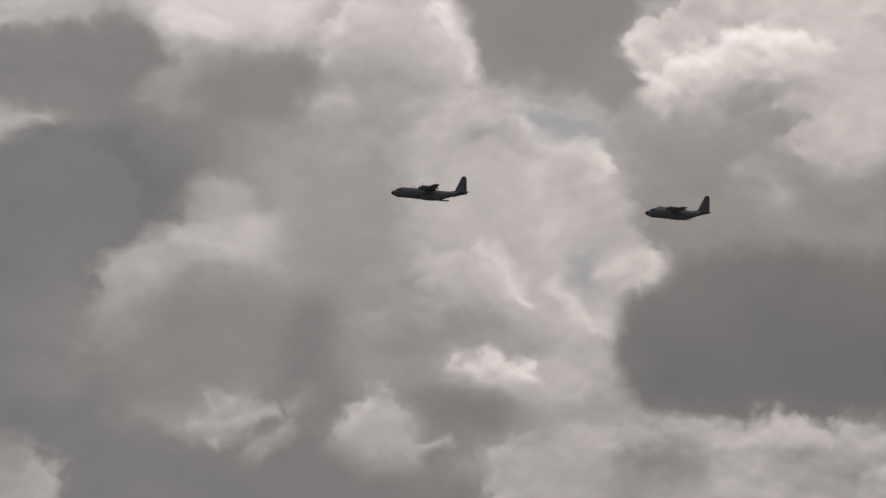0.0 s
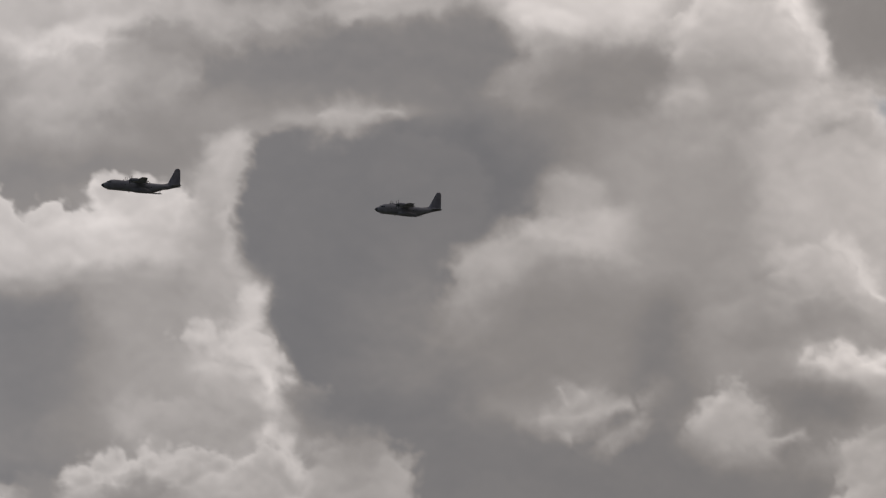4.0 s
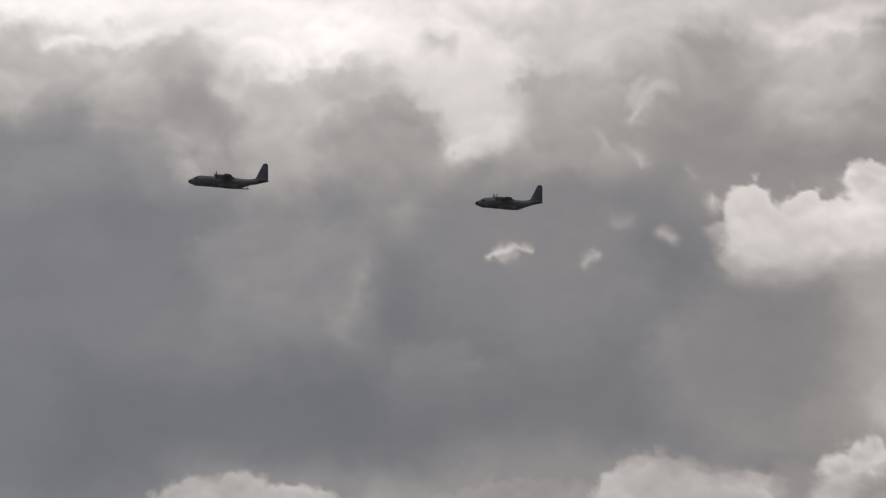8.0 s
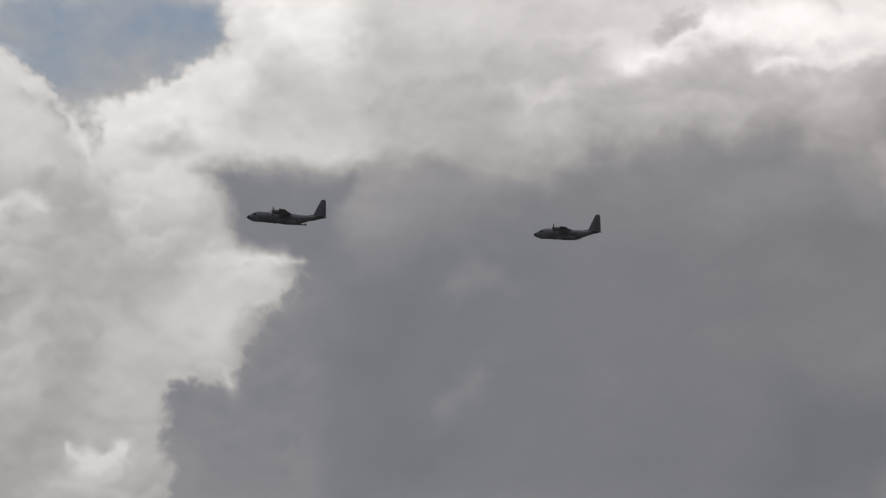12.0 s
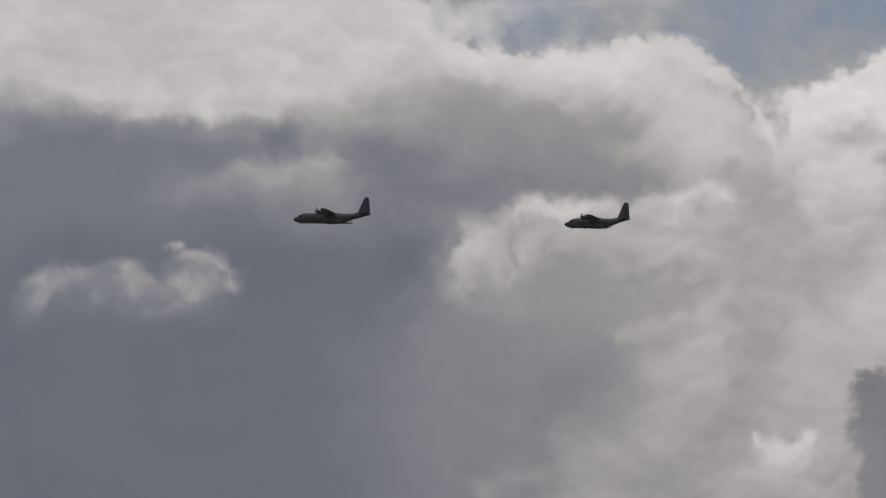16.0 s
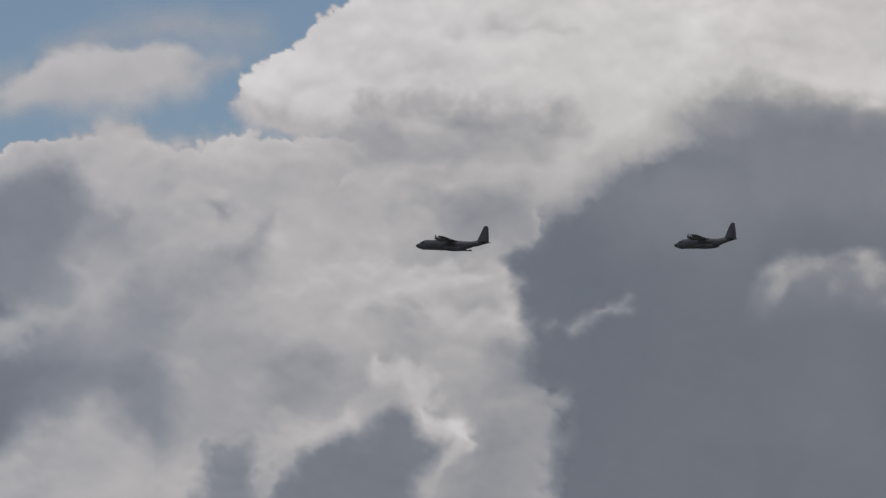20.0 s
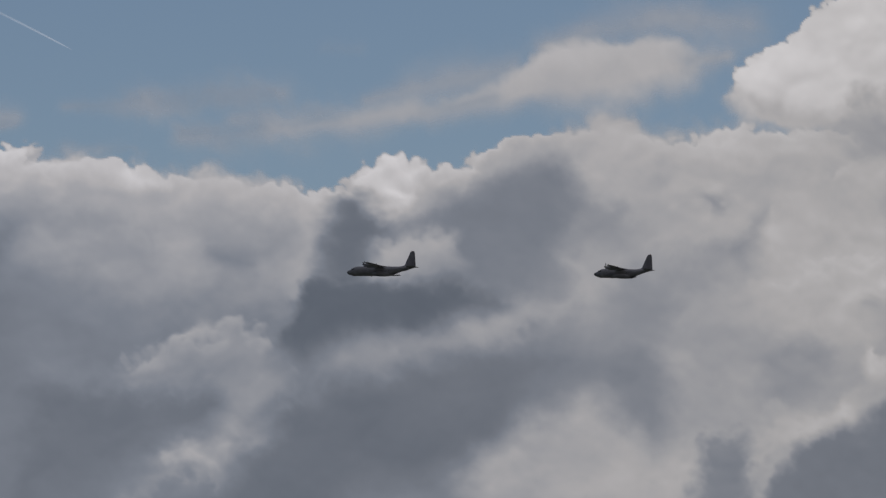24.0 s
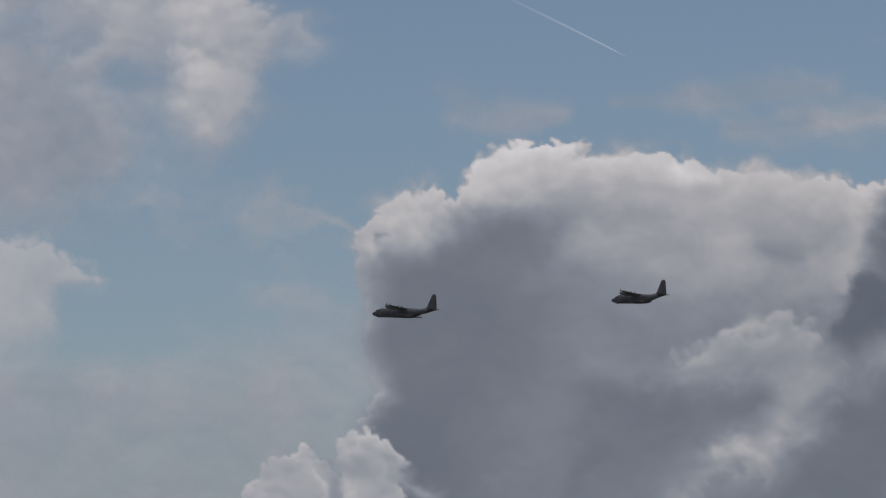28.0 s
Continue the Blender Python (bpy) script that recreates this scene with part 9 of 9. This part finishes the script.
# seconds, place of the nose foot (metres), nose-up pitch, bank (degrees)
LEADER_WAY = [
    (0, -22.94, 3089.82, 240.01, 4.31, -0.3), (0.5, -56.24, 3076.88, 239.77, 4.20, -0.1), (1, -92.03, 3064.53, 239.48, 4.06, 0.0),
    (1.5, -124.94, 3052.74, 238.97, 3.96, 0.1), (2, -160.75, 3041.50, 238.53, 3.91, 0.3), (2.5, -194.65, 3030.80, 237.62, 3.91, -0.1),
    (4.5, -334.06, 2993.03, 234.09, 5.04, -1.8), (5, -370.42, 2984.77, 233.43, 4.97, -2.2), (5.5, -403.56, 2976.95, 232.82, 4.86, -2.3),
    (6, -439.15, 2969.55, 232.60, 4.76, -2.3), (6.5, -472.65, 2962.56, 231.87, 4.70, -2.4), (7, -508.65, 2955.96, 231.32, 4.62, -2.5),
    (7.5, -542.26, 2949.74, 231.10, 4.49, -2.5), (8, -578.62, 2943.88, 230.57, 4.35, -2.6), (8.5, -612.60, 2938.36, 229.83, 4.28, -2.4),
    (9, -648.69, 2933.17, 229.36, 4.34, -2.2), (9.5, -683.11, 2928.30, 229.00, 4.50, -2.1), (10, -718.76, 2923.72, 227.68, 4.71, -1.9),
    (10.5, -751.94, 2919.42, 227.56, 4.88, -1.7), (11, -788.79, 2915.39, 226.92, 4.97, -1.6), (11.5, -823.05, 2911.61, 226.59, 5.00, -1.4),
    (12, -859.40, 2908.06, 226.78, 4.96, -1.2), (12.5, -893.77, 2904.74, 226.74, 4.82, -1.1), (13, -930.83, 2901.61, 227.33, 4.59, -1.0),
    (13.5, -965.59, 2898.67, 228.16, 4.34, -0.8), (15.5, -1109.43, 2888.48, 226.88, 1.25, -0.4), (16, -1147.03, 2886.25, 226.74, 1.22, -0.2),
    (16.5, -1182.74, 2884.10, 226.58, 1.33, -0.1), (17, -1221.05, 2882.04, 225.47, 1.56, 0.0), (17.5, -1256.49, 2880.04, 224.30, 1.81, 0.0),
    (18, -1294.81, 2878.08, 222.66, 2.02, 0.0), (18.5, -1330.74, 2876.16, 221.54, 2.28, 0.0), (19, -1368.96, 2874.25, 220.22, 2.60, 0.0),
    (19.5, -1404.46, 2872.34, 219.13, 2.87, 0.0), (20, -1442.88, 2870.42, 217.95, 2.98, 0.0), (20.5, -1477.70, 2868.47, 217.62, 2.94, 0.0),
    (22.5, -1623.39, 2860.04, 213.67, 1.58, 0.0), (23, -1660.68, 2857.70, 213.00, 1.40, 0.0), (23.5, -1696.23, 2855.24, 212.12, 1.20, 0.0),
    (24, -1733.13, 2852.64, 210.65, 1.10, 0.0), (24.5, -1768.16, 2849.89, 209.63, 1.17, 0.0), (25, -1805.19, 2846.97, 207.46, 1.37, 0.0),
    (25.5, -1840.37, 2843.86, 206.19, 1.63, 0.0), (26, -1876.98, 2840.56, 204.34, 1.86, 0.0), (26.5, -1911.90, 2837.04, 202.51, 2.02, 0.0),
    (27, -1948.66, 2833.29, 200.74, 2.12, 0.0), (27.5, -1982.40, 2829.29, 198.88, 2.22, 0.0), (28, -2018.93, 2825.04, 196.14, 2.33, 0.0),
]
FOLLOWER_WAY = [
    (0, 89.68, 3121.01, 233.37, 4.35, -4.0), (0.5, 56.52, 3119.43, 233.34, 4.48, -3.9), (1, 21.00, 3117.10, 233.11, 4.55, -3.8),
    (1.5, -12.53, 3114.09, 233.30, 4.50, -3.7), (2, -48.38, 3110.49, 233.40, 4.37, -3.6), (2.5, -81.82, 3106.37, 232.92, 4.26, -3.6),
    (4.5, -222.15, 3086.21, 230.31, 5.54, -3.6), (5, -258.56, 3080.56, 230.01, 5.73, -3.6), (5.5, -292.36, 3074.80, 228.74, 5.90, -3.7),
    (6, -329.23, 3068.98, 227.91, 5.84, -3.8), (6.5, -362.70, 3063.14, 227.89, 5.51, -3.9), (7, -399.46, 3057.33, 227.56, 5.09, -4.0),
    (7.5, -433.34, 3051.59, 227.65, 4.74, -4.1), (8, -470.39, 3045.98, 227.36, 4.48, -4.2), (8.5, -504.91, 3040.51, 226.79, 4.24, -4.0),
    (9, -541.51, 3035.24, 226.75, 3.97, -3.9), (9.5, -576.68, 3030.18, 226.35, 3.72, -3.8), (10, -612.67, 3025.36, 225.79, 3.51, -3.6),
    (10.5, -646.87, 3020.82, 225.39, 3.34, -3.5), (11, -684.40, 3016.56, 225.24, 3.18, -3.3), (11.5, -719.65, 3012.60, 224.71, 3.03, -3.1),
    (12, -757.03, 3008.97, 224.32, 2.88, -3.0), (12.5, -792.39, 3005.67, 223.39, 2.74, -2.8), (13, -830.51, 3002.70, 222.77, 2.63, -2.6),
    (13.5, -866.69, 3000.07, 222.49, 2.54, -2.5), (15.5, -1017.71, 2992.88, 227.41, 1.51, -1.7), (16, -1057.30, 2991.88, 229.43, 1.16, -1.6),
    (16.5, -1094.62, 2991.16, 231.35, 0.65, -1.4), (17, -1134.56, 2990.72, 232.13, -0.01, -1.2), (17.5, -1172.15, 2990.52, 232.14, -0.72, -1.1),
    (18, -1212.31, 2990.53, 231.66, -1.29, -0.9), (18.5, -1249.83, 2990.73, 230.38, -1.45, -0.8), (19, -1289.86, 2991.09, 227.85, -1.16, -0.7),
    (19.5, -1327.70, 2991.56, 225.74, -0.61, -0.5), (20, -1368.59, 2992.11, 223.22, -0.07, -0.4), (20.5, -1405.95, 2992.69, 221.24, 0.35, -0.4),
    (22.5, -1561.61, 2994.35, 216.26, 2.42, -0.3), (23, -1601.07, 2994.31, 216.18, 2.42, -0.2), (23.5, -1638.72, 2993.98, 216.28, 2.37, -0.2),
    (24, -1677.57, 2993.27, 215.67, 2.24, -0.2), (24.5, -1714.35, 2992.13, 215.36, 2.00, -0.2), (25, -1752.99, 2990.47, 214.55, 1.70, -0.2),
    (25.5, -1789.52, 2988.22, 214.25, 1.46, -0.1), (26, -1827.78, 2985.30, 212.97, 1.33, -0.1), (26.5, -1863.01, 2981.62, 212.11, 1.26, -0.1),
    (27, -1900.23, 2977.09, 210.95, 1.14, -0.0), (27.5, -1934.36, 2971.63, 209.70, 0.95, -0.0), (28, -1970.23, 2965.14, 207.82, 0.75, 0.0),
]


def motions():
    for plane, way in ((leader, LEADER_WAY), (follower, FOLLOWER_WAY)):
        walk(plane, [(t, pose(x, y, z, bank, -pitch, 193.5)) for t, x, y, z, pitch, bank in way])
    for prop, hub, first in PROPELLERS:
        walk(prop, [(k / 10, pose(*hub, first + 67.0 * k)) for k in range(281)])
    walk(contrail, [(0, pose(-23.5, -15, 57.7)), (28, pose(*EYE))])


motions()
